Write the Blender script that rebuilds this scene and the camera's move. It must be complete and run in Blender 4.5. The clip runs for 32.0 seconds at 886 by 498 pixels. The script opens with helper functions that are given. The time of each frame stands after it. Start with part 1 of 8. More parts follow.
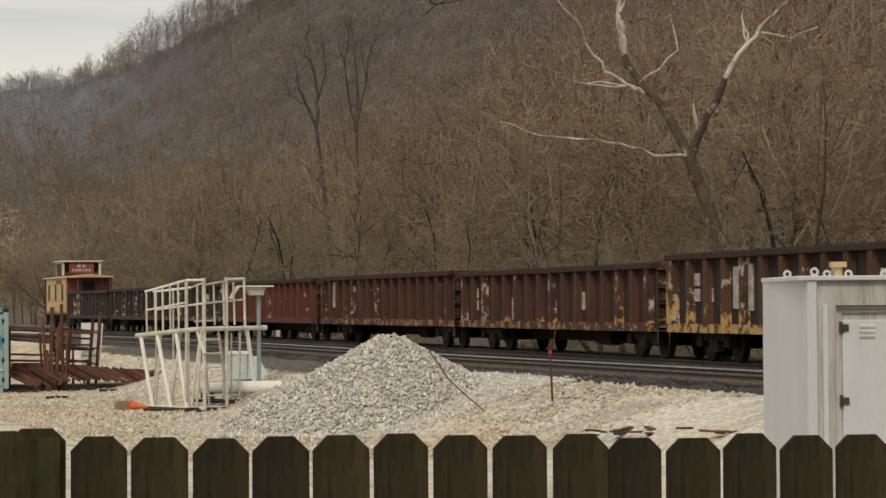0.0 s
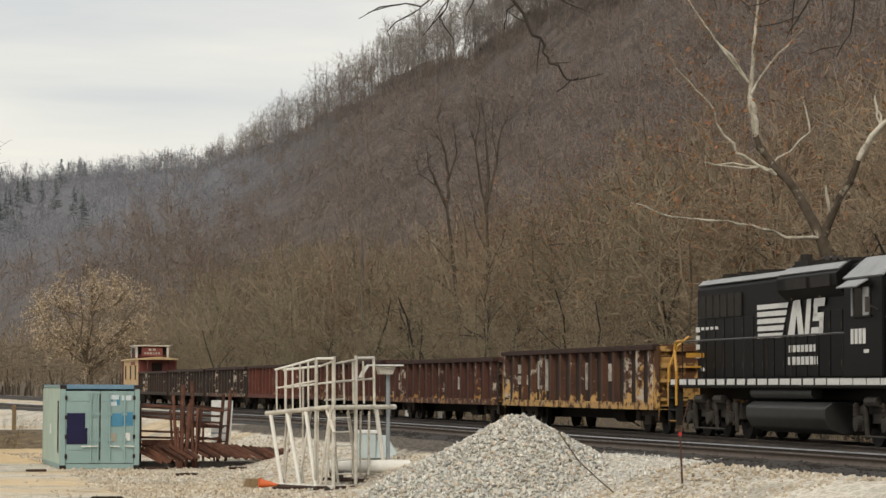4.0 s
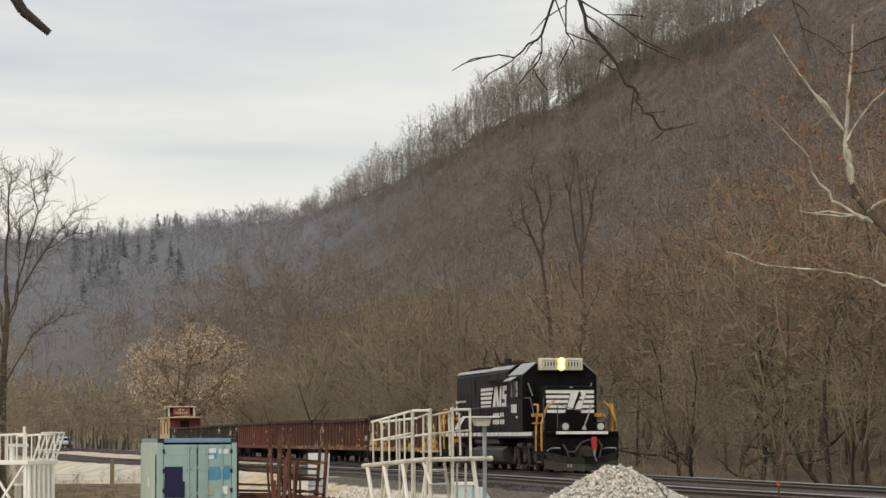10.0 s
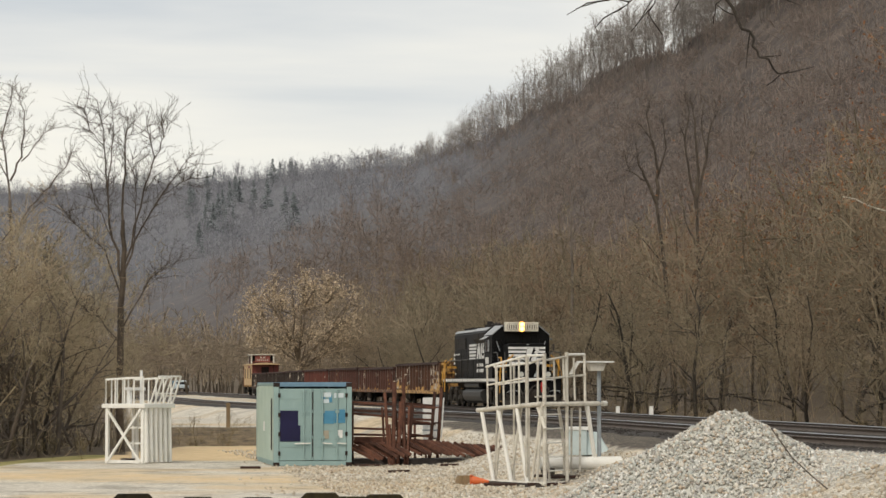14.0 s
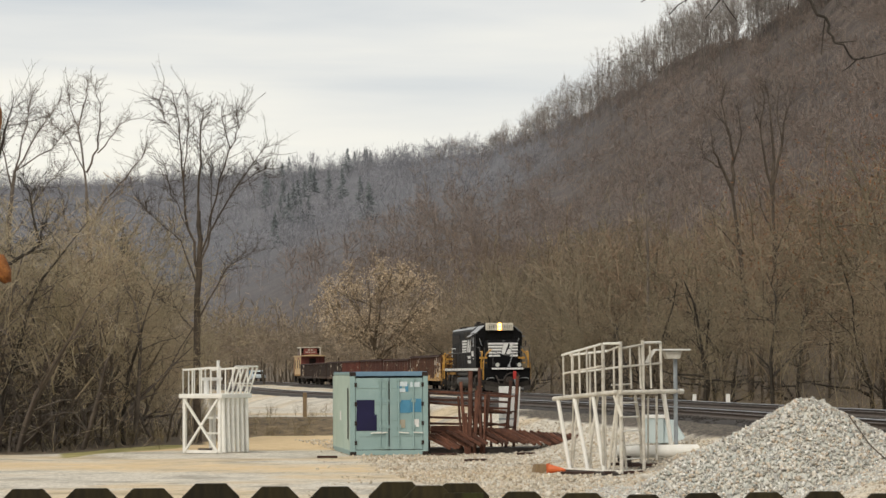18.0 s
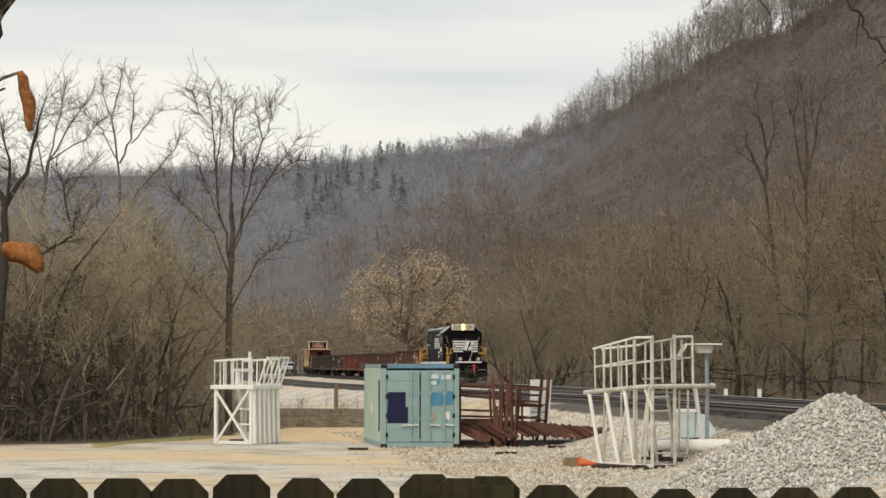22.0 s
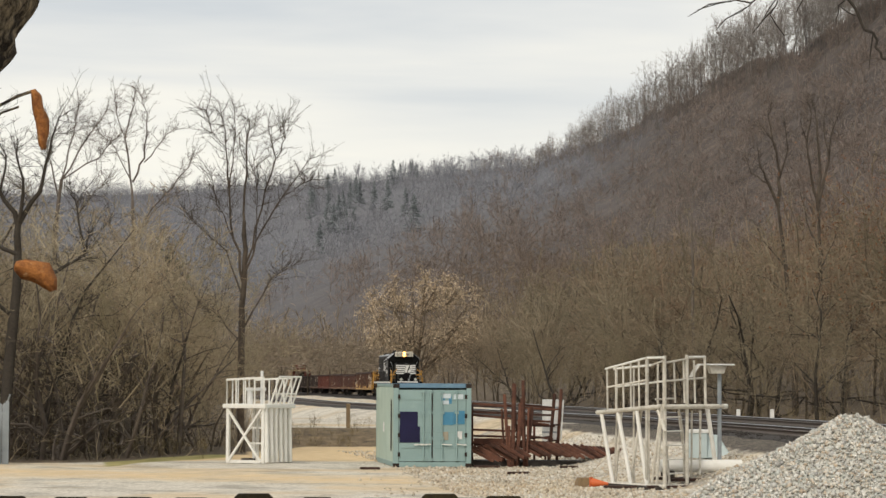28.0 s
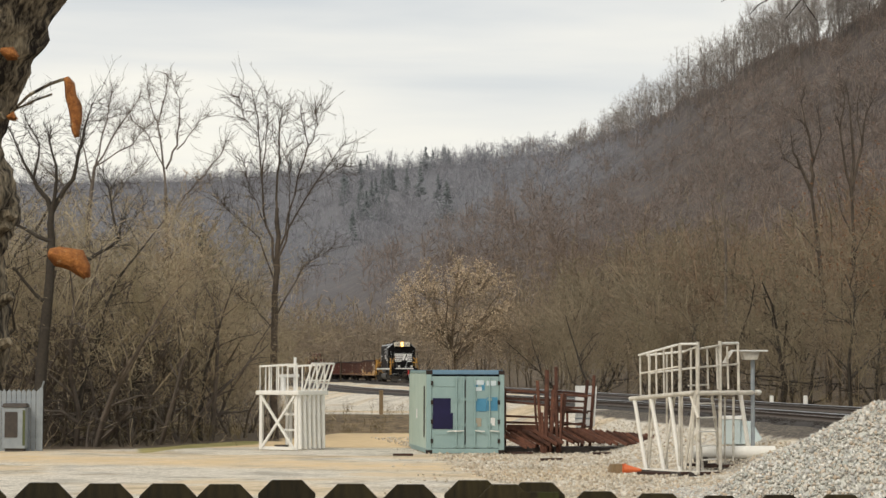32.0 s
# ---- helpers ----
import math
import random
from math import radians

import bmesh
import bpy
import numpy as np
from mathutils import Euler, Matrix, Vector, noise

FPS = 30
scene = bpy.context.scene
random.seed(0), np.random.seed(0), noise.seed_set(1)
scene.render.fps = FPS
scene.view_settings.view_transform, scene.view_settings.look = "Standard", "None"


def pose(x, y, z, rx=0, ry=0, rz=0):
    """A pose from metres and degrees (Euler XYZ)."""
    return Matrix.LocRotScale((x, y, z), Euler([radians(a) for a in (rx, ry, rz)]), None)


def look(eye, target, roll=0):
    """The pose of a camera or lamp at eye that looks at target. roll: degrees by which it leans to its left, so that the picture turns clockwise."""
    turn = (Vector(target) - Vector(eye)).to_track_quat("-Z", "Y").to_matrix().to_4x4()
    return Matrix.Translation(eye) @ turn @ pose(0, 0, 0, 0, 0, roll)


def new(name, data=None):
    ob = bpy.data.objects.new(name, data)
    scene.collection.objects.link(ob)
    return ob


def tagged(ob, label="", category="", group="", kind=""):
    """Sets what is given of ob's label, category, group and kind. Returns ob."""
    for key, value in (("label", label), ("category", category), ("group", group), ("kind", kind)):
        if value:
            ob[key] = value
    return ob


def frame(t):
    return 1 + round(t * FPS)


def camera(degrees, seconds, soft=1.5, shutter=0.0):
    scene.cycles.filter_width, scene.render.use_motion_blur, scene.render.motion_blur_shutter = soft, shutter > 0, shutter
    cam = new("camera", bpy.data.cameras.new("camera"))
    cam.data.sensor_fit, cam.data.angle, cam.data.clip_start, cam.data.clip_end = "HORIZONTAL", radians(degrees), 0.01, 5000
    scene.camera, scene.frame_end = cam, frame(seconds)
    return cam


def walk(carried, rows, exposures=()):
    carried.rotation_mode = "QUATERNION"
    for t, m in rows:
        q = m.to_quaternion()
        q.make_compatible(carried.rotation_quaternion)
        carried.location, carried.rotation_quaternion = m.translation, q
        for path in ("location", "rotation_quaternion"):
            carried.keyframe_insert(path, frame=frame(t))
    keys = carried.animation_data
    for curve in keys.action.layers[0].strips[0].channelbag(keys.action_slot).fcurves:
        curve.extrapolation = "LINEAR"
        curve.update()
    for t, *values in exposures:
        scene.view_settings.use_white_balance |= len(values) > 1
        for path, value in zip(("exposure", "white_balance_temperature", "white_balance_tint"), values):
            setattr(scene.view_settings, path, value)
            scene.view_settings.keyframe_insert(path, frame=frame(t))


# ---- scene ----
EYE = (0.0, 0.0, 2.6)

# seconds, bearing to the right of +y, tilt up, lean, in degrees
PATH = [
    (0, 11.20, 1.23, -0.35), (0.5, 10.79, 1.41, 0.99), (1, 9.22, 2.26, 0.53), (1.5, 8.95, 2.86, 0.40), (2, 8.97, 3.05, 0.49),
    (2.5, 8.76, 3.00, 0.59), (4.5, 8.07, 3.06, -0.11), (5, 7.61, 3.16, -0.16), (5.5, 7.61, 3.13, -0.19), (6, 7.71, 3.16, -0.19),
    (6.5, 7.73, 3.40, -0.20), (7, 7.38, 3.39, -0.28), (7.5, 6.50, 3.24, -0.24), (8, 5.50, 3.20, -0.21), (8.5, 5.01, 3.26, -0.13),
    (9, 5.21, 3.25, -0.06), (9.5, 5.79, 3.64, -0.21), (10, 6.25, 4.15, -0.20), (10.5, 5.73, 4.26, -0.25), (11, 4.89, 4.16, -0.37),
    (11.5, 4.63, 4.15, -0.46), (12, 4.70, 4.07, -0.33), (12.5, 4.60, 3.88, -0.17), (13, 4.25, 3.48, -0.05), (13.5, 3.93, 3.18, -0.05),
    (14, 3.72, 2.94, -0.04), (14.5, 3.63, 2.73, -0.04), (16.5, 2.40, 2.73, -0.37), (17, 2.28, 2.74, -0.47), (17.5, 2.10, 2.68, -0.45),
    (18, 2.06, 2.70, -0.32), (18.5, 1.94, 2.69, -0.18), (19, 1.80, 2.46, -0.19), (19.5, 1.72, 2.33, -0.20), (20, 1.64, 2.49, -0.18),
    (20.5, 1.54, 2.53, -0.05), (21, 1.64, 2.59, 0.10), (21.5, 1.55, 2.57, 0.09), (22, 1.35, 2.54, 0.09), (22.5, 1.04, 2.54, 0.04),
    (23, 0.88, 2.54, -0.03), (23.5, 0.90, 2.57, -0.04), (24, 0.88, 2.65, 0.11), (24.5, 0.83, 2.71, 0.05), (26.5, 0.93, 2.99, 0.26),
    (27, 0.82, 2.91, 0.32), (27.5, 1.11, 2.94, 0.30), (28, 1.07, 2.97, 0.27), (28.5, 1.00, 2.98, 0.36), (29, 1.02, 3.00, 0.37),
    (29.5, 0.78, 2.94, 0.36), (30, 0.70, 2.88, 0.25), (30.5, 0.77, 2.82, 0.26), (31, 0.57, 2.73, 0.18), (31.5, 0.46, 2.68, 0.16),
    (32, 0.35, 2.67, 0.21),
]


def sight(t, bearing, tilt, lean):
    """Camera pose for a bearing, tilt and lean; held a little higher and further right at the start."""
    k = min(max((4.5 - t) / 3.5, 0), 1)
    eye = Vector(EYE) + Vector((0.013, 0, 0.02)) * k
    b, e = radians(bearing), radians(tilt)
    way = Vector((math.sin(b) * math.cos(e), math.cos(b) * math.cos(e), math.sin(e)))
    return look(eye, eye + way * 50, lean)


cam = camera(19.35, 32.0, soft=1.5)
walk(cam, [(t, sight(t, b, e, r)) for t, b, e, r in PATH],
     exposures=[(0, -0.09, 7300, 10), (1, -0.08, 7200, 10), (2, 0.06, 7100, 10), (8, 0.07, 6900, 10), (14, 0.10, 6900, 10), (32, 0.14, 6900, 10)])

# ---------------------------------------------------------------- light
def make_world():
    """Overcast daylight: a Nishita sky under a broken layer of streaked cloud."""
    w = bpy.data.worlds.new("overcast_sky")
    w.use_nodes = True
    scene.world = w
    nt = w.node_tree
    nt.nodes.clear()
    N, L = nt.nodes.new, nt.links.new
    out, bg = N("ShaderNodeOutputWorld"), N("ShaderNodeBackground")
    sky = N("ShaderNodeTexSky")
    sky.sky_type, sky.sun_disc = "NISHITA", False
    sky.sun_elevation, sky.sun_rotation = radians(38), radians(205)
    dim = N("ShaderNodeMix")
    dim.data_type, dim.blend_type = "RGBA", "MULTIPLY"
    dim.inputs[0].default_value = 1.0
    dim.inputs[7].default_value = (0.11, 0.11, 0.11, 1)
    L(sky.outputs[0], dim.inputs[6])
    tc, mp = N("ShaderNodeTexCoord"), N("ShaderNodeMapping")
    mp.inputs["Scale"].default_value = (3.0, 3.0, 26.0)
    mp.inputs["Rotation"].default_value = (0, radians(-3), 0)
    L(tc.outputs["Generated"], mp.inputs[0])
    n1, n2 = N("ShaderNodeTexNoise"), N("ShaderNodeTexNoise")
    n1.inputs["Scale"].default_value, n1.inputs["Detail"].default_value, n1.inputs["Roughness"].default_value = 1.15, 5, 0.5
    n1.inputs["Distortion"].default_value = 0.35
    n2.inputs["Scale"].default_value, n2.inputs["Detail"].default_value = 0.5, 3
    L(mp.outputs[0], n1.inputs[0])
    L(mp.outputs[0], n2.inputs[0])
    add = N("ShaderNodeMix")
    add.data_type = "FLOAT"
    add.inputs[0].default_value = 0.35
    L(n1.outputs[0], add.inputs[2])
    L(n2.outputs[0], add.inputs[3])
    ramp = N("ShaderNodeValToRGB")
    e = ramp.color_ramp.elements
    e[0].position, e[0].color = 0.36, (0.60, 0.65, 0.71, 1)
    e[1].position, e[1].color = 0.62, (0.94, 0.93, 0.88, 1)
    mid = e.new(0.5)
    mid.color = (0.78, 0.80, 0.81, 1)
    L(add.outputs[0], ramp.inputs[0])
    mix = N("ShaderNodeMix")
    mix.data_type = "RGBA"
    mix.inputs[0].default_value = 0.88
    L(dim.outputs[2], mix.inputs[6])
    L(ramp.outputs[0], mix.inputs[7])
    L(mix.outputs[2], bg.inputs[0])
    bg.inputs[1].default_value = 0.95
    L(bg.outputs[0], out.inputs[0])


make_world()
sun = new("sun", bpy.data.lights.new("sun", "SUN"))
sun.data.energy, sun.data.angle, sun.data.color = 1.5, radians(14), (1.0, 0.95, 0.86)
# the sky's sun stands high behind the camera, a little to its left
sun.matrix_world = look((-30, -60, 60), (0, 0, 0))

# ---------------------------------------------------------------- materials
def rough_mat(name, dark, light, rough=0.8, scale=8.0, metal=0.0, bump=0.2, fine=60.0, third=None, island=0.0, stretch=(1, 1, 1),
              contrast=(0.35, 0.65), random_ob=0.0):
    """A painted or raw surface: two scales of noise between two colours, an optional third colour in patches, and fine relief."""
    m = bpy.data.materials.new(name)
    m.use_nodes = True
    nt = m.node_tree
    N, L = nt.nodes.new, nt.links.new
    b = nt.nodes["Principled BSDF"]
    b.inputs["Roughness"].default_value, b.inputs["Metallic"].default_value = rough, metal
    tc, mp = N("ShaderNodeTexCoord"), N("ShaderNodeMapping")
    mp.inputs["Scale"].default_value = stretch
    L(tc.outputs["Object"], mp.inputs[0])
    big, small = N("ShaderNodeTexNoise"), N("ShaderNodeTexNoise")
    big.inputs["Scale"].default_value, big.inputs["Detail"].default_value = scale, 6
    big.inputs["Roughness"].default_value = 0.65
    small.inputs["Scale"].default_value, small.inputs["Detail"].default_value = fine, 3
    L(mp.outputs[0], big.inputs[0])
    L(mp.outputs[0], small.inputs[0])
    f = N("ShaderNodeMix")
    f.data_type = "FLOAT"
    f.inputs[0].default_value = 0.35
    L(big.outputs[0], f.inputs[2])
    L(small.outputs[0], f.inputs[3])
    r = N("ShaderNodeValToRGB")
    e = r.color_ramp.elements
    e[0].position, e[0].color = contrast[0], (*dark, 1)
    e[1].position, e[1].color = contrast[1], (*light, 1)
    L(f.outputs[0], r.inputs[0])
    col = r.outputs[0]
    if third:
        n3, r3, mx = N("ShaderNodeTexNoise"), N("ShaderNodeValToRGB"), N("ShaderNodeMix")
        n3.inputs["Scale"].default_value, n3.inputs["Detail"].default_value = scale * third[1], 8
        n3.inputs["Roughness"].default_value = 0.7
        L(mp.outputs[0], n3.inputs[0])
        r3.color_ramp.elements[0].position, r3.color_ramp.elements[1].position = third[2], third[2] + 0.08
        L(n3.outputs[0], r3.inputs[0])
        mx.data_type = "RGBA"
        mx.inputs[7].default_value = (*third[0], 1)
        L(r3.outputs[0], mx.inputs[0])
        L(col, mx.inputs[6])
        col = mx.outputs[2]
    if island or random_ob:
        src = N("ShaderNodeNewGeometry").outputs["Random Per Island"] if island else N("ShaderNodeObjectInfo").outputs["Random"]
        amount = island or random_ob
        mr, hs = N("ShaderNodeMapRange"), N("ShaderNodeHueSaturation")
        mr.inputs[3].default_value, mr.inputs[4].default_value = 1 - amount, 1 + amount
        L(src, mr.inputs[0])
        L(mr.outputs[0], hs.inputs["Value"])
        L(col, hs.inputs["Color"])
        col = hs.outputs[0]
    L(col, b.inputs["Base Color"])
    if bump:
        bp = N("ShaderNodeBump")
        bp.inputs["Strength"].default_value, bp.inputs["Distance"].default_value = bump, 0.02
        L(f.outputs[0], bp.inputs["Height"])
        L(bp.outputs[0], b.inputs["Normal"])
    return m


def stone_mat(name, palette):
    """Crushed stone: each piece takes its own colour from the palette, with a little grain."""
    m = bpy.data.materials.new(name)
    m.use_nodes = True
    nt = m.node_tree
    N, L = nt.nodes.new, nt.links.new
    b = nt.nodes["Principled BSDF"]
    b.inputs["Roughness"].default_value = 0.9
    geo, r, n, hs, mr, tc = N("ShaderNodeNewGeometry"), N("ShaderNodeValToRGB"), N("ShaderNodeTexNoise"), N("ShaderNodeHueSaturation"), N("ShaderNodeMapRange"), N("ShaderNodeTexCoord")
    e = r.color_ramp.elements
    e[0].color, e[1].color = (*palette[0], 1), (*palette[-1], 1)
    for i, c in enumerate(palette[1:-1]):
        e.new((i + 1) / (len(palette) - 1)).color = (*c, 1)
    L(geo.outputs["Random Per Island"], r.inputs[0])
    n.inputs["Scale"].default_value, n.inputs["Detail"].default_value = 18, 5
    L(tc.outputs["Object"], n.inputs[0])
    mr.inputs[3].default_value, mr.inputs[4].default_value = 0.7, 1.3
    L(n.outputs[0], mr.inputs[0])
    L(mr.outputs[0], hs.inputs["Value"])
    L(r.outputs[0], hs.inputs["Color"])
    L(hs.outputs[0], b.inputs["Base Color"])
    return m


def glow_mat(name, colour, strength):
    m = bpy.data.materials.new(name)
    m.use_nodes = True
    b = m.node_tree.nodes["Principled BSDF"]
    b.inputs["Base Color"].default_value = (*colour, 1)
    b.inputs["Emission Color"].default_value = (*colour, 1)
    b.inputs["Emission Strength"].default_value = strength
    return m


def glass_mat(name, colour):
    m = bpy.data.materials.new(name)
    m.use_nodes = True
    b = m.node_tree.nodes["Principled BSDF"]
    b.inputs["Base Color"].default_value = (*colour, 1)
    b.inputs["Roughness"].default_value = 0.08
    b.inputs["Specular IOR Level"].default_value = 0.35
    return m


M = {}
M["black_paint"] = rough_mat("black_paint", (0.0025, 0.0025, 0.003), (0.007, 0.0068, 0.0068), 0.5, 1.2, bump=0.05, third=((0.025, 0.022, 0.02), 3, 0.67))
M["underframe"] = rough_mat("underframe", (0.006, 0.005, 0.0045), (0.026, 0.021, 0.017), 0.9, 3, bump=0.3)
M["tank_grey"] = rough_mat("tank_grey", (0.012, 0.012, 0.012), (0.034, 0.033, 0.032), 0.5, 2, bump=0.08)
M["roof_grey"] = rough_mat("roof_grey", (0.22, 0.23, 0.24), (0.36, 0.37, 0.38), 0.45, 2, bump=0.05)
M["white_paint"] = rough_mat("white_paint", (0.62, 0.62, 0.60), (0.82, 0.82, 0.80), 0.5, 6, bump=0.04)
M["yellow_paint"] = rough_mat("yellow_paint", (0.42, 0.20, 0.03), (0.62, 0.33, 0.05), 0.5, 5, bump=0.05)
M["red_paint"] = rough_mat("red_paint", (0.38, 0.02, 0.02), (0.55, 0.04, 0.03), 0.5, 5, bump=0.05)
M["glass"] = glass_mat("glass", (0.006, 0.007, 0.008))
M["lamp"] = glow_mat("lamp", (1.0, 0.62, 0.21), 3.6)
# amber glare round the headlights, added as an emitting surface
M["lamp_glare"] = glow_mat("lamp_glare", (1.0, 0.45, 0.09), 1.8)
M["board_cream"] = rough_mat("board_cream", (0.56, 0.52, 0.42), (0.74, 0.70, 0.60), 0.6, 3, bump=0.03)
M["rail_grey"] = rough_mat("rail_grey", (0.045, 0.045, 0.045), (0.11, 0.105, 0.10), 0.6, 4, bump=0.03)
M["lens"] = glass_mat("lens", (0.5, 0.5, 0.45))
M["rust_yellow"] = rough_mat("rust_yellow", (0.10, 0.045, 0.018), (0.50, 0.27, 0.06), 0.8, 2.2, bump=0.2, third=((0.06, 0.024, 0.012), 1.5, 0.54))
M["rust_brown"] = rough_mat("rust_brown", (0.020, 0.010, 0.007), (0.062, 0.028, 0.017), 0.85, 1.0, bump=0.2, third=((0.14, 0.055, 0.022), 5, 0.64), stretch=(1.6, 1, 0.5))
M["rust_red"] = rough_mat("rust_red", (0.048, 0.012, 0.007), (0.12, 0.028, 0.016), 0.85, 1.0, bump=0.2, third=((0.035, 0.014, 0.010), 2, 0.56), stretch=(1.6, 1, 0.5))
M["rust_dark"] = rough_mat("rust_dark", (0.010, 0.007, 0.006), (0.034, 0.019, 0.013), 0.85, 1.0, bump=0.2, third=((0.07, 0.026, 0.014), 3, 0.62), stretch=(1.6, 1, 0.5))
M["faded_white"] = rough_mat("faded_white", (0.16, 0.13, 0.10), (0.62, 0.59, 0.54), 0.8, 4, bump=0.1)
M["cream_paint"] = rough_mat("cream_paint", (0.42, 0.28, 0.14), (0.64, 0.47, 0.27), 0.7, 1.5, bump=0.1, third=((0.20, 0.09, 0.05), 2, 0.6))
M["faded_red"] = rough_mat("faded_red", (0.14, 0.035, 0.03), (0.26, 0.07, 0.055), 0.7, 1.5, bump=0.1)
M["container_green"] = rough_mat("container_green", (0.22, 0.33, 0.33), (0.30, 0.42, 0.41), 0.55, 0.9, bump=0.06, third=((0.18, 0.24, 0.22), 6, 0.66))
M["container_pale"] = rough_mat("container_pale", (0.36, 0.46, 0.40), (0.47, 0.56, 0.49), 0.6, 0.9, bump=0.06, third=((0.30, 0.36, 0.32), 5, 0.66))
M["container_blue"] = rough_mat("container_blue", (0.10, 0.20, 0.30), (0.16, 0.28, 0.38), 0.6, 1.5, bump=0.06)
M["navy_patch"] = rough_mat("navy_patch", (0.006, 0.006, 0.034), (0.012, 0.011, 0.058), 0.9, 2, bump=0.04)
M["blue_patch"] = rough_mat("blue_patch", (0.04, 0.19, 0.32), (0.07, 0.26, 0.40), 0.6, 3, bump=0.04)
M["pale_patch"] = rough_mat("pale_patch", (0.45, 0.55, 0.60), (0.70, 0.76, 0.78), 0.6, 3, bump=0.04)
M["tan_patch"] = rough_mat("tan_patch", (0.30, 0.27, 0.20), (0.36, 0.33, 0.26), 0.7, 5, bump=0.04)
M["rusty_steel"] = rough_mat("rusty_steel", (0.05, 0.020, 0.013), (0.16, 0.066, 0.04), 0.85, 4, bump=0.25, random_ob=0.45)
M["dark_steel"] = rough_mat("dark_steel", (0.03, 0.026, 0.024), (0.07, 0.055, 0.045), 0.7, 4, bump=0.2)
M["pipe_white"] = rough_mat("pipe_white", (0.70, 0.685, 0.63), (0.84, 0.825, 0.78), 0.6, 3, bump=0.06, third=((0.34, 0.27, 0.19), 4, 0.68))
M["pipe_dirty"] = rough_mat("pipe_dirty", (0.40, 0.365, 0.30), (0.74, 0.71, 0.64), 0.7, 3, bump=0.08, third=((0.22, 0.155, 0.10), 2.5, 0.60), random_ob=0.2)
M["pipe_grey"] = rough_mat("pipe_grey", (0.20, 0.23, 0.25), (0.32, 0.35, 0.37), 0.55, 3, bump=0.06)
M["pale_blue_box"] = rough_mat("pale_blue_box", (0.40, 0.48, 0.49), (0.52, 0.60, 0.60), 0.6, 2, bump=0.06)
M["box_white"] = rough_mat("box_white", (0.52, 0.54, 0.56), (0.62, 0.64, 0.66), 0.55, 1.4, bump=0.04, stretch=(1, 1, 0.2), third=((0.45, 0.46, 0.46), 3, 0.67))
M["box_stain"] = rough_mat("box_stain", (0.30, 0.29, 0.27), (0.58, 0.58, 0.57), 0.6, 5, bump=0.04, stretch=(1, 1, 0.1))
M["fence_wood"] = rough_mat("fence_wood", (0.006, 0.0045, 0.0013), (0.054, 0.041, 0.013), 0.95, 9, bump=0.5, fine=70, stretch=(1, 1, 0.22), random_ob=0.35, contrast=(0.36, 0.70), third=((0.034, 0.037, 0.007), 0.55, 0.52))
M["post_wood"] = rough_mat("post_wood", (0.16, 0.11, 0.06), (0.30, 0.21, 0.12), 0.9, 6, bump=0.4, stretch=(1, 1, 0.15))
M["grey_stone"] = stone_mat("grey_stone", [(0.25, 0.235, 0.205), (0.56, 0.53, 0.47), (0.42, 0.44, 0.41), (0.70, 0.67, 0.60), (0.52, 0.41, 0.30), (0.36, 0.35, 0.33), (0.80, 0.78, 0.73), (0.48, 0.45, 0.39)])
M["rail_steel"] = rough_mat("rail_steel", (0.06, 0.045, 0.035), (0.12, 0.09, 0.07), 0.6, 4, bump=0.1)
M["rail_top"] = rough_mat("rail_top", (0.17, 0.173, 0.18), (0.34, 0.345, 0.36), 0.4, 4, metal=0.35, bump=0.0)
M["tie_wood"] = rough_mat("tie_wood", (0.025, 0.02, 0.016), (0.06, 0.05, 0.04), 0.9, 5, bump=0.4, random_ob=0.3)
M["orange_plastic"] = rough_mat("orange_plastic", (0.55, 0.11, 0.03), (0.75, 0.17, 0.05), 0.6, 3, bump=0.03)
M["bark_dark"] = rough_mat("bark_dark", (0.042, 0.032, 0.024), (0.11, 0.086, 0.064), 0.95, 3, bump=0.5, island=0.25)
M["bark_mottled"] = rough_mat("bark_mottled", (0.04, 0.029, 0.020), (0.115, 0.088, 0.062), 0.95, 3.5, bump=0.6, third=((0.36, 0.32, 0.25), 0.8, 0.57))
M["bark_pale"] = rough_mat("bark_pale", (0.20, 0.17, 0.12), (0.58, 0.54, 0.45), 0.9, 1.6, bump=0.2, contrast=(0.38, 0.54))
M["bark_near"] = rough_mat("bark_near", (0.018, 0.012, 0.007), (0.42, 0.35, 0.24), 0.95, 34, bump=1.0, fine=150, stretch=(1, 1, 0.45), contrast=(0.44, 0.62))


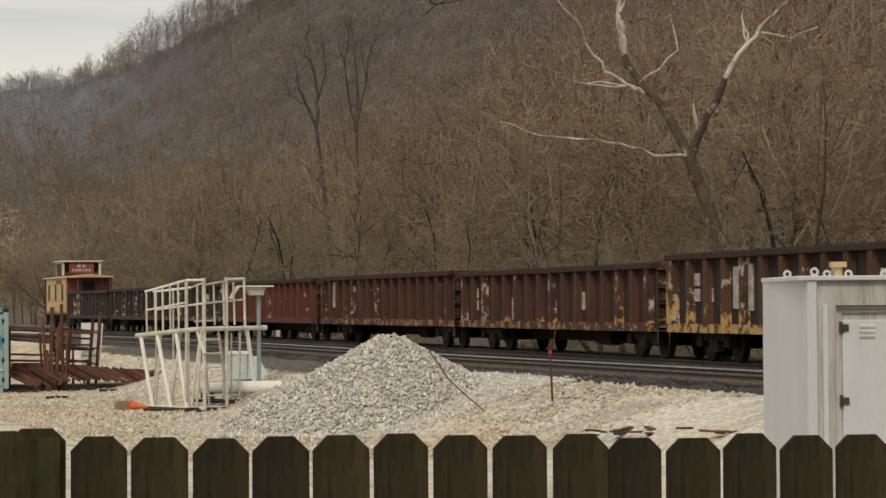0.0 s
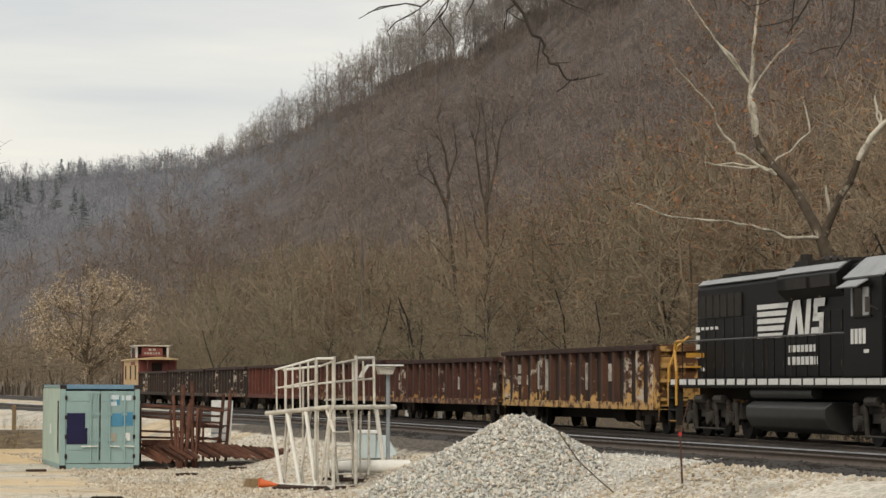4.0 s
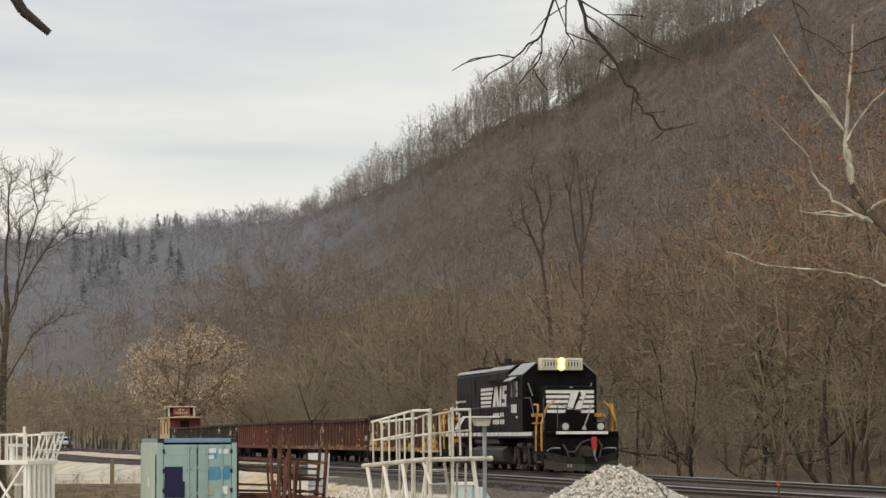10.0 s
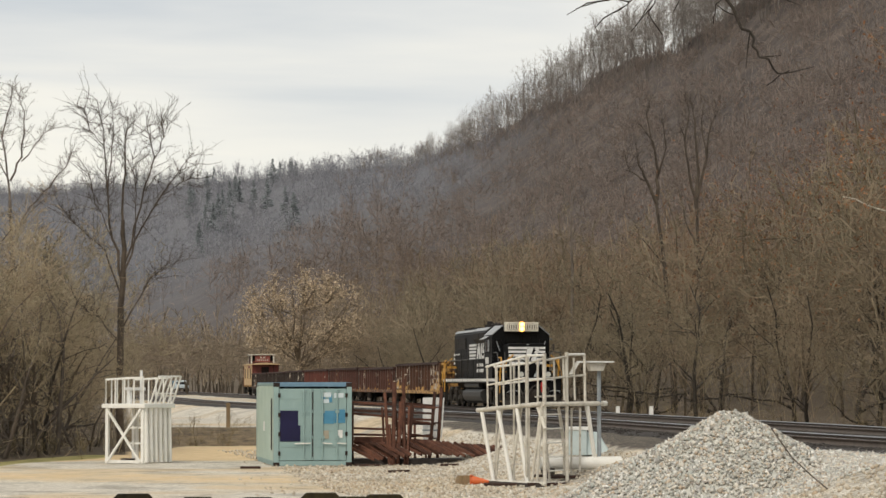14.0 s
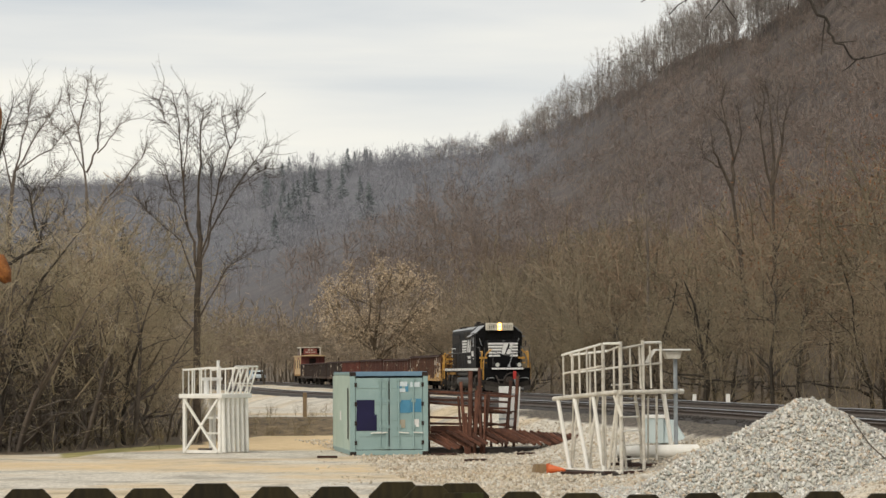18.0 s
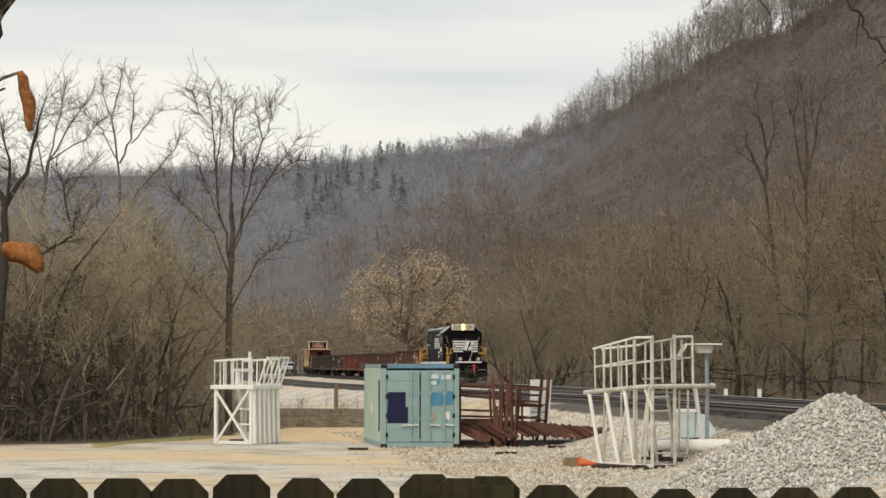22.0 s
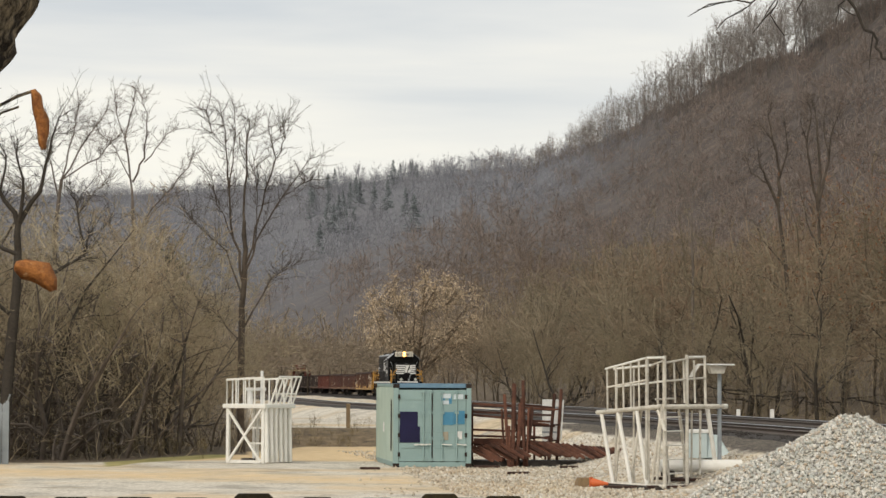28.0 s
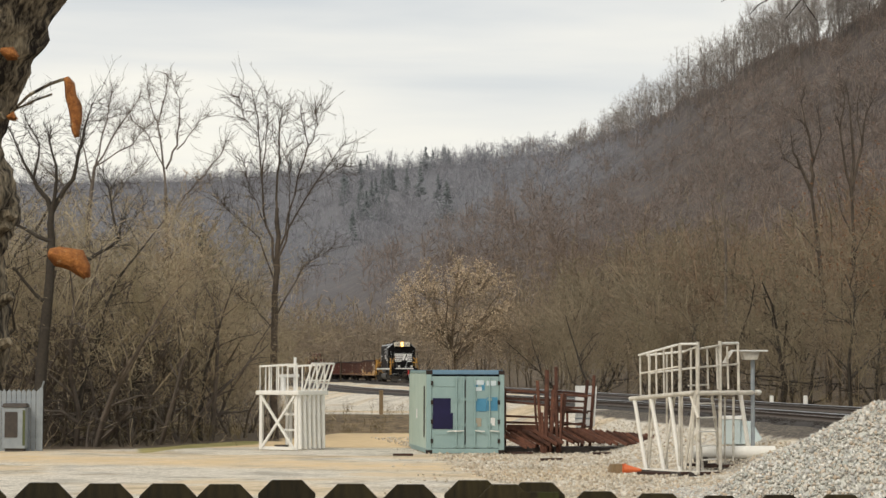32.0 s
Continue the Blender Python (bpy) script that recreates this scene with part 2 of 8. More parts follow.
def twig_mat(name, colours, spread=0.25, bark=(0.15, 0.12, 0.088)):
    """Bare twigs: each tree takes its own colour between the given ones, each twig its own tone."""
    m = bpy.data.materials.new(name)
    m.use_nodes = True
    nt = m.node_tree
    N, L = nt.nodes.new, nt.links.new
    b = nt.nodes["Principled BSDF"]
    b.inputs["Roughness"].default_value = 0.95
    at, geo, r, mr, hs = N("ShaderNodeAttribute"), N("ShaderNodeNewGeometry"), N("ShaderNodeValToRGB"), N("ShaderNodeMapRange"), N("ShaderNodeHueSaturation")
    at.attribute_name = "tint"
    e = r.color_ramp.elements
    e[0].color, e[1].color = (*colours[0], 1), (*colours[-1], 1)
    for i, c in enumerate(colours[1:-1]):
        e.new((i + 1) / (len(colours) - 1)).color = (*c, 1)
    L(at.outputs["Fac"], r.inputs[0])
    mr.inputs[3].default_value, mr.inputs[4].default_value = 1 - spread, 1 + spread
    L(geo.outputs["Random Per Island"], mr.inputs[0])
    L(mr.outputs[0], hs.inputs["Value"])
    L(r.outputs[0], hs.inputs["Color"])
    st, wood = N("ShaderNodeAttribute"), N("ShaderNodeMix")
    st.attribute_name = "stout"
    wood.data_type = "RGBA"
    wood.inputs[7].default_value = (*bark, 1)
    L(st.outputs["Fac"], wood.inputs[0])
    L(hs.outputs[0], wood.inputs[6])
    L(wood.outputs[2], b.inputs["Base Color"])
    # twigs thinner than their strips let half of the light through
    tl, mx = N("ShaderNodeBsdfTranslucent"), N("ShaderNodeMixShader")
    mx.inputs[0].default_value = 0.45
    L(wood.outputs[2], tl.inputs[0])
    L(b.outputs[0], mx.inputs[1])
    L(tl.outputs[0], mx.inputs[2])
    L(mx.outputs[0], nt.nodes["Material Output"].inputs[0])
    return m


M["twig_olive"] = twig_mat("twig_olive", [(0.26, 0.217, 0.138), (0.37, 0.305, 0.208), (0.32, 0.245, 0.168)])
M["twig_thicket"] = twig_mat("twig_thicket", [(0.38, 0.32, 0.21), (0.53, 0.445, 0.31), (0.47, 0.37, 0.26)])
M["twig_wood"] = twig_mat("twig_wood", [(0.24, 0.20, 0.132), (0.345, 0.287, 0.20), (0.335, 0.24, 0.163), (0.42, 0.342, 0.242)])
M["twig_brown"] = rough_mat("twig_brown", (0.20, 0.145, 0.098), (0.30, 0.218, 0.150), 0.95, 0.3, bump=0, island=0.25)
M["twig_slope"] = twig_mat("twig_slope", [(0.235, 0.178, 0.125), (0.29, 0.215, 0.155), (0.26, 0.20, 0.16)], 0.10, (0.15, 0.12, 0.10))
# ridge and crest twigs: part of the grey is haze put into the colour
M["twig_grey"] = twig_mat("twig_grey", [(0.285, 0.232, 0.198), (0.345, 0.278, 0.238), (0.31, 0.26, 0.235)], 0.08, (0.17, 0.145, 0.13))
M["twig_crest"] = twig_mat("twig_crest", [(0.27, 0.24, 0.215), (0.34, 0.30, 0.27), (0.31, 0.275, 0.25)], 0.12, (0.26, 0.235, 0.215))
# blue-grey of the farthest twigs is distance haze put into their colour
M["twig_haze"] = twig_mat("twig_haze", [(0.315, 0.32, 0.35), (0.37, 0.366, 0.39), (0.345, 0.34, 0.362)], 0.06, (0.14, 0.14, 0.15))
M["bark_sky"] = rough_mat("bark_sky", (0.085, 0.069, 0.056), (0.19, 0.156, 0.128), 0.95, 2, bump=0.3, island=0.2)
M["leaf_rust"] = rough_mat("leaf_rust", (0.20, 0.085, 0.035), (0.36, 0.165, 0.07), 0.8, 2, bump=0, island=0.3)
M["leaf_straw"] = rough_mat("leaf_straw", (0.43, 0.33, 0.22), (0.62, 0.49, 0.34), 0.8, 2, bump=0, island=0.25)
M["leaf_orange"] = rough_mat("leaf_orange", (0.24, 0.075, 0.014), (0.52, 0.20, 0.045), 0.7, 90, bump=0.6, fine=400, contrast=(0.4, 0.6), third=((0.58, 0.36, 0.17), 0.6, 0.60))
M["evergreen"] = rough_mat("evergreen", (0.055, 0.068, 0.03), (0.10, 0.115, 0.05), 0.9, 2, bump=0, island=0.3)
M["dry_grass"] = rough_mat("dry_grass", (0.16, 0.12, 0.06), (0.32, 0.25, 0.13), 0.9, 2, bump=0, island=0.3)
M["twig_pale"] = twig_mat("twig_pale", [(0.286, 0.227, 0.163), (0.442, 0.358, 0.260), (0.351, 0.280, 0.215)])
# distant evergreens, paled and cooled to paint in the haze
M["haze_evergreen"] = rough_mat("haze_evergreen", (0.17, 0.195, 0.20), (0.215, 0.235, 0.24), 0.9, 2, bump=0, island=0.15)
M["bark_wet"] = rough_mat("bark_wet", (0.022, 0.018, 0.014), (0.06, 0.048, 0.036), 0.9, 12, bump=0.4)


def car_mat(name, dark, light, paint, foot, top, amount, white):
    """Rusted steel car side: flaking paint gathers along the foot, faded pale streaks run down the panels."""
    m = rough_mat(name, dark, light, 0.85, 1.1, bump=0.25, third=((dark[0] * 2.6, dark[1] * 2.2, dark[2] * 1.9), 4, 0.6), stretch=(1.6, 1, 0.5))
    nt = m.node_tree
    N, L = nt.nodes.new, nt.links.new
    b = nt.nodes["Principled BSDF"]
    col = b.inputs["Base Color"].links[0].from_socket
    tc, sep = N("ShaderNodeTexCoord"), N("ShaderNodeSeparateXYZ")
    L(tc.outputs["Object"], sep.inputs[0])
    info, away = N("ShaderNodeObjectInfo"), N("ShaderNodeVectorMath")
    away.operation = "MULTIPLY_ADD"
    L(info.outputs["Random"], away.inputs[0])
    away.inputs[1].default_value = (37.0, 23.0, 11.0)
    L(tc.outputs["Object"], away.inputs[2])
    for q in list(nt.links):
        if q.from_node.type == "TEX_COORD" and q.to_node.type == "MAPPING":
            L(away.outputs[0], q.to_socket)

    def math_node(op, a, c):
        n = N("ShaderNodeMath")
        n.operation = op
        for k, v in enumerate((a, c)):
            if isinstance(v, (int, float)):
                n.inputs[k].default_value = v
            else:
                L(v, n.inputs[k])
        return n.outputs[0]

    def streak(scale, stretch, detail=6):
        mp, n = N("ShaderNodeMapping"), N("ShaderNodeTexNoise")
        mp.inputs["Scale"].default_value = stretch
        L(away.outputs[0], mp.inputs[0])
        L(mp.outputs[0], n.inputs[0])
        n.inputs["Scale"].default_value, n.inputs["Detail"].default_value, n.inputs["Roughness"].default_value = scale, detail, 0.7
        return n.outputs[0]

    def layer(mask, colour, under):
        r, x = N("ShaderNodeValToRGB"), N("ShaderNodeMix")
        r.color_ramp.elements[0].position, r.color_ramp.elements[1].position = 0.47, 0.56
        L(mask, r.inputs[0])
        x.data_type = "RGBA"
        x.inputs[7].default_value = (*colour, 1)
        L(r.outputs[0], x.inputs[0])
        L(under, x.inputs[6])
        return x.outputs[2]
    low = N("ShaderNodeMapRange")
    low.inputs[1].default_value, low.inputs[2].default_value = foot, top
    low.inputs[3].default_value, low.inputs[4].default_value = amount, -0.20
    L(sep.outputs[2], low.inputs[0])
    luck = N("ShaderNodeMapRange")
    luck.inputs[3].default_value, luck.inputs[4].default_value = -0.10, 0.09
    L(math_node("FRACT", math_node("MULTIPLY", info.outputs["Random"], 7.31), 0), luck.inputs[0])
    mask = math_node("ADD", math_node("ADD", streak(2.6, (1.0, 1.0, 0.8), 3), low.outputs[0]), luck.outputs[0])
    if white:
        col = layer(math_node("ADD", math_node("ADD", streak(2.4, (1.5, 1.5, 1.3), 4), white), luck.outputs[0]), (0.46, 0.40, 0.33), col)
    col = layer(mask, paint, col)
    L(col, b.inputs["Base Color"])
    return m


M["side_yellow"] = car_mat("side_yellow", (0.030, 0.013, 0.008), (0.105, 0.042, 0.020), (0.50, 0.30, 0.11), 0.85, 1.55, 0.05, -0.10)
M["side_chips"] = car_mat("side_chips", (0.030, 0.011, 0.007), (0.095, 0.032, 0.018), (0.48, 0.27, 0.08), 0.85, 1.30, -0.055, -0.15)
M["side_red"] = car_mat("side_red", (0.055, 0.014, 0.009), (0.145, 0.036, 0.020), (0.32, 0.17, 0.07), 0.85, 1.20, -0.13, -0.18)
M["side_rust"] = car_mat("side_rust", (0.034, 0.012, 0.007), (0.095, 0.028, 0.016), (0.36, 0.19, 0.07), 0.85, 1.20, -0.12, -0.17)
M["side_dark"] = car_mat("side_dark", (0.012, 0.008, 0.006), (0.040, 0.021, 0.014), (0.16, 0.07, 0.03), 0.85, 1.10, -0.05, -0.14)
M["post_yellow"] = car_mat("post_yellow", (0.05, 0.02, 0.01), (0.14, 0.06, 0.02), (0.50, 0.30, 0.10), 0.85, 3.6, 0.02, 0)
# rusty panels, darkened to paint in the shade between the ribs
M["panel_rust_shade"] = rough_mat("panel_rust_shade", (0.016, 0.006, 0.0045), (0.052, 0.018, 0.011), 0.9, 1.4, bump=0.2, third=((0.09, 0.032, 0.016), 3, 0.62), stretch=(1.6, 1, 0.5))
M["panel_red_shade"] = rough_mat("panel_red_shade", (0.026, 0.008, 0.006), (0.075, 0.020, 0.012), 0.9, 1.4, bump=0.2, third=((0.13, 0.04, 0.02), 3, 0.62), stretch=(1.6, 1, 0.5))
M["panel_dark_shade"] = rough_mat("panel_dark_shade", (0.010, 0.0065, 0.005), (0.034, 0.018, 0.012), 0.9, 1.4, bump=0.2, third=((0.08, 0.035, 0.017), 3, 0.62), stretch=(1.6, 1, 0.5))
M["truck_grey"] = rough_mat("truck_grey", (0.013, 0.011, 0.009), (0.052, 0.044, 0.036), 0.9, 4, bump=0.2)
M["truck_rust"] = rough_mat("truck_rust", (0.016, 0.012, 0.010), (0.055, 0.040, 0.030), 0.9, 4, bump=0.2)
for k in ("black_paint",):
    M[k].node_tree.nodes["Principled BSDF"].inputs["Specular IOR Level"].default_value = 0.12

# ---------------------------------------------------------------- plan
RAIL_Z = 1.3


def track_x(y):
    """Centre line of the train's track."""
    u = y / 100
    return 23.47 - 8.30 * u - 0.3965 * u * u - 0.00055 * np.clip(85 - y, 0, 200) ** 2


def siding_gap(y):
    """Offset of the second track, which leaves the first one in the distance."""
    s = np.clip((y - 85) / 110, 0, 1)
    return -4.6 + 1.3 * np.clip((66 - y) / 20, 0, 1.3) - 6.7 * s * s * (3 - 2 * s)


_ys = np.linspace(-120, 900, 10201)
_xs = track_x(_ys)
_s = np.concatenate([[0], np.cumsum(np.hypot(np.diff(_xs), np.diff(_ys)))])
_s += 100.74 - np.interp(100, _ys, _s)


def on_track(s):
    return Vector((float(np.interp(s, _s, _xs)), float(np.interp(s, _s, _ys)), RAIL_Z - 0.1))


# the wooded ridge: bearing, distance of its foot, distance of its crest
RIDGE_B = [-180, -30, -9, -5.2, -2, 0.5, 3, 4.3, 5.5, 6.8, 8.3, 11, 15, 20, 30, 60, 180]
FOOT_R = [900, 900, 900, 850, 700, 500, 330, 270, 225, 195, 165, 135, 112, 95, 85, 80, 900]
CREST_R = [1900, 1900, 1900, 1840, 1760, 1680, 1560, 1330, 1150, 1030, 930, 790, 640, 520, 420, 380, 1900]
CREST_Z = 129.0


def smooth(e0, e1, v):
    t = np.clip((v - e0) / (e1 - e0), 0, 1)
    return t * t * (3 - 2 * t)


def ground_z(x, y):
    """Height of the ground: yard, railway formation, ditch, ridge."""
    x, y = np.asarray(x, float), np.asarray(y, float)
    b, r = np.degrees(np.arctan2(x, y)), np.hypot(x, y)
    z = 0.85 * (1 - smooth(8, 40, y))
    u = x - track_x(y)
    left = siding_gap(y) - 2.3
    bank = smooth(left - 4.6, left + 0.1, u)
    far = smooth(2.2, 5.0, u)
    form = 1.04 * bank
    form = form * (1 - far) + far * 0.55
    form = np.where((y > -80) & (y < 700), form, 0.6)
    z = np.maximum(z, form)
    side = smooth(-17, -13, x) * (1 - smooth(0.5, 6, x))
    z = np.maximum(z, 0.5 * smooth(117, 122, y) * smooth(-17, -13, x) * (y < 400) * (u < 0))
    z = z - 0.55 * np.exp(-(((y - 114) / 3.5) ** 2)) * side
    foot, crest = np.interp(b, RIDGE_B, FOOT_R), np.interp(b, RIDGE_B, CREST_R)
    t = (r - foot) / (crest - foot)
    top = CREST_Z + 6 * smooth(5, 2, b) - 9 * smooth(2.5, 6.0, b)
    rise = np.clip(t, 0, 1) ** (1.1 + 0.6 * smooth(2.0, 6.0, b)) * top
    rise = np.where(t > 1, top - np.clip(t - 1, 0, 1) * 40, rise)
    rise = rise + smooth(0.3, 0.8, t) * smooth(2.0, 5.0, b) * (2.0 * np.sin(x / 23 + 1.3) * np.cos(y / 31) + 1.5 * np.sin(x / 9.5 + y / 17) + 0.9 * np.sin(x / 4.1 - y / 9))
    return z + rise


def gz(x, y):
    return float(ground_z(x, y))


# ---------------------------------------------------------------- mesh tools
class Shape:
    """Collects plain solids into one mesh."""

    def __init__(self):
        self.v, self.f, self.cut = [], [], []

    def add(self, verts, faces):
        n = len(self.v)
        self.cut.append((n, len(self.f)))
        self.v += [tuple(p) for p in verts]
        self.f += [tuple(i + n for i in q) for q in faces]
        return self

    def box(self, c, s, turn=None, taper=(1, 1), shift=(0, 0)):
        """A box at c of size s; taper and shift act on its top."""
        hx, hy, hz = s[0] / 2, s[1] / 2, s[2] / 2
        p = [(-hx, -hy, -hz), (hx, -hy, -hz), (hx, hy, -hz), (-hx, hy, -hz)]
        p += [(sx * hx * taper[0] + shift[0], sy * hy * taper[1] + shift[1], hz) for sx, sy in ((-1, -1), (1, -1), (1, 1), (-1, 1))]
        p = [Vector(q) for q in p]
        if turn is not None:
            p = [turn @ q for q in p]
        p = [q + Vector(c) for q in p]
        return self.add(p, [(3, 2, 1, 0), (4, 5, 6, 7), (0, 1, 5, 4), (1, 2, 6, 5), (2, 3, 7, 6), (3, 0, 4, 7)])

    def rod(self, a, b, r, r2=None, n=8, caps=True):
        a, b = Vector(a), Vector(b)
        d = (b - a).normalized()
        s = d.orthogonal().normalized()
        t = d.cross(s)
        r2 = r if r2 is None else r2
        ring = [(math.cos(2 * math.pi * i / n), math.sin(2 * math.pi * i / n)) for i in range(n)]
        v = [a + (s * c + t * q) * r for c, q in ring] + [b + (s * c + t * q) * r2 for c, q in ring]
        f = [(i, (i + 1) % n, n + (i + 1) % n, n + i) for i in range(n)]
        if caps:
            f += [tuple(range(n - 1, -1, -1)), tuple(range(n, 2 * n))]
        return self.add(v, f)

    def bar(self, a, b, w, h=None):
        """A square bar from a to b."""
        a, b = Vector(a), Vector(b)
        h = w if h is None else h
        d = (b - a)
        q = d.to_track_quat("X", "Z").to_matrix()
        return self.box((a + b) / 2, (d.length, w, h), q)

    def path(self, pts, r, n=8):
        for a, b in zip(pts, pts[1:]):
            self.rod(a, b, r, n=n)
        return self

    def prism(self, outline, axis, lo, hi):
        """An outline in the two other axes, drawn out along axis from lo to hi."""
        n = len(outline)

        def put(p, q):
            return {"x": (q, p[0], p[1]), "y": (p[0], q, p[1]), "z": (p[0], p[1], q)}[axis]
        v = [put(p, lo) for p in outline] + [put(p, hi) for p in outline]
        f = [(i, (i + 1) % n, n + (i + 1) % n, n + i) for i in range(n)] + [tuple(range(n - 1, -1, -1)), tuple(range(n, 2 * n))]
        return self.add(v, f)

    def mesh(self, name, mat, bevel=0.0, smooth_shade=False):
        me = bpy.data.meshes.new(name)
        me.from_pydata(self.v, [], self.f)
        bm = bmesh.new()
        bm.from_mesh(me)
        bmesh.ops.recalc_face_normals(bm, faces=bm.faces)
        if bevel:
            edges = [e for e in bm.edges if len(e.link_faces) == 2 and e.calc_face_angle(0) > 0.5]
            bmesh.ops.bevel(bm, geom=edges, offset=bevel, segments=2, affect="EDGES", profile=0.5)
        bm.to_mesh(me)
        bm.free()
        me.materials.append(mat)
        if smooth_shade:
            me.polygons.foreach_set("use_smooth", [True] * len(me.polygons))
        return me


def part(name, shape, mat, parent=None, label="", bevel=0.0, smooth_shade=False):
    """Links a shape as one mesh object under a thing or a part."""
    ob = new(name, shape.mesh(name, M[mat] if isinstance(mat, str) else mat, bevel, smooth_shade))
    if parent is not None:
        ob.parent = parent
    return tagged(ob, label)


def pieces(name, shape, mat, parent=None, label="", bevel=0.0):
    """Links each solid of a shape as a part of its own."""
    ends = shape.cut[1:] + [(len(shape.v), len(shape.f))]
    made = []
    for (v0, f0), (v1, f1) in zip(shape.cut, ends):
        one = Shape().add(shape.v[v0:v1], [tuple(i - v0 for i in q) for q in shape.f[f0:f1]])
        made.append(part(name, one, mat, parent, label, bevel))
    return made


def thing(name, label, category, m=None, group="", kind=""):
    ob = new(name)
    ob.empty_display_size = 0.3
    if m is not None:
        ob.matrix_world = m
    return tagged(ob, label, category, group, kind)


def big_mesh(name, verts, faces, mat, k=4):
    """A large mesh from arrays of vertices and of faces with k corners."""
    me = bpy.data.meshes.new(name)
    nf = len(faces)
    me.vertices.add(len(verts))
    me.vertices.foreach_set("co", np.asarray(verts, np.float32).ravel())
    me.loops.add(nf * k)
    me.loops.foreach_set("vertex_index", np.asarray(faces, np.int32).ravel())
    me.polygons.add(nf)
    me.polygons.foreach_set("loop_start", np.arange(0, nf * k, k, dtype=np.int32))
    me.update(calc_edges=True)
    me.materials.append(M[mat] if isinstance(mat, str) else mat)
    return me

# ---------------------------------------------------------------- ground
def ground_mat():
    """Yard gravel, leaf litter, grass and bare earth, chosen by the zones stored on the sheet."""
    m = bpy.data.materials.new("ground")
    m.use_nodes = True
    nt = m.node_tree
    N, L = nt.nodes.new, nt.links.new
    b = nt.nodes["Principled BSDF"]
    b.inputs["Roughness"].default_value = 0.95
    tc = N("ShaderNodeTexCoord")

    def noise_node(scale, detail=5, rough=0.6):
        n = N("ShaderNodeTexNoise")
        n.inputs["Scale"].default_value, n.inputs["Detail"].default_value, n.inputs["Roughness"].default_value = scale, detail, rough
        L(tc.outputs["Object"], n.inputs[0])
        return n.outputs[0]

    def ramp(src, stops):
        r = N("ShaderNodeValToRGB")
        e = r.color_ramp.elements
        while len(e) < len(stops):
            e.new(0.5)
        for el, (pos, c) in zip(e, stops):
            el.position, el.color = pos, (*c, 1) if len(c) == 3 else c
        L(src, r.inputs[0])
        return r.outputs[0]

    def mix(fac, a, c, mode="MIX"):
        x = N("ShaderNodeMix")
        x.data_type, x.blend_type = "RGBA", mode
        if isinstance(fac, float):
            x.inputs[0].default_value = fac
        else:
            L(fac, x.inputs[0])
        L(a, x.inputs[6])
        L(c, x.inputs[7])
        return x.outputs[2]

    stones = N("ShaderNodeTexVoronoi")
    stones.inputs["Scale"].default_value = 14
    L(tc.outputs["Object"], stones.inputs[0])
    grain = ramp(stones.outputs["Color"], [(0.1, (0.40, 0.36, 0.295)), (0.5, (0.60, 0.55, 0.465)), (0.9, (0.76, 0.71, 0.62))])
    sand = ramp(noise_node(2.5), [(0.3, (0.54, 0.41, 0.245)), (0.7, (0.70, 0.545, 0.34))])
    patch = ramp(noise_node(0.12, 4), [(0.50, (0, 0, 0)), (0.60, (0.75, 0.75, 0.75))])
    yard = mix(patch, grain, sand)
    dirt = ramp(noise_node(0.45, 6, 0.7), [(0.38, (0.10, 0.085, 0.065)), (0.52, (1, 1, 1))])
    yard = mix(0.42, yard, dirt, "MULTIPLY")
    litter = ramp(noise_node(1.5, 6, 0.7), [(0.3, (0.075, 0.056, 0.037)), (0.7, (0.15, 0.114, 0.076))])
    grass = ramp(noise_node(1.2, 6, 0.7), [(0.35, (0.22, 0.21, 0.065)), (0.65, (0.40, 0.34, 0.14))])
    earth = ramp(noise_node(1.6, 6, 0.7), [(0.34, (0.05, 0.036, 0.022)), (0.66, (0.26, 0.19, 0.11))])

    def zone(name, lo=0.35, hi=0.65):
        a = N("ShaderNodeAttribute")
        a.attribute_name = name
        s = N("ShaderNodeMath")
        s.operation = "MULTIPLY_ADD"
        s.inputs[1].default_value = 0.6
        L(noise_node(0.9, 5, 0.7), s.inputs[0])
        s.inputs[2].default_value = -0.3
        t = N("ShaderNodeMath")
        t.operation = "ADD"
        L(a.outputs["Fac"], t.inputs[0])
        L(s.outputs[0], t.inputs[1])
        return ramp(t.outputs[0], [(lo, (0, 0, 0)), (hi, (1, 1, 1))])

    loam = ramp(noise_node(1.6, 6, 0.7), [(0.3, (0.54, 0.40, 0.225)), (0.7, (0.76, 0.58, 0.35))])
    col = mix(zone("zone_sand"), yard, loam)
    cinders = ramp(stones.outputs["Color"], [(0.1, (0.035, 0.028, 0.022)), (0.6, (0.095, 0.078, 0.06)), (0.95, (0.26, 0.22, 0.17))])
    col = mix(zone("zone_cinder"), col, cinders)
    col = mix(zone("zone_grass"), col, grass)
    col = mix(zone("zone_earth"), col, earth)
    col = mix(zone("zone_litter"), col, litter)
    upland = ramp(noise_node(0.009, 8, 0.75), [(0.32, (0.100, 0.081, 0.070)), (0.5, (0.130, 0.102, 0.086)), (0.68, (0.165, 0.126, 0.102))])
    # mottled multiplier paints lit crowns and shaded gaps into the wooded slope
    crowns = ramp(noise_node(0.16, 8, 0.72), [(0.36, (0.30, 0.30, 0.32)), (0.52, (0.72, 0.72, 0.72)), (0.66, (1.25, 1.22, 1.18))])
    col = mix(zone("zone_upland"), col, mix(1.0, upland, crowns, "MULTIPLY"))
    # farthest ground takes a blue-grey tint that paints the distance haze
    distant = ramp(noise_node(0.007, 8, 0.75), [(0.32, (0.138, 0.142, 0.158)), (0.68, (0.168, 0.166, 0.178))])
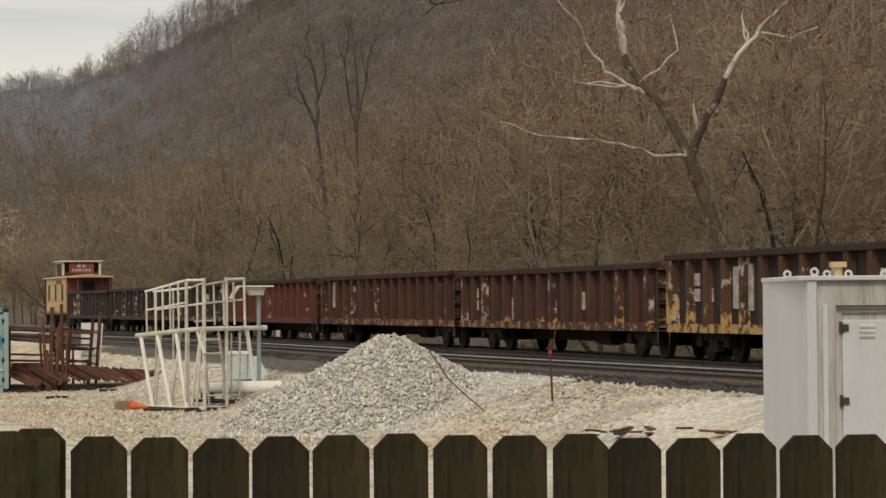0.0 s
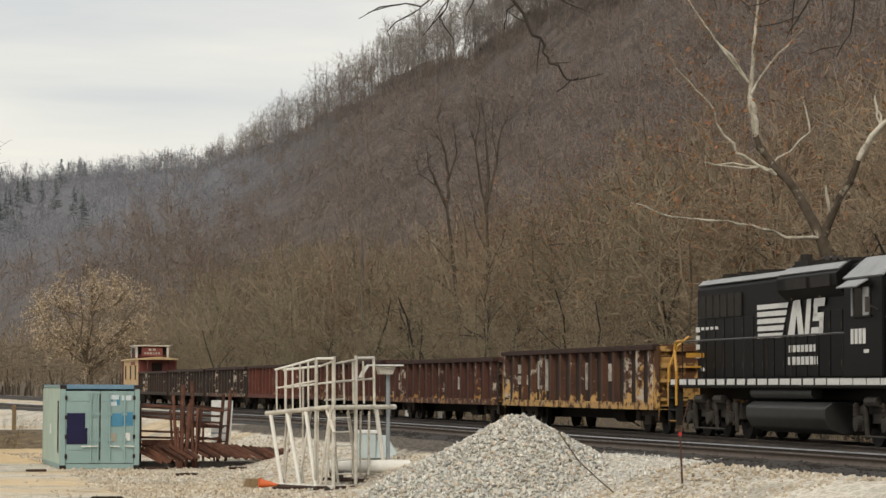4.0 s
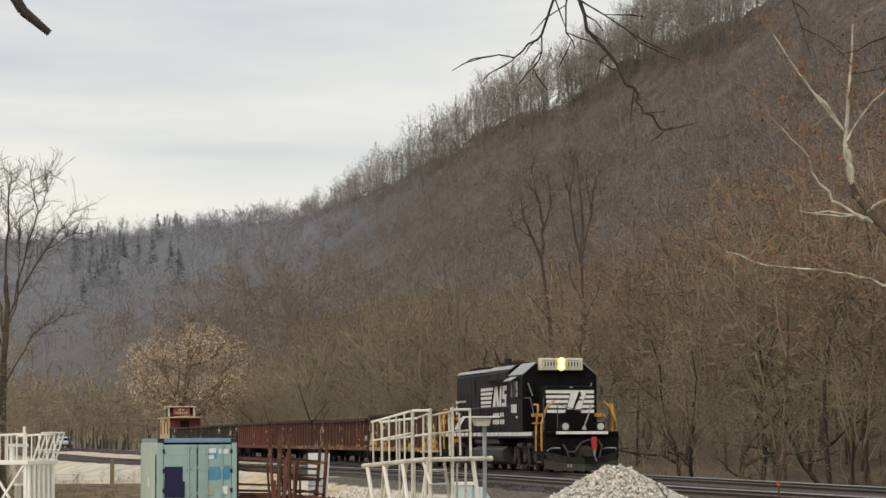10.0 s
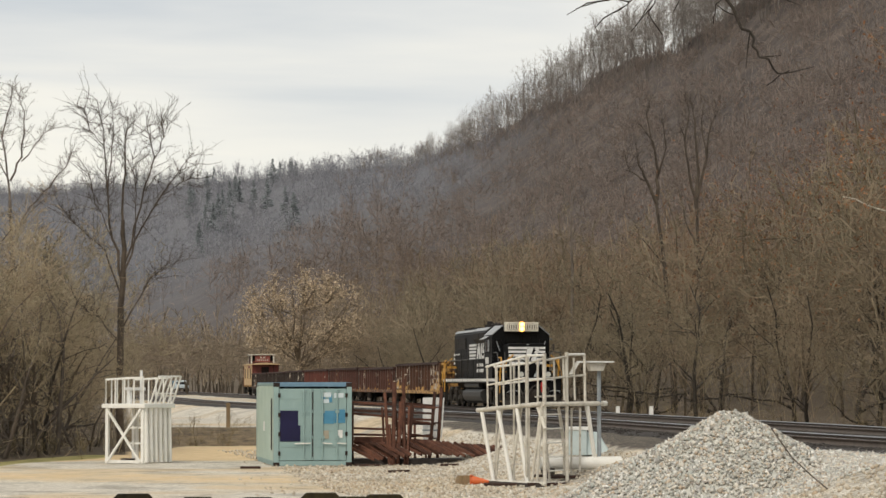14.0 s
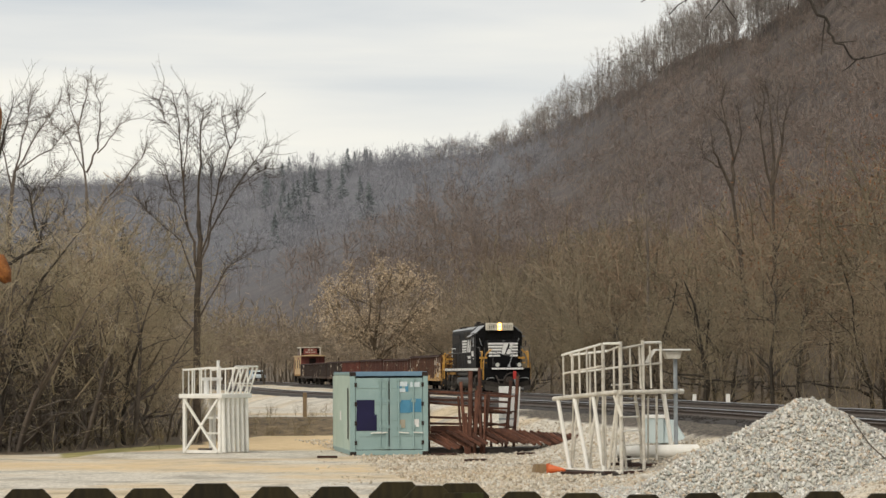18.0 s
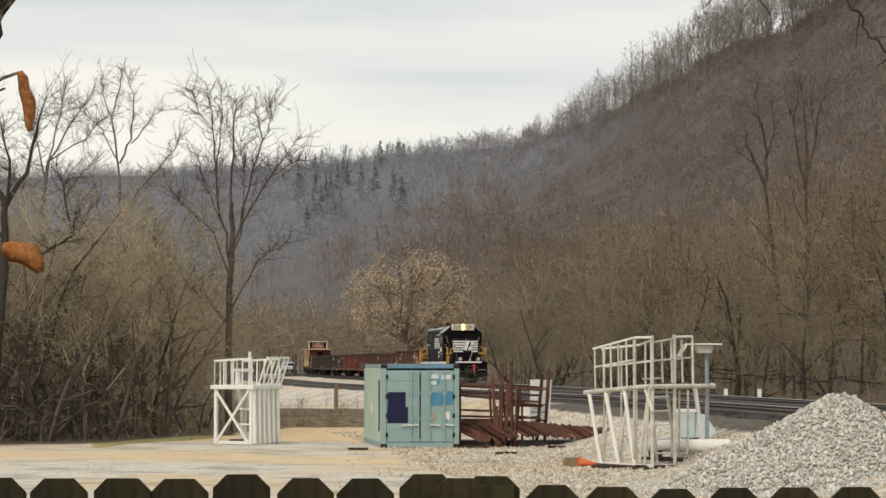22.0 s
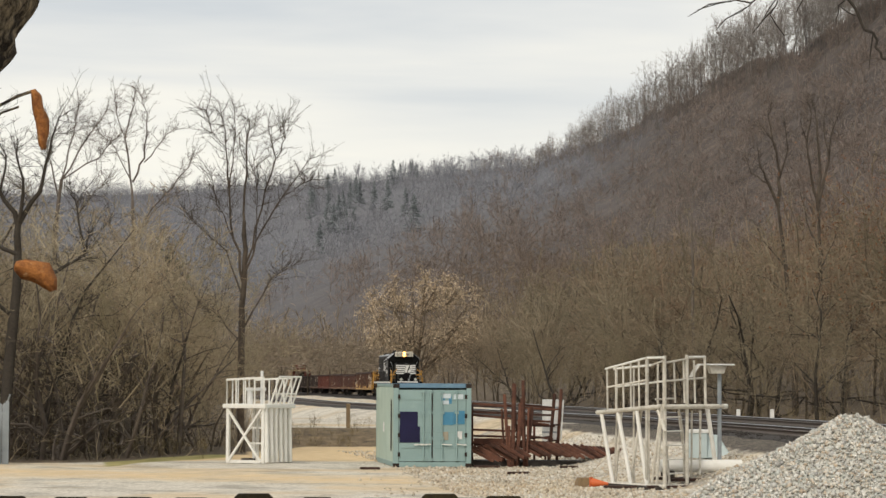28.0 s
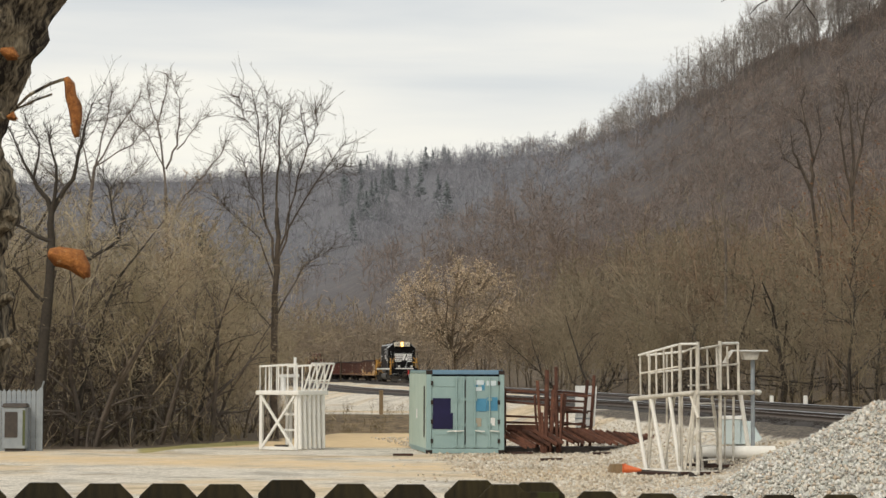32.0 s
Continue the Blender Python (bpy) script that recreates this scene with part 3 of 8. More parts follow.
    col = mix(zone("zone_haze", 0.1, 0.9), col, mix(1.0, distant, ramp(noise_node(0.11, 8, 0.72), [(0.36, (0.74, 0.74, 0.76)), (0.64, (1.0, 1.0, 1.0))]), "MULTIPLY"))
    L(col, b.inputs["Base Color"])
    bp = N("ShaderNodeBump")
    bp.inputs["Strength"].default_value, bp.inputs["Distance"].default_value = 0.6, 0.05
    L(stones.outputs["Distance"], bp.inputs["Height"])
    L(bp.outputs[0], b.inputs["Normal"])
    return m


def build_ground():
    bs = np.concatenate([np.arange(-180, -14, 4.0), np.arange(-14, 26, 0.25), np.arange(26, 180, 4.0)])
    rs = np.concatenate([[0.0], np.arange(1.5, 40, 2.0), np.arange(40, 170, 1.1), np.geomspace(171, 400, 20)[:-1], np.arange(400, 1960, 13.0), np.geomspace(1990, 4500, 12)])
    B, R = np.meshgrid(np.radians(bs), rs)
    X, Y = R * np.sin(B), R * np.cos(B)
    Z = ground_z(X, Y)
    rough = np.array([noise.noise((x * 0.35, y * 0.35, 3.1)) * 0.03 + noise.noise((x * 1.1, y * 1.1, 7)) * 0.015
                      for x, y in zip(X.ravel(), Y.ravel())]).reshape(X.shape)
    Z = Z + rough * np.where(R < 200, 1, R / 60)
    nb, nr = len(bs), len(rs)
    i = np.arange(nr - 1)[:, None] * nb
    j = np.arange(nb)[None, :]
    k = (j + 1) % nb
    faces = np.stack([i + j, i + k, i + nb + k, i + nb + j], -1).reshape(-1, 4)
    verts = np.stack([X, Y, Z], -1).reshape(-1, 3)
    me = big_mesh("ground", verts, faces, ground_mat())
    u = X - track_x(Y)
    foot = np.interp(np.degrees(B), RIDGE_B, FOOT_R)
    litter = np.maximum(smooth(2.0, 4.5, u) * (Y > -100), smooth(-10, 30, R - foot))
    deg_b = np.degrees(B)
    front = np.interp(deg_b, [-6.3, -5.2, -3.9], [84.5, 90, 94])
    litter = np.maximum(litter, smooth(front - 0.4, front + 1.2, R) * smooth(-2.9, -3.5, deg_b) * (Y > 0))
    litter = np.maximum(litter, smooth(300, 340, Y))
    grass = smooth(-6.6, -6.0, deg_b) * smooth(-3.3, -4.0, deg_b) * smooth(front - 4.5, front - 2.5, R) * (1 - smooth(94, 100, Y)) * (Y > 0)
    brow = np.clip(104 + 9.3 * (deg_b + 2.27), 99, 117)
    earth = smooth(brow - 1, brow + 1, Y) * (1 - smooth(121, 126, Y)) * smooth(5, 2, X) * (np.abs(deg_b) < 30)
    earth = np.maximum(earth, 1 - smooth(20, 30, Y))
    gap = siding_gap(Y)
    cinder = smooth(52, 60, Y) * (1 - smooth(96, 112, Y)) * smooth(gap - 3.9, gap - 3.0, u) * (u < gap)
    sandy = 0.95 * smooth(84, 90, Y) * (1 - smooth(117, 120, Y)) * smooth(3, 0, X) * smooth(-12, -8, X)
    sandy = np.maximum(sandy, 0.62 * np.exp(-(((Y - 70 + 0.5 * X) / 6) ** 2)) * smooth(4, 0, X))
    # darker ground under and round the stand, rack, container front and valve box
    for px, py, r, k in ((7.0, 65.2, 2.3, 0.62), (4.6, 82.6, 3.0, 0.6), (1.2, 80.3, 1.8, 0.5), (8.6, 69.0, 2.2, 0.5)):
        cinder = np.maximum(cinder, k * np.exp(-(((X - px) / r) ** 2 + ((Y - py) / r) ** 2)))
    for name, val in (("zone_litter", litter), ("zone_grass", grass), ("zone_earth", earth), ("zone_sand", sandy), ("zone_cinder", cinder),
                      ("zone_haze", smooth(500, 1450, R) * smooth(8.5, 2.0, np.degrees(B))),
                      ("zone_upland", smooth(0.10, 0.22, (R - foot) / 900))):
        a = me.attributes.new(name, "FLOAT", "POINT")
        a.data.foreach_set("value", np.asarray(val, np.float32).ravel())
    me.polygons.foreach_set("use_smooth", [True] * len(me.polygons))
    tagged(new("ground", me), "gravel yard, leaf-littered wooded ridge and grass verge", "ground", kind="structure")


build_ground()


def ballast_mat():
    return rough_mat("ballast", (0.011, 0.009, 0.008), (0.044, 0.036, 0.031), 0.95, 9, bump=0.8, fine=26, contrast=(0.3, 0.7))


M["ballast"] = ballast_mat()


def build_track_bed(name, offset, half, label, y0, y1):
    """A raised bed of crushed stone that follows a track."""
    ys = np.arange(y0, y1, 1.0)
    prof = [(-half - 0.5, -0.22), (-half - 0.2, -0.02), (-half, 0.04), (-1.35, 0.10), (0, 0.08), (1.35, 0.10), (half, 0.04), (half + 0.2, -0.02), (half + 0.5, -0.22)]
    rng = np.random.default_rng(5)
    v = []
    for y in ys:
        for du, dz in prof:
            v.append((track_x(y) + offset(y) + du + rng.normal(0, 0.05), y, 1.03 + dz + rng.normal(0, 0.015)))
    n = len(prof)
    f = [(a * n + b, a * n + b + 1, a * n + n + b + 1, a * n + n + b) for a in range(len(ys) - 1) for b in range(n - 1)]
    me = big_mesh(name, v, f, "ballast")
    return tagged(new(name, me), label, "track bed", kind="structure")


def build_rails(name, offset, y0, y1, label):
    """Two rails of the usual section with a worn head, on timber ties."""
    track = thing(name, label, "railway track", kind="structure")
    sec = [(-0.07, 0), (0.07, 0), (0.07, 0.015), (0.012, 0.03), (0.012, 0.12), (0.036, 0.135), (0.036, 0.165), (-0.036, 0.165), (-0.036, 0.135), (-0.012, 0.12), (-0.012, 0.03), (-0.07, 0.015)]
    ys = np.arange(y0, y1, 2.5)
    for side in (-0.7525, 0.7525):
        v, f = [], []
        for y in ys:
            for sx, sz in sec:
                v.append((track_x(y) + offset(y) + side + sx, y, RAIL_Z - 0.165 + sz))
        n = len(sec)
        for a in range(len(ys) - 1):
            f += [(a * n + b, a * n + (b + 1) % n, a * n + n + (b + 1) % n, a * n + n + b) for b in range(n)]
        rail = new("rail", big_mesh("rail", v, f, "rail_steel"))
        rail.parent = track
        v, f = [], []
        inner = -1 if side > 0 else 1
        for y in ys:
            for sx, sz in ((-0.032 * inner, 0.004), (0.038 * inner, 0.004), (0.040 * inner, -0.024)):
                v.append((track_x(y) + offset(y) + side + sx, y, RAIL_Z + sz))
        f = [(a * 3 + k, a * 3 + k + 1, a * 3 + k + 4, a * 3 + k + 3) for a in range(len(ys) - 1) for k in (0, 1)]
        head = new("running_surface", big_mesh("running_surface", v, f, "rail_top"))
        head.parent = rail
        tagged(head, "bright worn rail head")
    return track


build_track_bed("track_bed", lambda y: 0.0, 1.9, "dark crushed-stone ballast under the train's track", -60, 700)
build_track_bed("track_bed", siding_gap, 1.8, "dark crushed-stone ballast under the nearer track", -60, 300)
MAIN = build_rails("railway_track", lambda y: 0.0, -60, 700, "steel rails of the track that carries the train")
SIDING = build_rails("railway_track", siding_gap, -60, 300, "steel rails of the empty nearer track")


def stone_mesh(name, rng, centres, sizes, mat):
    """Angular crushed stones, eight faces each, at the given places."""
    n = len(sizes)
    base = np.array([(1, 0, 0), (0, 1, 0), (-1, 0, 0), (0, -1, 0), (0, 0, 1), (0, 0, -1)], float) * 1.35
    q, _ = np.linalg.qr(rng.normal(size=(n, 3, 3)))
    shape = base[None] * rng.uniform(0.55, 1.15, (n, 1, 3)) * rng.uniform(0.7, 1.2, (n, 6, 1)) + rng.normal(0, 0.18, (n, 6, 3))
    v = np.einsum("nij,nkj->nki", q, shape) * sizes[:, None, None] + centres[:, None]
    tri = np.array([(0, 1, 4), (1, 2, 4), (2, 3, 4), (3, 0, 4), (1, 0, 5), (2, 1, 5), (3, 2, 5), (0, 3, 5)])
    tri = np.where((np.linalg.det(q) < 0)[:, None, None], tri[None, :, ::-1], tri[None])
    f = (np.arange(n)[:, None, None] * 6 + tri).reshape(-1, 3)
    return new(name, big_mesh(name, v.reshape(-1, 3), f, mat, 3))


def loose_stones():
    """Stones lying all over the yard and the stony bank before the track."""
    rng = np.random.default_rng(12)
    b = rng.uniform(-10, 21, 62000)
    r = rng.uniform(44, 100, 62000)
    x, y = r * np.sin(np.radians(b)), r * np.cos(np.radians(b))
    u = x - track_x(y) - siding_gap(y)
    dense = np.where((u > -12) & (u < -2.0), 1.0, np.where((x < -1) | (y > 88), 0.0, 0.05))
    keep = (u < np.where(y > 62, -3.7, -1.9)) & (rng.random(len(b)) < dense)
    x, y = x[keep], y[keep]
    n = len(x)
    z = ground_z(x, y)
    s = rng.uniform(0.014, 0.044, n) * np.where((u[keep] > -12) & (y < 78), 1.2, 1.0) * np.where(rng.random(n) < 0.05, 1.4, 1)
    M["tan_stone"] = stone_mat("tan_stone", [(0.26, 0.21, 0.15), (0.50, 0.43, 0.33), (0.40, 0.36, 0.29), (0.64, 0.58, 0.48), (0.46, 0.36, 0.25), (0.72, 0.68, 0.60)])
    tagged(stone_mesh("loose_stones", rng, np.stack([x, y, z + s * 0.3], -1), s, "tan_stone"), "pale tan stones scattered over the yard", "stones", kind="stuff")


loose_stones()


def ballast_stones():
    """Dark angular ballast on the nearer track's bed."""
    rng = np.random.default_rng(33)
    n = 9000
    y = rng.uniform(44, 96, n)
    x = track_x(y) + siding_gap(y) + rng.uniform(-2.15, 1.6, n)
    off = np.abs(x - track_x(y) - siding_gap(y))
    keep = np.abs(off - 0.7525) > 0.13
    x, y, off = x[keep], y[keep], off[keep]
    n = len(x)
    z = 1.13 - 0.07 * np.clip((off - 1.3) / 0.4, 0, 1) - 0.2 * np.clip((off - 1.8) / 0.4, 0, 1)
    s = rng.uniform(0.018, 0.045, n)
    tagged(stone_mesh("ballast_stones", rng, np.stack([x, y, z], -1), s, "ballast"), "dark angular ballast stones round the rails", "stones", kind="stuff")


ballast_stones()


def build_ties():
    """Timber ties under the nearer stretch of both tracks."""
    me = Shape().box((0, 0, 0), (2.6, 0.23, 0.18)).mesh("tie", M["tie_wood"], bevel=0.012)
    for track, offset, z in ((MAIN, lambda y: 0.0, 1.065), (SIDING, siding_gap, 1.065)):
        for i in range(150):
            y = 40 + i * 0.55
            ob = new("tie", me)
            ob.parent = track
            slope = math.degrees(math.atan2(float(track_x(y + 1) + offset(y + 1) - track_x(y - 1) - offset(y - 1)), 2.0))
            ob.matrix_basis = pose(float(track_x(y) + offset(y)), y, z, 0, 0, -slope)


build_ties()

# ---------------------------------------------------------------- train
def wheelset(parent, x, r=0.46):
    s = Shape()
    for y in (-0.76, 0.76):
        s.rod((0, y - 0.06, 0), (0, y + 0.06, 0), r, n=20)
        s.rod((0, y - 0.08, 0), (0, y + 0.08, 0), r * 0.45, n=12)
        s.rod((0, y * 0.93 - 0.02, 0), (0, y * 0.93 + 0.02, 0), r + 0.03, n=20)
    s.rod((0, -0.95, 0), (0, 0.95, 0), 0.08, n=8)
    ob = part("wheelset", s, "underframe", parent)
    ob.location = (x, 0, r + 0.1)
    return ob


def slab(s, x, pts, t=0.012):
    """A thin plate on a cross wall at x: its outline in (y, z)."""
    return s.prism(pts, "x", x, x + t)


def build_loco():
    """Six-axle diesel; its front looks along +x, its origin lies on the rails at mid length."""
    lo = thing("locomotive", "black diesel locomotive with white striping and yellow handrails", "locomotive")
    deck = Shape().box((-0.35, 0, 1.57), (20.0, 2.95, 0.26)).box((-0.35, 0, 1.30), (19.6, 1.2, 0.35))
    part("underframe", deck, "black_paint", lo, bevel=0.03)
    # white dashes along the sill
    s = Shape()
    x = -10.1
    while x < 6.9:
        w = 0.62 if x < -3 else (0.70 if x < 2.5 else 0.78)
        for y in (-1.482, 1.482):
            s.box((x + 0.38, y, 1.60), (w, 0.012, 0.15))
        x += 0.85
    pieces("sill_stripe", s, "white_paint", lo, "white dashes along the sill")
    # long hood, with rounded shoulders
    hood = [(-0.95, 1.7), (0.95, 1.7), (0.95, 4.14), (0.85, 4.34), (0.62, 4.44), (-0.62, 4.44), (-0.85, 4.34), (-0.95, 4.14)]
    part("long_hood", Shape().prism(hood, "x", -9.2, 3.9), "black_paint", lo, bevel=0.03)
    # flared dynamic brake housing behind the cab
    flare = [(-0.96, 3.62), (-1.22, 3.86), (-1.24, 4.16), (-0.86, 4.46), (0.86, 4.46), (1.24, 4.16), (1.22, 3.86), (0.96, 3.62)]
    part("brake_housing", Shape().prism(flare, "x", -1.7, 2.6), "black_paint", lo, "flared black housing on the hood", bevel=0.02)
    s = Shape()
    for y in (-1, 1):
        s.box((-5.4, y * 0.88, 4.33), (7.4, 0.20, 0.03), Matrix.Rotation(-0.72 * y, 3, "X"))
        s.box((0.45, y * 1.06, 4.335), (4.2, 0.26, 0.03), Matrix.Rotation(-0.66 * y, 3, "X"))
    pieces("roof_edge", s, "roof_grey", lo, "pale grey edge of the hood roof")
    s = Shape()
    for y in (-1, 1):
        s.box((1.55, y * 1.235, 3.99), (1.3, 0.05, 0.26)).box((-0.2, y * 1.235, 3.99), (1.5, 0.05, 0.26))
    for i in range(6):
        for y in (-0.975, 0.975):
            s.box((-8.6 + i * 0.62, y, 3.66), (0.52, 0.03, 0.62))
    pieces("grille", s, "underframe", lo)
    s = Shape()
    for x in (-8.0, -6.6, -5.2):
        s.rod((x, 0, 4.43), (x, 0, 4.56), 0.58, n=20)
    for x in (-0.6, 1.2):
        s.rod((x, 0, 4.45), (x, 0, 4.58), 0.52, n=20)
    pieces("roof_fan", s, "underframe", lo)
    s = Shape().box((-2.6, 0, 4.55), (1.0, 0.5, 0.26)).box((-3.6, 0.2, 4.52), (0.5, 0.5, 0.2)).rod((-2.9, 0, 4.6), (-2.9, 0, 4.86), 0.16, n=12)
    part("exhaust_stack", s, "underframe", lo)
    horn = Shape()
    for k, y in enumerate((-0.16, 0.0, 0.16)):
        horn.rod((-1.35, y, 4.66), (-0.95 + 0.08 * k, y, 4.68), 0.03, 0.075, 10)
    horn.rod((-1.3, 0, 4.45), (-1.3, 0, 4.66), 0.03, n=8)
    part("air_horn", horn, "dark_steel", lo)
    # hood doors with hinges and latches
    s, h = Shape(), Shape()
    for i in range(15):
        for y in (-0.962, 0.962):
            s.box((-8.75 + i * 0.82, y, 2.52), (0.76, 0.022, 1.58))
            h.box((-8.42 + i * 0.82, y * 1.012, 2.95), (0.03, 0.03, 0.14)).box((-8.42 + i * 0.82, y * 1.012, 2.05), (0.03, 0.03, 0.14))
    pieces("hood_door", s, "black_paint", lo, bevel=0.006)
    pieces("door_latch", h, "dark_steel", lo)
    # cab, with a roof chamfered on both sides
    cab = [(-1.52, 1.7), (1.52, 1.7), (1.52, 3.94), (0.96, 4.40), (-0.96, 4.40), (-1.52, 3.94)]
    c = part("cab", Shape().prism(cab, "x", 3.85, 6.25), "black_paint", lo, bevel=0.03)
    part("roof_hatch", Shape().box((4.9, 0, 4.42), (1.4, 1.1, 0.08)).box((4.35, 0.3, 4.5), (0.4, 0.4, 0.12)), "roof_grey", c, bevel=0.02)
    part("antenna", Shape().rod((5.4, 0.2, 4.4), (5.4, 0.2, 4.66), 0.07, 0.04, 8).rod((5.8, -0.2, 4.4), (5.8, -0.2, 4.58), 0.09, n=10), "dark_steel", c)
    s = Shape()
    for y in (-1, 1):
        s.add([(3.85, y * 1.545, 3.965), (6.30, y * 1.545, 3.965), (6.30, y * 0.97, 4.45), (3.85, y * 0.97, 4.45),
               (3.85, y * 1.52, 3.935), (6.30, y * 1.52, 3.935), (6.30, y * 0.945, 4.42), (3.85, y * 0.945, 4.42)],
              [(0, 1, 2, 3), (4, 5, 6, 7), (0, 1, 5, 4), (1, 2, 6, 5), (2, 3, 7, 6), (3, 0, 4, 7)])
    pieces("roof_panel", s, "roof_grey", c, "grey sloping roof panel")
    for y in (-1, 1):
        w = part("side_window", Shape().box((5.0, y * 1.522, 3.40), (1.15, 0.03, 0.62)), "glass", c)
        f = Shape()
        for x0, x1 in ((4.42, 4.50), (5.16, 5.48)):
            f.box(((x0 + x1) / 2, y * 1.545, 3.40), (x1 - x0, 0.04, 0.64))
        pieces("window_frame", f, "roof_grey", w, "pale sliding sash")
        pieces("window_rail", Shape().box((5.0, y * 1.54, 3.735), (1.3, 0.05, 0.05)).box((5.0, y * 1.54, 3.065), (1.3, 0.05, 0.05)), "black_paint", w)
        part("sunshade", Shape().box((4.85, y * 1.70, 3.80), (1.25, 0.34, 0.03), Matrix.Rotation(-0.52 * y, 3, "X")), "roof_grey", c, "pale sunshade over the side window")
        part("cab_door", Shape().box((6.262, y * 1.22, 2.75), (0.03, 0.46, 1.95)), "black_paint", c, bevel=0.01)
        d = part("door_window", Shape().box((6.275, y * 1.22, 3.36), (0.02, 0.34, 0.62)), "glass", c)
        part("wiper", Shape().bar((6.30, y * 1.12, 3.10), (6.30, y * 1.30, 3.62), 0.035), "roof_grey", d, "pale wiper arm")
        part("windshield", Shape().box((6.265, y * 0.47, 3.76), (0.03, 0.80, 0.46)), "glass", c)
        part("mirror", Shape().bar((6.0, y * 1.53, 3.2), (6.0, y * 1.75, 3.3), 0.03).box((6.02, y * 1.78, 3.3), (0.05, 0.1, 0.34)), "dark_steel", c)
    # number board housing with the twin headlight
    nb = part("number_board", Shape().box((6.38, 0.0, 4.36), (0.36, 1.76, 0.48)), "board_cream", lo, "cream board for the fleet number above the windshield", bevel=0.03)
    s, o = Shape(), Shape()
    for y0 in (-0.80, 0.16):
        for i in range(4):
            s.box((6.566, y0 + 0.14 + i * 0.12, 4.36), (0.012, 0.05, 0.19))
        for z in (4.21, 4.51):
            o.box((6.564, y0 + 0.32, z), (0.008, 0.52, 0.018))
        for y in (y0 + 0.03, y0 + 0.61):
            o.box((6.564, y, 4.36), (0.008, 0.018, 0.24))
    pieces("figure_bar", s, "black_paint", nb)
    pieces("board_outline", o, "dark_steel", nb)
    for z in (4.25, 4.48):
        hl = part("headlight", Shape().rod((6.54, 0, z), (6.61, 0, z), 0.11, n=16), "lamp", nb, "lit amber-white headlight")
        # added glowing disc that stands in for the glare round the lamp
        part("glare_disc", Shape().rod((6.55, 0, z), (6.585, 0, z), 0.15, n=16), "lamp_glare", hl, "glowing amber disc for headlight glare")
    # nose
    nose = [(-1.0, 1.7), (1.0, 1.7), (1.0, 3.36), (0.88, 3.48), (-0.88, 3.48), (-1.0, 3.36)]
    n = part("nose", Shape().prism(nose, "x", 6.2, 7.86), "black_paint", lo, bevel=0.04)
    X = 7.875
    s = Shape()
    for i in range(5):
        z = 3.24 - i * 0.19
        a, b = 0.02 - 0.055 * i, 0.66 - 0.055 * i
        slab(s, X, [(-0.97 + 0.012 * i, z - 0.06), (a, z - 0.06), (a + 0.03, z + 0.06), (-0.97 + 0.012 * i, z + 0.06)])
        slab(s, X, [(b, z - 0.06), (0.97, z - 0.06), (0.97, z + 0.06), (b + 0.03, z + 0.06)])
    pieces("nose_stripe", s, "white_paint", n, "white stripes across the nose")
    part("nose_panel", slab(Shape(), X - 0.004, [(-0.12, 2.56), (0.46, 2.56), (0.68, 3.30), (0.06, 3.30)]), "white_paint", n, "white slanting panel between the stripes")
    # dark rearing mark on the panel
    mark = Shape()
    for pts in ([(0.12, 2.62), (0.22, 2.66), (0.34, 2.90), (0.22, 2.86)], [(0.20, 2.84), (0.34, 2.86), (0.42, 3.10), (0.30, 3.08)], [(0.30, 3.06), (0.42, 3.06), (0.44, 3.24), (0.36, 3.26)],
                [(0.36, 3.18), (0.48, 3.12), (0.46, 3.08), (0.38, 3.10)], [(0.38, 2.98), (0.52, 2.92), (0.50, 2.88), (0.36, 2.92)], [(0.14, 2.62), (0.10, 2.58), (0.24, 2.58), (0.22, 2.64)]):
        slab(mark, X + 0.012, pts, 0.006)
    part("nose_mark", mark, "black_paint", n)
    part("nose_latch", Shape().box((X, 0.05, 3.42), (0.05, 0.14, 0.04)), "roof_grey", n)
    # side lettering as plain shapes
    s = Shape()
    for y in (-0.99, 0.99):
        def plate(pts):
            s.prism(pts, "y", y - 0.006, y + 0.006)
        for i in range(5):
            z = 3.52 - i * 0.185
            plate([(-3.9, z - 0.062), (-1.55 - 0.11 * i, z - 0.062), (-1.48 - 0.11 * i, z + 0.062), (-3.9 + 0.02 * i, z + 0.062)])
        # two leaning blocks beside the stripes
        plate([(-1.55, 2.72), (-1.05, 2.72), (-0.80, 3.60), (-1.10, 3.60)])
        plate([(-0.98, 3.62), (-0.62, 3.62), (-0.35, 2.72), (-0.72, 2.72)])
        plate([(-0.30, 2.72), (0.02, 2.72), (0.20, 3.62), (-0.10, 3.62)])
        for z0, x0, x1 in ((2.72, 0.16, 0.98), (3.07, 0.30, 1.02), (3.42, 0.36, 1.12)):
            plate([(x0, z0), (x1, z0), (x1 + 0.06, z0 + 0.2), (x0 + 0.06, z0 + 0.2)])
        plate([(0.34, 3.18), (0.60, 3.18), (0.66, 3.5), (0.40, 3.5)])
        plate([(0.74, 2.8), (1.0, 2.8), (1.04, 3.16), (0.78, 3.16)])
        for k in range(7):
            s.box((-1.35 + k * 0.30, y, 2.42), (0.2, 0.012, 0.17)).box((-1.40 + k * 0.32, y, 2.12), (0.22, 0.012, 0.2))
        for i in range(4):
            s.box((-9.05, y, 3.05 - i * 0.24), (0.32, 0.012, 0.14)).box((-8.6 + i * 0.42, y, 3.07), (0.24, 0.012, 0.08))
        for i in range(4):
            s.box((4.42 + i * 0.25, y * 1.55, 2.62), (0.17, 0.012, 0.34))
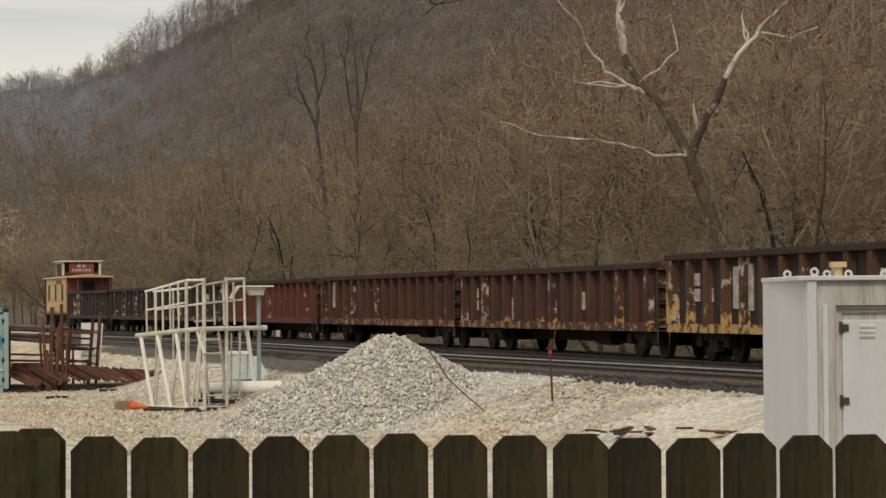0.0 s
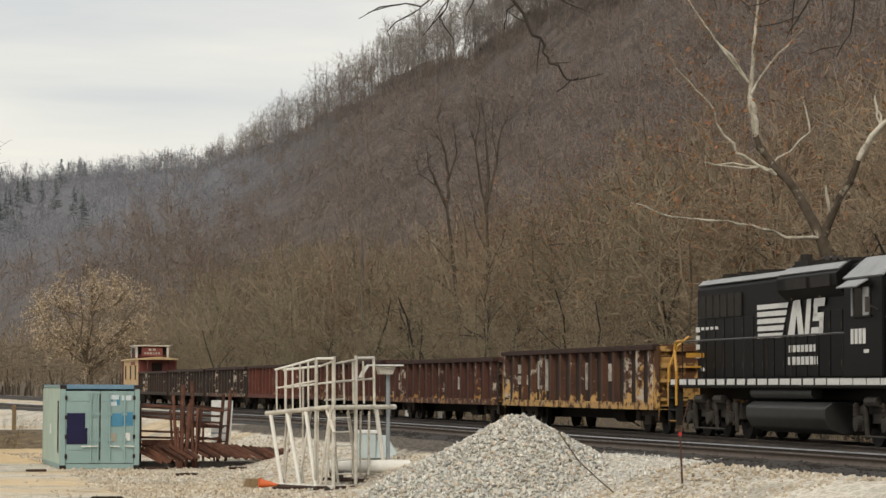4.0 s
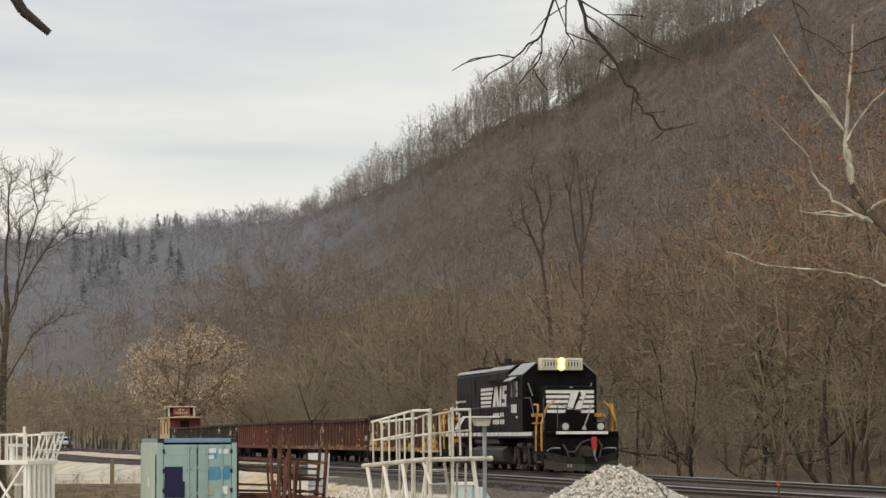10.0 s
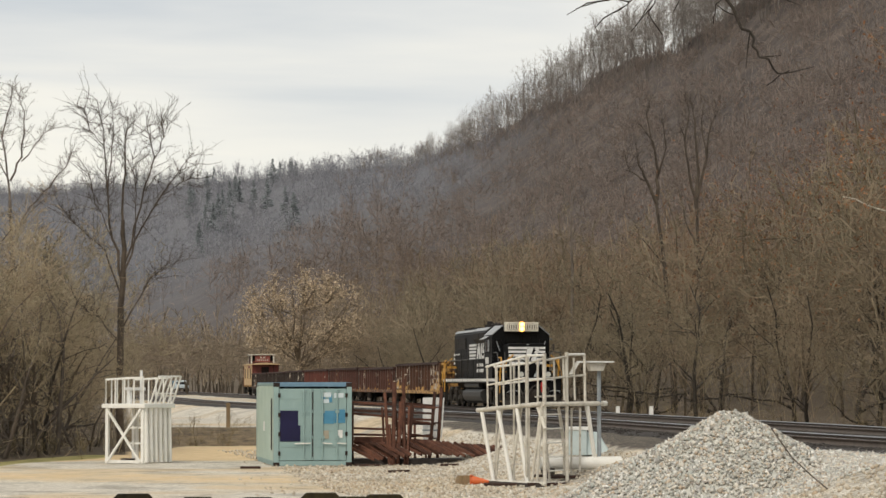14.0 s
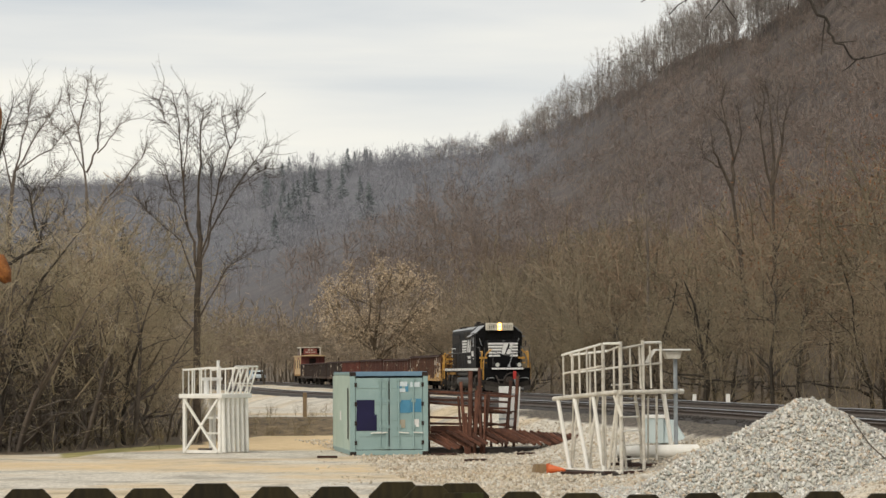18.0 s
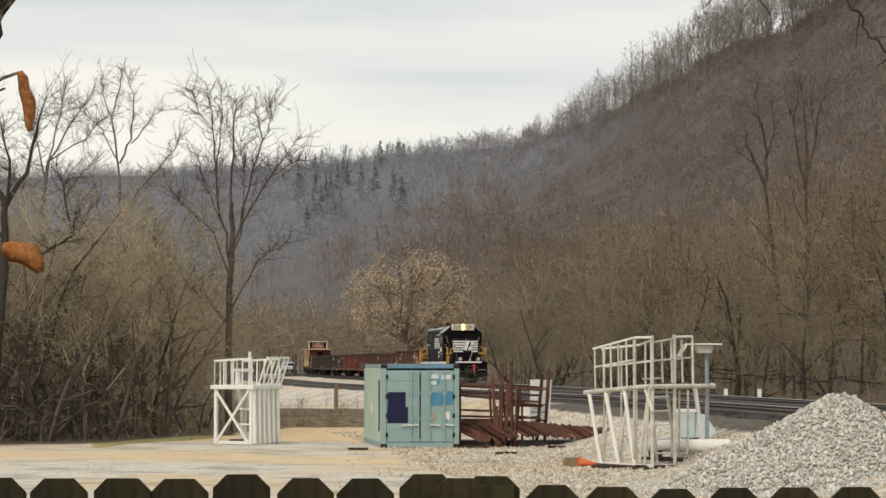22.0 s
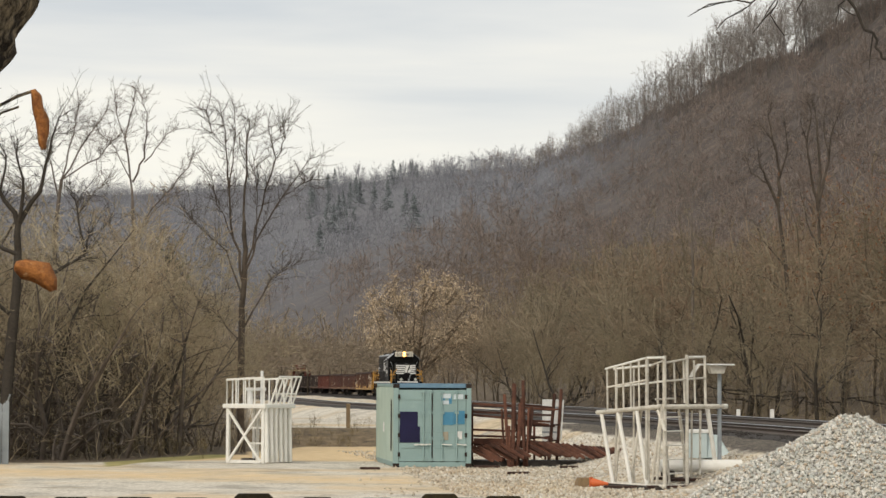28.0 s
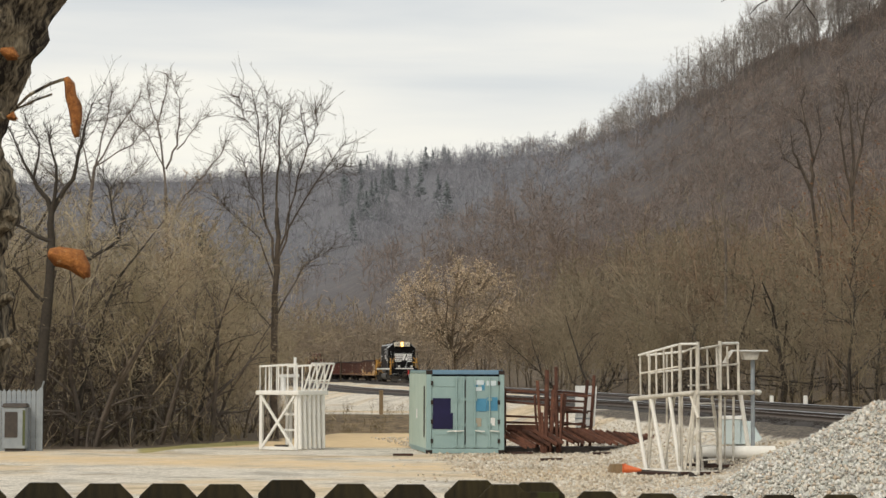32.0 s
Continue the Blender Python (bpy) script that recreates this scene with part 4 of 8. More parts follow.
        s.box((5.3, y * 1.55, 2.28), (0.3, 0.012, 0.08)).box((-8.6, y, 1.95), (0.3, 0.012, 0.1))
    pieces("side_marking", s, "white_paint", lo, "white stripes and marks on the hood")
    pieces("lifting_tab", Shape().box((-1.2, -1.0, 3.70), (0.1, 0.03, 0.1)).box((0.85, -1.0, 3.70), (0.1, 0.03, 0.1)), "yellow_paint", lo)
    # fuel tank, reservoir
    tank = [(-1.45, 0.72), (-1.3, 0.46), (-0.95, 0.34), (0.95, 0.34), (1.3, 0.46), (1.45, 0.72), (1.45, 0.98), (1.25, 1.12), (-1.25, 1.12), (-1.45, 0.98)]
    part("fuel_tank", Shape().prism(tank, "x", -3.5, 2.3), "tank_grey", lo, bevel=0.04)
    s = Shape().rod((-3.4, -1.22, 1.33), (1.2, -1.22, 1.33), 0.15, n=12).rod((-3.4, 1.22, 1.33), (1.2, 1.22, 1.33), 0.15, n=12)
    pieces("air_reservoir", s, "tank_grey", lo)
    # trucks: side frames, coil springs, axle boxes, brake rigging
    for x0 in (-7.0, 5.9):
        s, coils = Shape(), []
        for y in (-1.1, 1.1):
            s.box((x0, y, 0.95), (4.7, 0.16, 0.18)).box((x0 - 2.2, y, 0.80), (0.34, 0.16, 0.36)).box((x0 + 2.2, y, 0.80), (0.34, 0.16, 0.36))
            s.box((x0 - 0.87, y, 0.80), (0.55, 0.16, 0.30)).box((x0 + 0.87, y, 0.80), (0.55, 0.16, 0.30))
            for dx in (-1.75, 0, 1.75):
                s.box((x0 + dx, y * 1.05, 0.64), (0.40, 0.22, 0.36)).rod((x0 + dx, y * 1.15, 0.62), (x0 + dx, y * 1.25, 0.62), 0.17, n=14)
                for e in (-0.30, 0.30):
                    coil = Shape()
                    for k in range(8):
                        coil.rod((x0 + dx + e, y * 1.10, 0.72 + k * 0.05), (x0 + dx + e, y * 1.10, 0.77 + k * 0.05), 0.10 if k % 2 == 0 else 0.07, n=10)
                    coils.append(coil)
            s.rod((x0 - 1.2, y * 1.16, 1.14), (x0 - 0.5, y * 1.16, 1.14), 0.12).rod((x0 + 0.5, y * 1.16, 1.14), (x0 + 1.2, y * 1.16, 1.14), 0.12)
            for dx in (-1.1, 0.75, 2.45):
                s.bar((x0 + dx, y * 1.2, 0.30), (x0 + dx - 0.12, y * 1.2, 1.05), 0.09)
            s.bar((x0 - 1.4, y * 1.22, 0.36), (x0 + 1.4, y * 1.22, 0.36), 0.05)
        f = part("truck_frame", s, "truck_grey", lo, "dusty grey-brown truck side frame", bevel=0.02)
        for coil in coils:
            part("coil_spring", coil, "truck_rust", f)
        for dx in (-1.75, 0, 1.75):
            wheelset(lo, x0 + dx, 0.51)
    # pilot, plough, couplers, steps
    part("pilot", Shape().box((9.55, 0, 1.15), (0.2, 2.95, 0.95)), "black_paint", lo, bevel=0.02)
    # curved blade: rows across, five corners each
    rows = [(-1.46, 9.72, 0.90, 0.30), (-1.1, 9.86, 0.84, 0.22), (-0.6, 10.05, 0.72, 0.20), (0.0, 10.25, 0.66, 0.20), (0.6, 10.05, 0.72, 0.20), (1.1, 9.86, 0.84, 0.22), (1.46, 9.72, 0.90, 0.30)]
    v, f = [], []
    for y, x, zt, zb in rows:
        v += [(x, y, zb), (x - 0.15, y, (zb + zt) / 2), (x - 0.05, y, zt), (x - 0.11, y, zt), (x - 0.21, y, (zb + zt) / 2), (x - 0.06, y, zb)]
    for i in range(len(rows) - 1):
        f += [(i * 6 + k, i * 6 + (k + 1) % 6, i * 6 + 6 + (k + 1) % 6, i * 6 + 6 + k) for k in range(6)]
    f += [(5, 4, 3, 2, 1, 0), tuple(len(v) - 6 + k for k in range(6))]
    s = Shape().add(v, f)
    p = part("snow_plough", s, "truck_grey", lo, "dusty dark snow plough blade")
    for y in (-0.62, -0.5, 0.85, 0.95):
        part("paint_mark", Shape().box((10.10 - 0.16 * abs(y), y, 0.38), (0.012, 0.06, 0.11)), "roof_grey", p)
    part("anticlimber", Shape().box((9.72, 0, 1.64), (0.25, 2.0, 0.11)), "white_paint", lo, "white bar over the coupler")
    for x, d in ((9.7, 1), (-10.3, -1)):
        s = Shape().box((x + 0.30 * d, 0, 0.9), (0.7, 0.22, 0.26)).box((x + 0.62 * d, 0.08, 0.9), (0.28, 0.34, 0.34)).box((x + 0.1 * d, 0, 0.9), (0.3, 0.5, 0.46))
        part("coupler", s, "truck_rust" if d > 0 else "underframe", lo, bevel=0.03)
    h = part("hose_box", Shape().box((9.95, 0.42, 1.22), (0.12, 0.20, 0.52)), "red_paint", lo, "red hose connection at the pilot", bevel=0.02)
    part("hose_end", Shape().rod((9.98, 0.42, 0.98), (10.02, 0.42, 0.74), 0.06, 0.04, 8).rod((10.02, 0.42, 0.74), (10.02, 0.50, 0.55), 0.035, n=6), "pipe_grey", h)
    part("air_hose", Shape().path([(9.75, -0.72, 1.15), (9.95, -0.62, 0.92), (10.05, -0.35, 0.90), (10.0, -0.12, 1.25), (9.9, 0.2, 1.36), (9.9, 0.6, 1.36), (9.95, 0.72, 1.1)], 0.035, 7), "dark_steel", lo)
    for y in (-0.85, 0.85):
        part("air_hose", Shape().path([(9.8, y * 0.9, 1.2), (10.0, y * 0.8, 0.95), (10.05, y * 0.7, 0.7)], 0.035, 6), "dark_steel", lo)
        part("cut_lever", Shape().path([(9.7, y * 1.0, 1.02), (9.95, y * 1.1, 1.06), (9.95, y * 1.5, 1.05), (9.7, y * 1.6, 0.95)], 0.028, 6), "roof_grey", lo, "pale cut lever")
    for y in (-0.62, 0.78):
        k = part("ditch_light_housing", Shape().box((9.5, y, 1.88), (0.22, 0.36, 0.36)), "black_paint", lo, bevel=0.02)
        part("lens", Shape().rod((9.60, y, 1.88), (9.64, y, 1.88), 0.12, n=14), "lens", k, "clear lamp lens")
        part("lens_rim", Shape().rod((9.595, y, 1.88), (9.62, y, 1.88), 0.145, n=14), "roof_grey", k)
    part("uncoupling_rod", Shape().path([(9.6, 0.12, 1.86), (9.62, 0.30, 2.35), (9.62, 0.38, 2.75)], 0.03, 6).rod((9.62, 0.12, 1.78), (9.66, 0.12, 1.88), 0.10, 0.06, 10), "roof_grey", lo, "pale rod leaning on the front rail")
    for x0, d in ((8.95, 1), (-9.75, -1)):
        for y in (-1, 1):
            s = Shape()
            for i in range(4):
                s.box((x0, y * 1.33, 0.5 + i * 0.33), (0.7, 0.35, 0.04))
            s.box((x0 - 0.36, y * 1.42, 1.0), (0.04, 0.2, 1.2)).box((x0 + 0.36, y * 1.42, 1.0), (0.04, 0.2, 1.2))
            pieces("step", s, "underframe", lo)
            s = Shape()
            s.path([(x0 + 0.40 * d, y * 1.50, 0.95), (x0 + 0.40 * d, y * 1.50, 2.0), (x0 + 0.30 * d, y * 1.28, 2.60), (x0 + 0.25 * d, y * 0.95, 2.88)], 0.042, 8)
            part("step_rail", s, "yellow_paint", lo, "yellow grab rail beside the steps")
            s = Shape()
            s.path([(x0 - 0.40 * d, y * 1.52, 0.95), (x0 - 0.40 * d, y * 1.52, 1.9), (x0 - 0.15 * d, y * 1.50, 2.5), (x0 - 0.25 * d, y * 1.48, 2.72), (x0 - 0.9 * d, y * 1.48, 2.74)], 0.042, 8)
            part("step_rail", s, "yellow_paint", lo, "yellow grab rail beside the steps")
            part("step_edge", Shape().box((x0, y * 1.49, 0.51), (0.7, 0.03, 0.05)), "yellow_paint", lo)
            s = Shape().box((x0 - 1.25 * d, y * 1.24, 2.34), (0.03, 0.52, 0.13)).box((x0 - 1.25 * d, y * 1.26, 2.02), (0.03, 0.45, 0.05))
            pieces("chain_guard", s, "yellow_paint", lo)
    # walkway handrails
    s = Shape()
    for y in (-1.45, 1.45):
        s.rod((-9.0, y, 2.72), (3.7, y, 2.72), 0.024, n=6)
        s.path([(6.3, y, 3.02), (7.3, y, 3.02), (7.75, y * 0.99, 2.45), (8.1, y * 0.99, 2.3)], 0.024, 6)
        s.path([(9.5, y, 3.0), (9.5, y, 1.75)], 0.022, 6)
    s.path([(9.5, 0.9, 3.05), (9.5, 1.45, 3.0)], 0.02, 6).path([(9.5, -0.9, 2.75), (9.5, -0.9, 1.75)], 0.022, 6).path([(9.5, 0.9, 3.05), (9.5, 0.9, 1.75)], 0.022, 6)
    s.path([(9.55, -0.85, 2.72), (9.6, 0.0, 2.45), (9.55, 0.85, 2.72)], 0.016, 6)
    pieces("handrail", s, "rail_grey", lo)
    s = Shape()
    for y in (-1.45, 1.45):
        for i in range(8):
            s.rod((-9.0 + i * 1.8, y, 1.7), (-9.0 + i * 1.8, y, 2.72), 0.018, n=6)
    pieces("rail_post", s, "underframe", lo)
    return lo


def gondola_side_marks(g, style, L, zb, zt, rng):
    """Flaking yellow along the foot, pale patches on the ribs and unreadable marks."""
    for y in (-1, 1):
        s = Shape()
        for x, z, w, h in style["marks"]:
            s.box((x, y * 1.40, z), (w, 0.04, h))
        if s.v:
            pieces("faded_marking", s, "faded_white", g, "faded, unreadable white marking")


def build_gondola(label, mat, style, H=1.78, L=16.3, ribs=13, seed=1):
    rng = random.Random(seed)
    g = thing("gondola_car", label, "rail wagon", group="gondola cars of the train")
    zb, zt = 0.78, 0.78 + H
    for y in (-1, 1):
        s = Shape().box((0, y * 1.36, (zb + zt) / 2 + 0.08), (L, 0.05, H - 0.1))
        side = part("side_wall", s, style.get("panel", "panel_rust_shade"), g)
        s = Shape().box((0, y * 1.43, zt - 0.06), (L + 0.1, 0.26, 0.13))
        part("top_chord", s, "panel_rust_shade", g, bevel=0.015)
        s = Shape().box((0, y * 1.44, zb + 0.08), (L, 0.17, 0.2))
        part("side_sill", s, style.get("sill", mat), g, bevel=0.01)
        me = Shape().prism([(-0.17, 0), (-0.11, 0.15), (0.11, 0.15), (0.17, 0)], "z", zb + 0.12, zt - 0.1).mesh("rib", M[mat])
        for i in range(ribs):
            ob = new("rib", me)
            ob.parent = side
            x = -L / 2 + 0.35 + i * (L - 0.7) / (ribs - 1)
            ob.matrix_basis = pose(x, y * 1.385, 0, 0, 0, 0 if y > 0 else 180)
    for x in (-1, 1):
        s = Shape().box((x * (L / 2 - 0.05), 0, (zb + zt) / 2 + 0.05), (0.08, 2.7, H - 0.05))
        for i in range(4):
            s.box((x * (L / 2 + 0.04), 0, zb + 0.3 + i * (H - 0.4) / 3), (0.12, 2.72, 0.14))
        part("end_wall", s, mat if not style.get("end") else style["end"], g, bevel=0.01)
        for y in (-1, 1):
            s = Shape()
            for i in range(5):
                s.rod((x * (L / 2 + 0.12), y * 1.40, zb + i * 0.36), (x * (L / 2 + 0.12), y * 0.98, zb + i * 0.36), 0.018, n=6)
            s.rod((x * (L / 2 + 0.12), y * 1.40, zb - 0.3), (x * (L / 2 + 0.12), y * 1.40, zt - 0.2), 0.02, n=6)
            s.rod((x * (L / 2 + 0.12), y * 0.98, zb), (x * (L / 2 + 0.12), y * 0.98, zt - 0.2), 0.02, n=6)
            part("ladder", s, style.get("end", "dark_steel"), g)
    part("floor", Shape().box((0, 0, zb + 0.12), (L - 0.1, 2.66, 0.1)), "rust_dark", g)
    part("centre_sill", Shape().box((0, 0, zb - 0.14), (L + 0.3, 0.5, 0.4)).box((0, 0.4, zb - 0.2), (1.2, 0.6, 0.4)).rod((2.2, -0.6, zb - 0.22), (3.3, -0.6, zb - 0.22), 0.2, n=12), "underframe", g)
    if style.get("corner"):
        for x in (-1, 1):
            for y in (-1, 1):
                part("corner_post", Shape().box((x * (L / 2 - 0.1), y * 1.43, (zb + zt) / 2), (0.55, 0.07, H - 0.06)), style["corner"], g, "flaking yellow corner post")
    gondola_side_marks(g, style, L, zb, zt, rng)
    for x0 in (-L / 2 + 1.9, L / 2 - 1.9):
        s = Shape()
        for y in (-1.0, 1.0):
            s.box((x0, y, 0.70), (1.3, 0.14, 0.24)).box((x0, y, 0.48), (0.6, 0.16, 0.3)).box((x0 - 0.88, y, 0.58), (0.36, 0.2, 0.28)).box((x0 + 0.88, y, 0.58), (0.36, 0.2, 0.28))
        s.box((x0, 0, 0.55), (0.4, 2.0, 0.3))
        part("truck_frame", s, "truck_rust", g, bevel=0.02)
        for dx in (-0.88, 0.88):
            wheelset(g, x0 + dx, 0.42)
    for x in (-1, 1):
        part("coupler", Shape().box((x * (L / 2 + 0.3), 0, 0.85), (0.6, 0.2, 0.24)).box((x * (L / 2 + 0.48), 0.05 * x, 0.85), (0.2, 0.3, 0.26)), "underframe", g)
    return g


def build_caboose():
    c = thing("caboose", "weathered cream and red caboose with a pale-framed cupola", "rail wagon")
    L, W = 8.6, 2.6
    part("body", Shape().box((0, 0, 2.1), (L, W, 2.2)), "cream_paint", c, bevel=0.03)
    for x in (-1, 1):
        part("end_panel", Shape().box((x * (L / 2 + 0.03), 0, 2.1), (0.06, W + 0.04, 2.2)), "faded_red", c, "faded red-brown end panel", bevel=0.01)
        for y in (-W / 2 + 0.05, W / 2 - 0.05):
            part("end_post", Shape().rod((x * (L / 2 + 0.85), y, 0.9), (x * (L / 2 + 0.85), y, 3.2), 0.035, n=6), "rust_red", c)
            part("end_ladder", Shape().rod((x * (L / 2 + 0.8), y * 0.6, 1.0), (x * (L / 2 + 0.8), y * 0.6, 3.2), 0.03, n=6), "rusty_steel", c)
        for z in (1.5, 1.9):
            part("end_railing", Shape().rod((x * (L / 2 + 0.85), -W / 2, z), (x * (L / 2 + 0.85), W / 2, z), 0.025, n=6), "rusty_steel", c)
        pieces("end_platform", Shape().box((x * (L / 2 + 0.45), 0, 0.98), (0.9, W, 0.1)).box((x * (L / 2 + 0.5), -1.1, 0.6), (0.6, 0.3, 0.6)).box((x * (L / 2 + 0.5), 1.1, 0.6), (0.6, 0.3, 0.6)), "underframe", c)
        part("end_door", Shape().box((x * (L / 2 + 0.065), 0, 2.0), (0.03, 0.75, 1.9)), "rust_dark", c)
    for y in (-1, 1):
        part("rust_band", Shape().box((0, y * (W / 2 + 0.006), 1.08), (L - 0.1, 0.02, 0.16)), "rust_yellow", c, "rusty band along the foot")
        for x in (-3.0, -0.2, 2.6):
            w = part("side_window", Shape().box((x, y * (W / 2 + 0.012), 2.3), (0.55, 0.03, 0.9)), "rust_dark", c, "dark boarded window")
            part("window_frame", Shape().box((x, y * (W / 2 + 0.02), 2.78), (0.75, 0.05, 0.07)).box((x, y * (W / 2 + 0.02), 1.82), (0.75, 0.05, 0.07)), "rust_yellow", w)
        part("letter_board", Shape().box((1.2, y * (W / 2 + 0.014), 2.95), (2.2, 0.02, 0.22)), "faded_red", c, "faded red strip under the eaves")
    roof = [(-W / 2 - 0.12, 3.18), (W / 2 + 0.12, 3.18), (W / 2 + 0.07, 3.26), (0, 3.40), (-W / 2 - 0.07, 3.26)]
    part("roof", Shape().prism(roof, "x", -L / 2 - 0.9, L / 2 + 0.9), "cream_paint", c, bevel=0.01)
    k = part("cupola", Shape().box((0.4, 0, 3.75), (2.5, 2.3, 0.85)), "rust_red", c, "red-brown cupola")
    for x in (-1, 1):
        X = 0.4 + x * 1.27
        part("cupola_board", Shape().box((X, 0, 3.78), (0.04, 1.5, 0.62)), "faded_red", k, "faded red board on the cupola")
        marks = Shape()
        for i in range(6):
            marks.box((X + x * 0.025, -0.5 + i * 0.2, 3.68), (0.01, 0.13, 0.15))
        for i in range(2):
            marks.box((X + x * 0.025, -0.15 + i * 0.3, 3.93), (0.01, 0.2, 0.15))
        pieces("faded_marking", marks, "faded_white", k, "faded, unreadable pale marking")
        for y in (-1, 1):
            part("corner_frame", Shape().box((X, y * 1.12, 3.78), (0.12, 0.14, 0.86)), "pipe_dirty", k, "pale cupola corner post")
            part("cupola_window", Shape().box((X, y * 0.90, 3.84), (0.03, 0.26, 0.5)), "glass", k)
    for y in (-1, 1):
        for x in (-0.35, 1.15):
            part("cupola_window", Shape().box((x, y * 1.16, 3.84), (0.8, 0.03, 0.5)), "glass", k)
        part("corner_frame", Shape().box((0.4, y * 1.165, 4.13), (2.5, 0.04, 0.1)), "pipe_dirty", k)
    part("cupola_roof", Shape().box((0.4, 0, 4.21), (2.9, 2.62, 0.09)), "pipe_dirty", k, "pale overhanging cupola roof", bevel=0.02)
    part("chimney", Shape().rod((-2.4, 0.5, 3.3), (-2.4, 0.5, 3.75), 0.09, n=10).rod((-2.4, 0.5, 3.75), (-2.4, 0.5, 3.82), 0.14, n=10), "rust_dark", c)
    part("underframe", Shape().box((0, 0, 0.85), (L + 1.6, 1.6, 0.3)), "underframe", c)
    for x0 in (-3.0, 3.0):
        part("truck_frame", Shape().box((x0, -1.0, 0.55), (2.2, 0.16, 0.3)).box((x0, 1.0, 0.55), (2.2, 0.16, 0.3)).box((x0, 0, 0.55), (0.4, 2.0, 0.3)), "underframe", c)
        for dx in (-0.85, 0.85):
            wheelset(c, x0 + dx, 0.42)
    return c


LOCO = build_loco()
LOCO.scale = (0.95, 0.95, 0.95)
# length of each car over its couplers, from the locomotive back
PITCH = [17.7, 17.9, 17.7, 16.6, 14.8, 15.8, 15.6]
CARS = [
    build_gondola("dark brown gondola car with flaking yellow foot and ends", "side_yellow",
                  dict(end="post_yellow", corner="post_yellow", panel="panel_dark_shade", sill="side_yellow",
                       marks=[(-6.6, 1.95, 0.5, 0.28), (-6.6, 1.6, 0.5, 0.28), (-5.7, 1.6, 0.45, 0.3), (-4.0, 1.75, 0.35, 0.9), (-3.2, 1.75, 0.4, 1.0), (-2.4, 1.75, 0.35, 0.9), (1.2, 1.7, 0.5, 0.8), (3.8, 1.8, 0.25, 0.5)]), 1.74, PITCH[0] - 1.1, ribs=15, seed=11),
    build_gondola("brown gondola car with yellow paint chips along its foot", "side_chips",
                  dict(panel="panel_rust_shade", sill="side_rust", marks=[(-7.0, 1.75, 0.45, 0.28), (-7.0, 1.4, 0.45, 0.28), (3.0, 1.5, 0.18, 0.45), (-3.2, 1.3, 0.2, 0.6)]), 1.58, PITCH[1] - 1.1, seed=12, ribs=16),
    build_gondola("rust-brown gondola car with a pale panel", "side_rust",
                  dict(marks=[(-6.6, 1.8, 0.5, 0.9), (5.6, 1.6, 0.2, 0.4)]), 1.64, PITCH[2] - 1.1, seed=13, ribs=16),
    build_gondola("dull red gondola car with ribbed sides", "side_red", dict(panel="panel_red_shade", marks=[(4.0, 1.6, 0.2, 0.8)]), 1.62, PITCH[3] - 1.1, seed=14, ribs=15),
    build_gondola("dark brown gondola car with ribbed sides", "side_dark", dict(panel="panel_dark_shade", marks=[(-5.9, 1.6, 0.3, 1.2)]), 1.60, PITCH[4] - 1.1, seed=15),
    build_gondola("sooty brown gondola car with plain sides", "side_dark", dict(panel="panel_dark_shade", marks=[(5.2, 1.7, 0.3, 0.5)]), 1.56, PITCH[5] - 1.1, seed=16),
    build_gondola("blackened gondola car next to the caboose", "side_dark", dict(panel="panel_dark_shade", marks=[(5.2, 1.7, 0.5, 0.5)]), 1.52, PITCH[6] - 1.1, seed=17),
]
CABOOSE = build_caboose()

# ---------------------------------------------------------------- trees
def grow(seed, height, limbs=9, levels=3, spread=0.32, lift=0.55, low=0.28, twigs=3, trunk_r=0.02, wander=0.16, forks=0, pieces=4, thin=0.0035):
    """A bare tree as an array of segments: two ends, two radii."""
    rng = random.Random(seed)
    out = []

    def shoot(p, d, length, r, level, n):
        pts = [(p, r)]
        step = length / n
        q = p.copy()
        for i in range(n):
            d = (d + Vector((rng.gauss(0, wander * (1 + 0.7 * level)), rng.gauss(0, wander * (1 + 0.7 * level)), rng.gauss(0.05, wander * (0.5 + 0.5 * level))))).normalized()
            q = q + d * step
            r2 = max(r * (1 - 0.85 * (i + 1) / n), height * thin * 0.25)
            out.append((*pts[-1][0], *q, pts[-1][1], r2))
            pts.append((q.copy(), r2))
        if level >= levels:
            return
        count = {0: limbs, 1: twigs + 2, 2: twigs}.get(level, twigs)
        for k in range(count):
            t = rng.uniform(low if level == 0 else 0.2, 1.0)
            i = min(int(t * n), n - 1)
            a, ra = pts[i]
            b, rb = pts[i + 1]
            f = t * n - i
            base = a.lerp(b, f)
            rr = ra + (rb - ra) * f
            ax = d.orthogonal().normalized()
            ax.rotate(Matrix.Rotation(rng.uniform(0, 6.283), 3, d))
            nd = (d * rng.uniform(0.35, 0.8) + ax * rng.uniform(0.6, 1.1) + Vector((0, 0, lift))).normalized()
            ln = height * spread * (1.1 - 0.55 * t) * rng.uniform(0.6, 1.15) if level == 0 else length * rng.uniform(0.3, 0.6)
            shoot(base, nd, ln, max(rr * rng.uniform(0.45, 0.7), height * thin * 0.35), level + 1, max(2, pieces - level))

    shoot(Vector((0, 0, -0.3)), Vector((rng.gauss(0, 0.05), rng.gauss(0, 0.05), 1)).normalized(), height * 1.0, height * trunk_r, 0, 7)
    for k in range(forks):
        a = rng.uniform(0, 6.283)
        shoot(Vector((0, 0, height * rng.uniform(0.15, 0.4))), Vector((math.cos(a) * 0.4, math.sin(a) * 0.4, 1)).normalized(), height * rng.uniform(0.5, 0.65), height * trunk_r * 0.6, 0, 6)
    return np.array(out, np.float64)


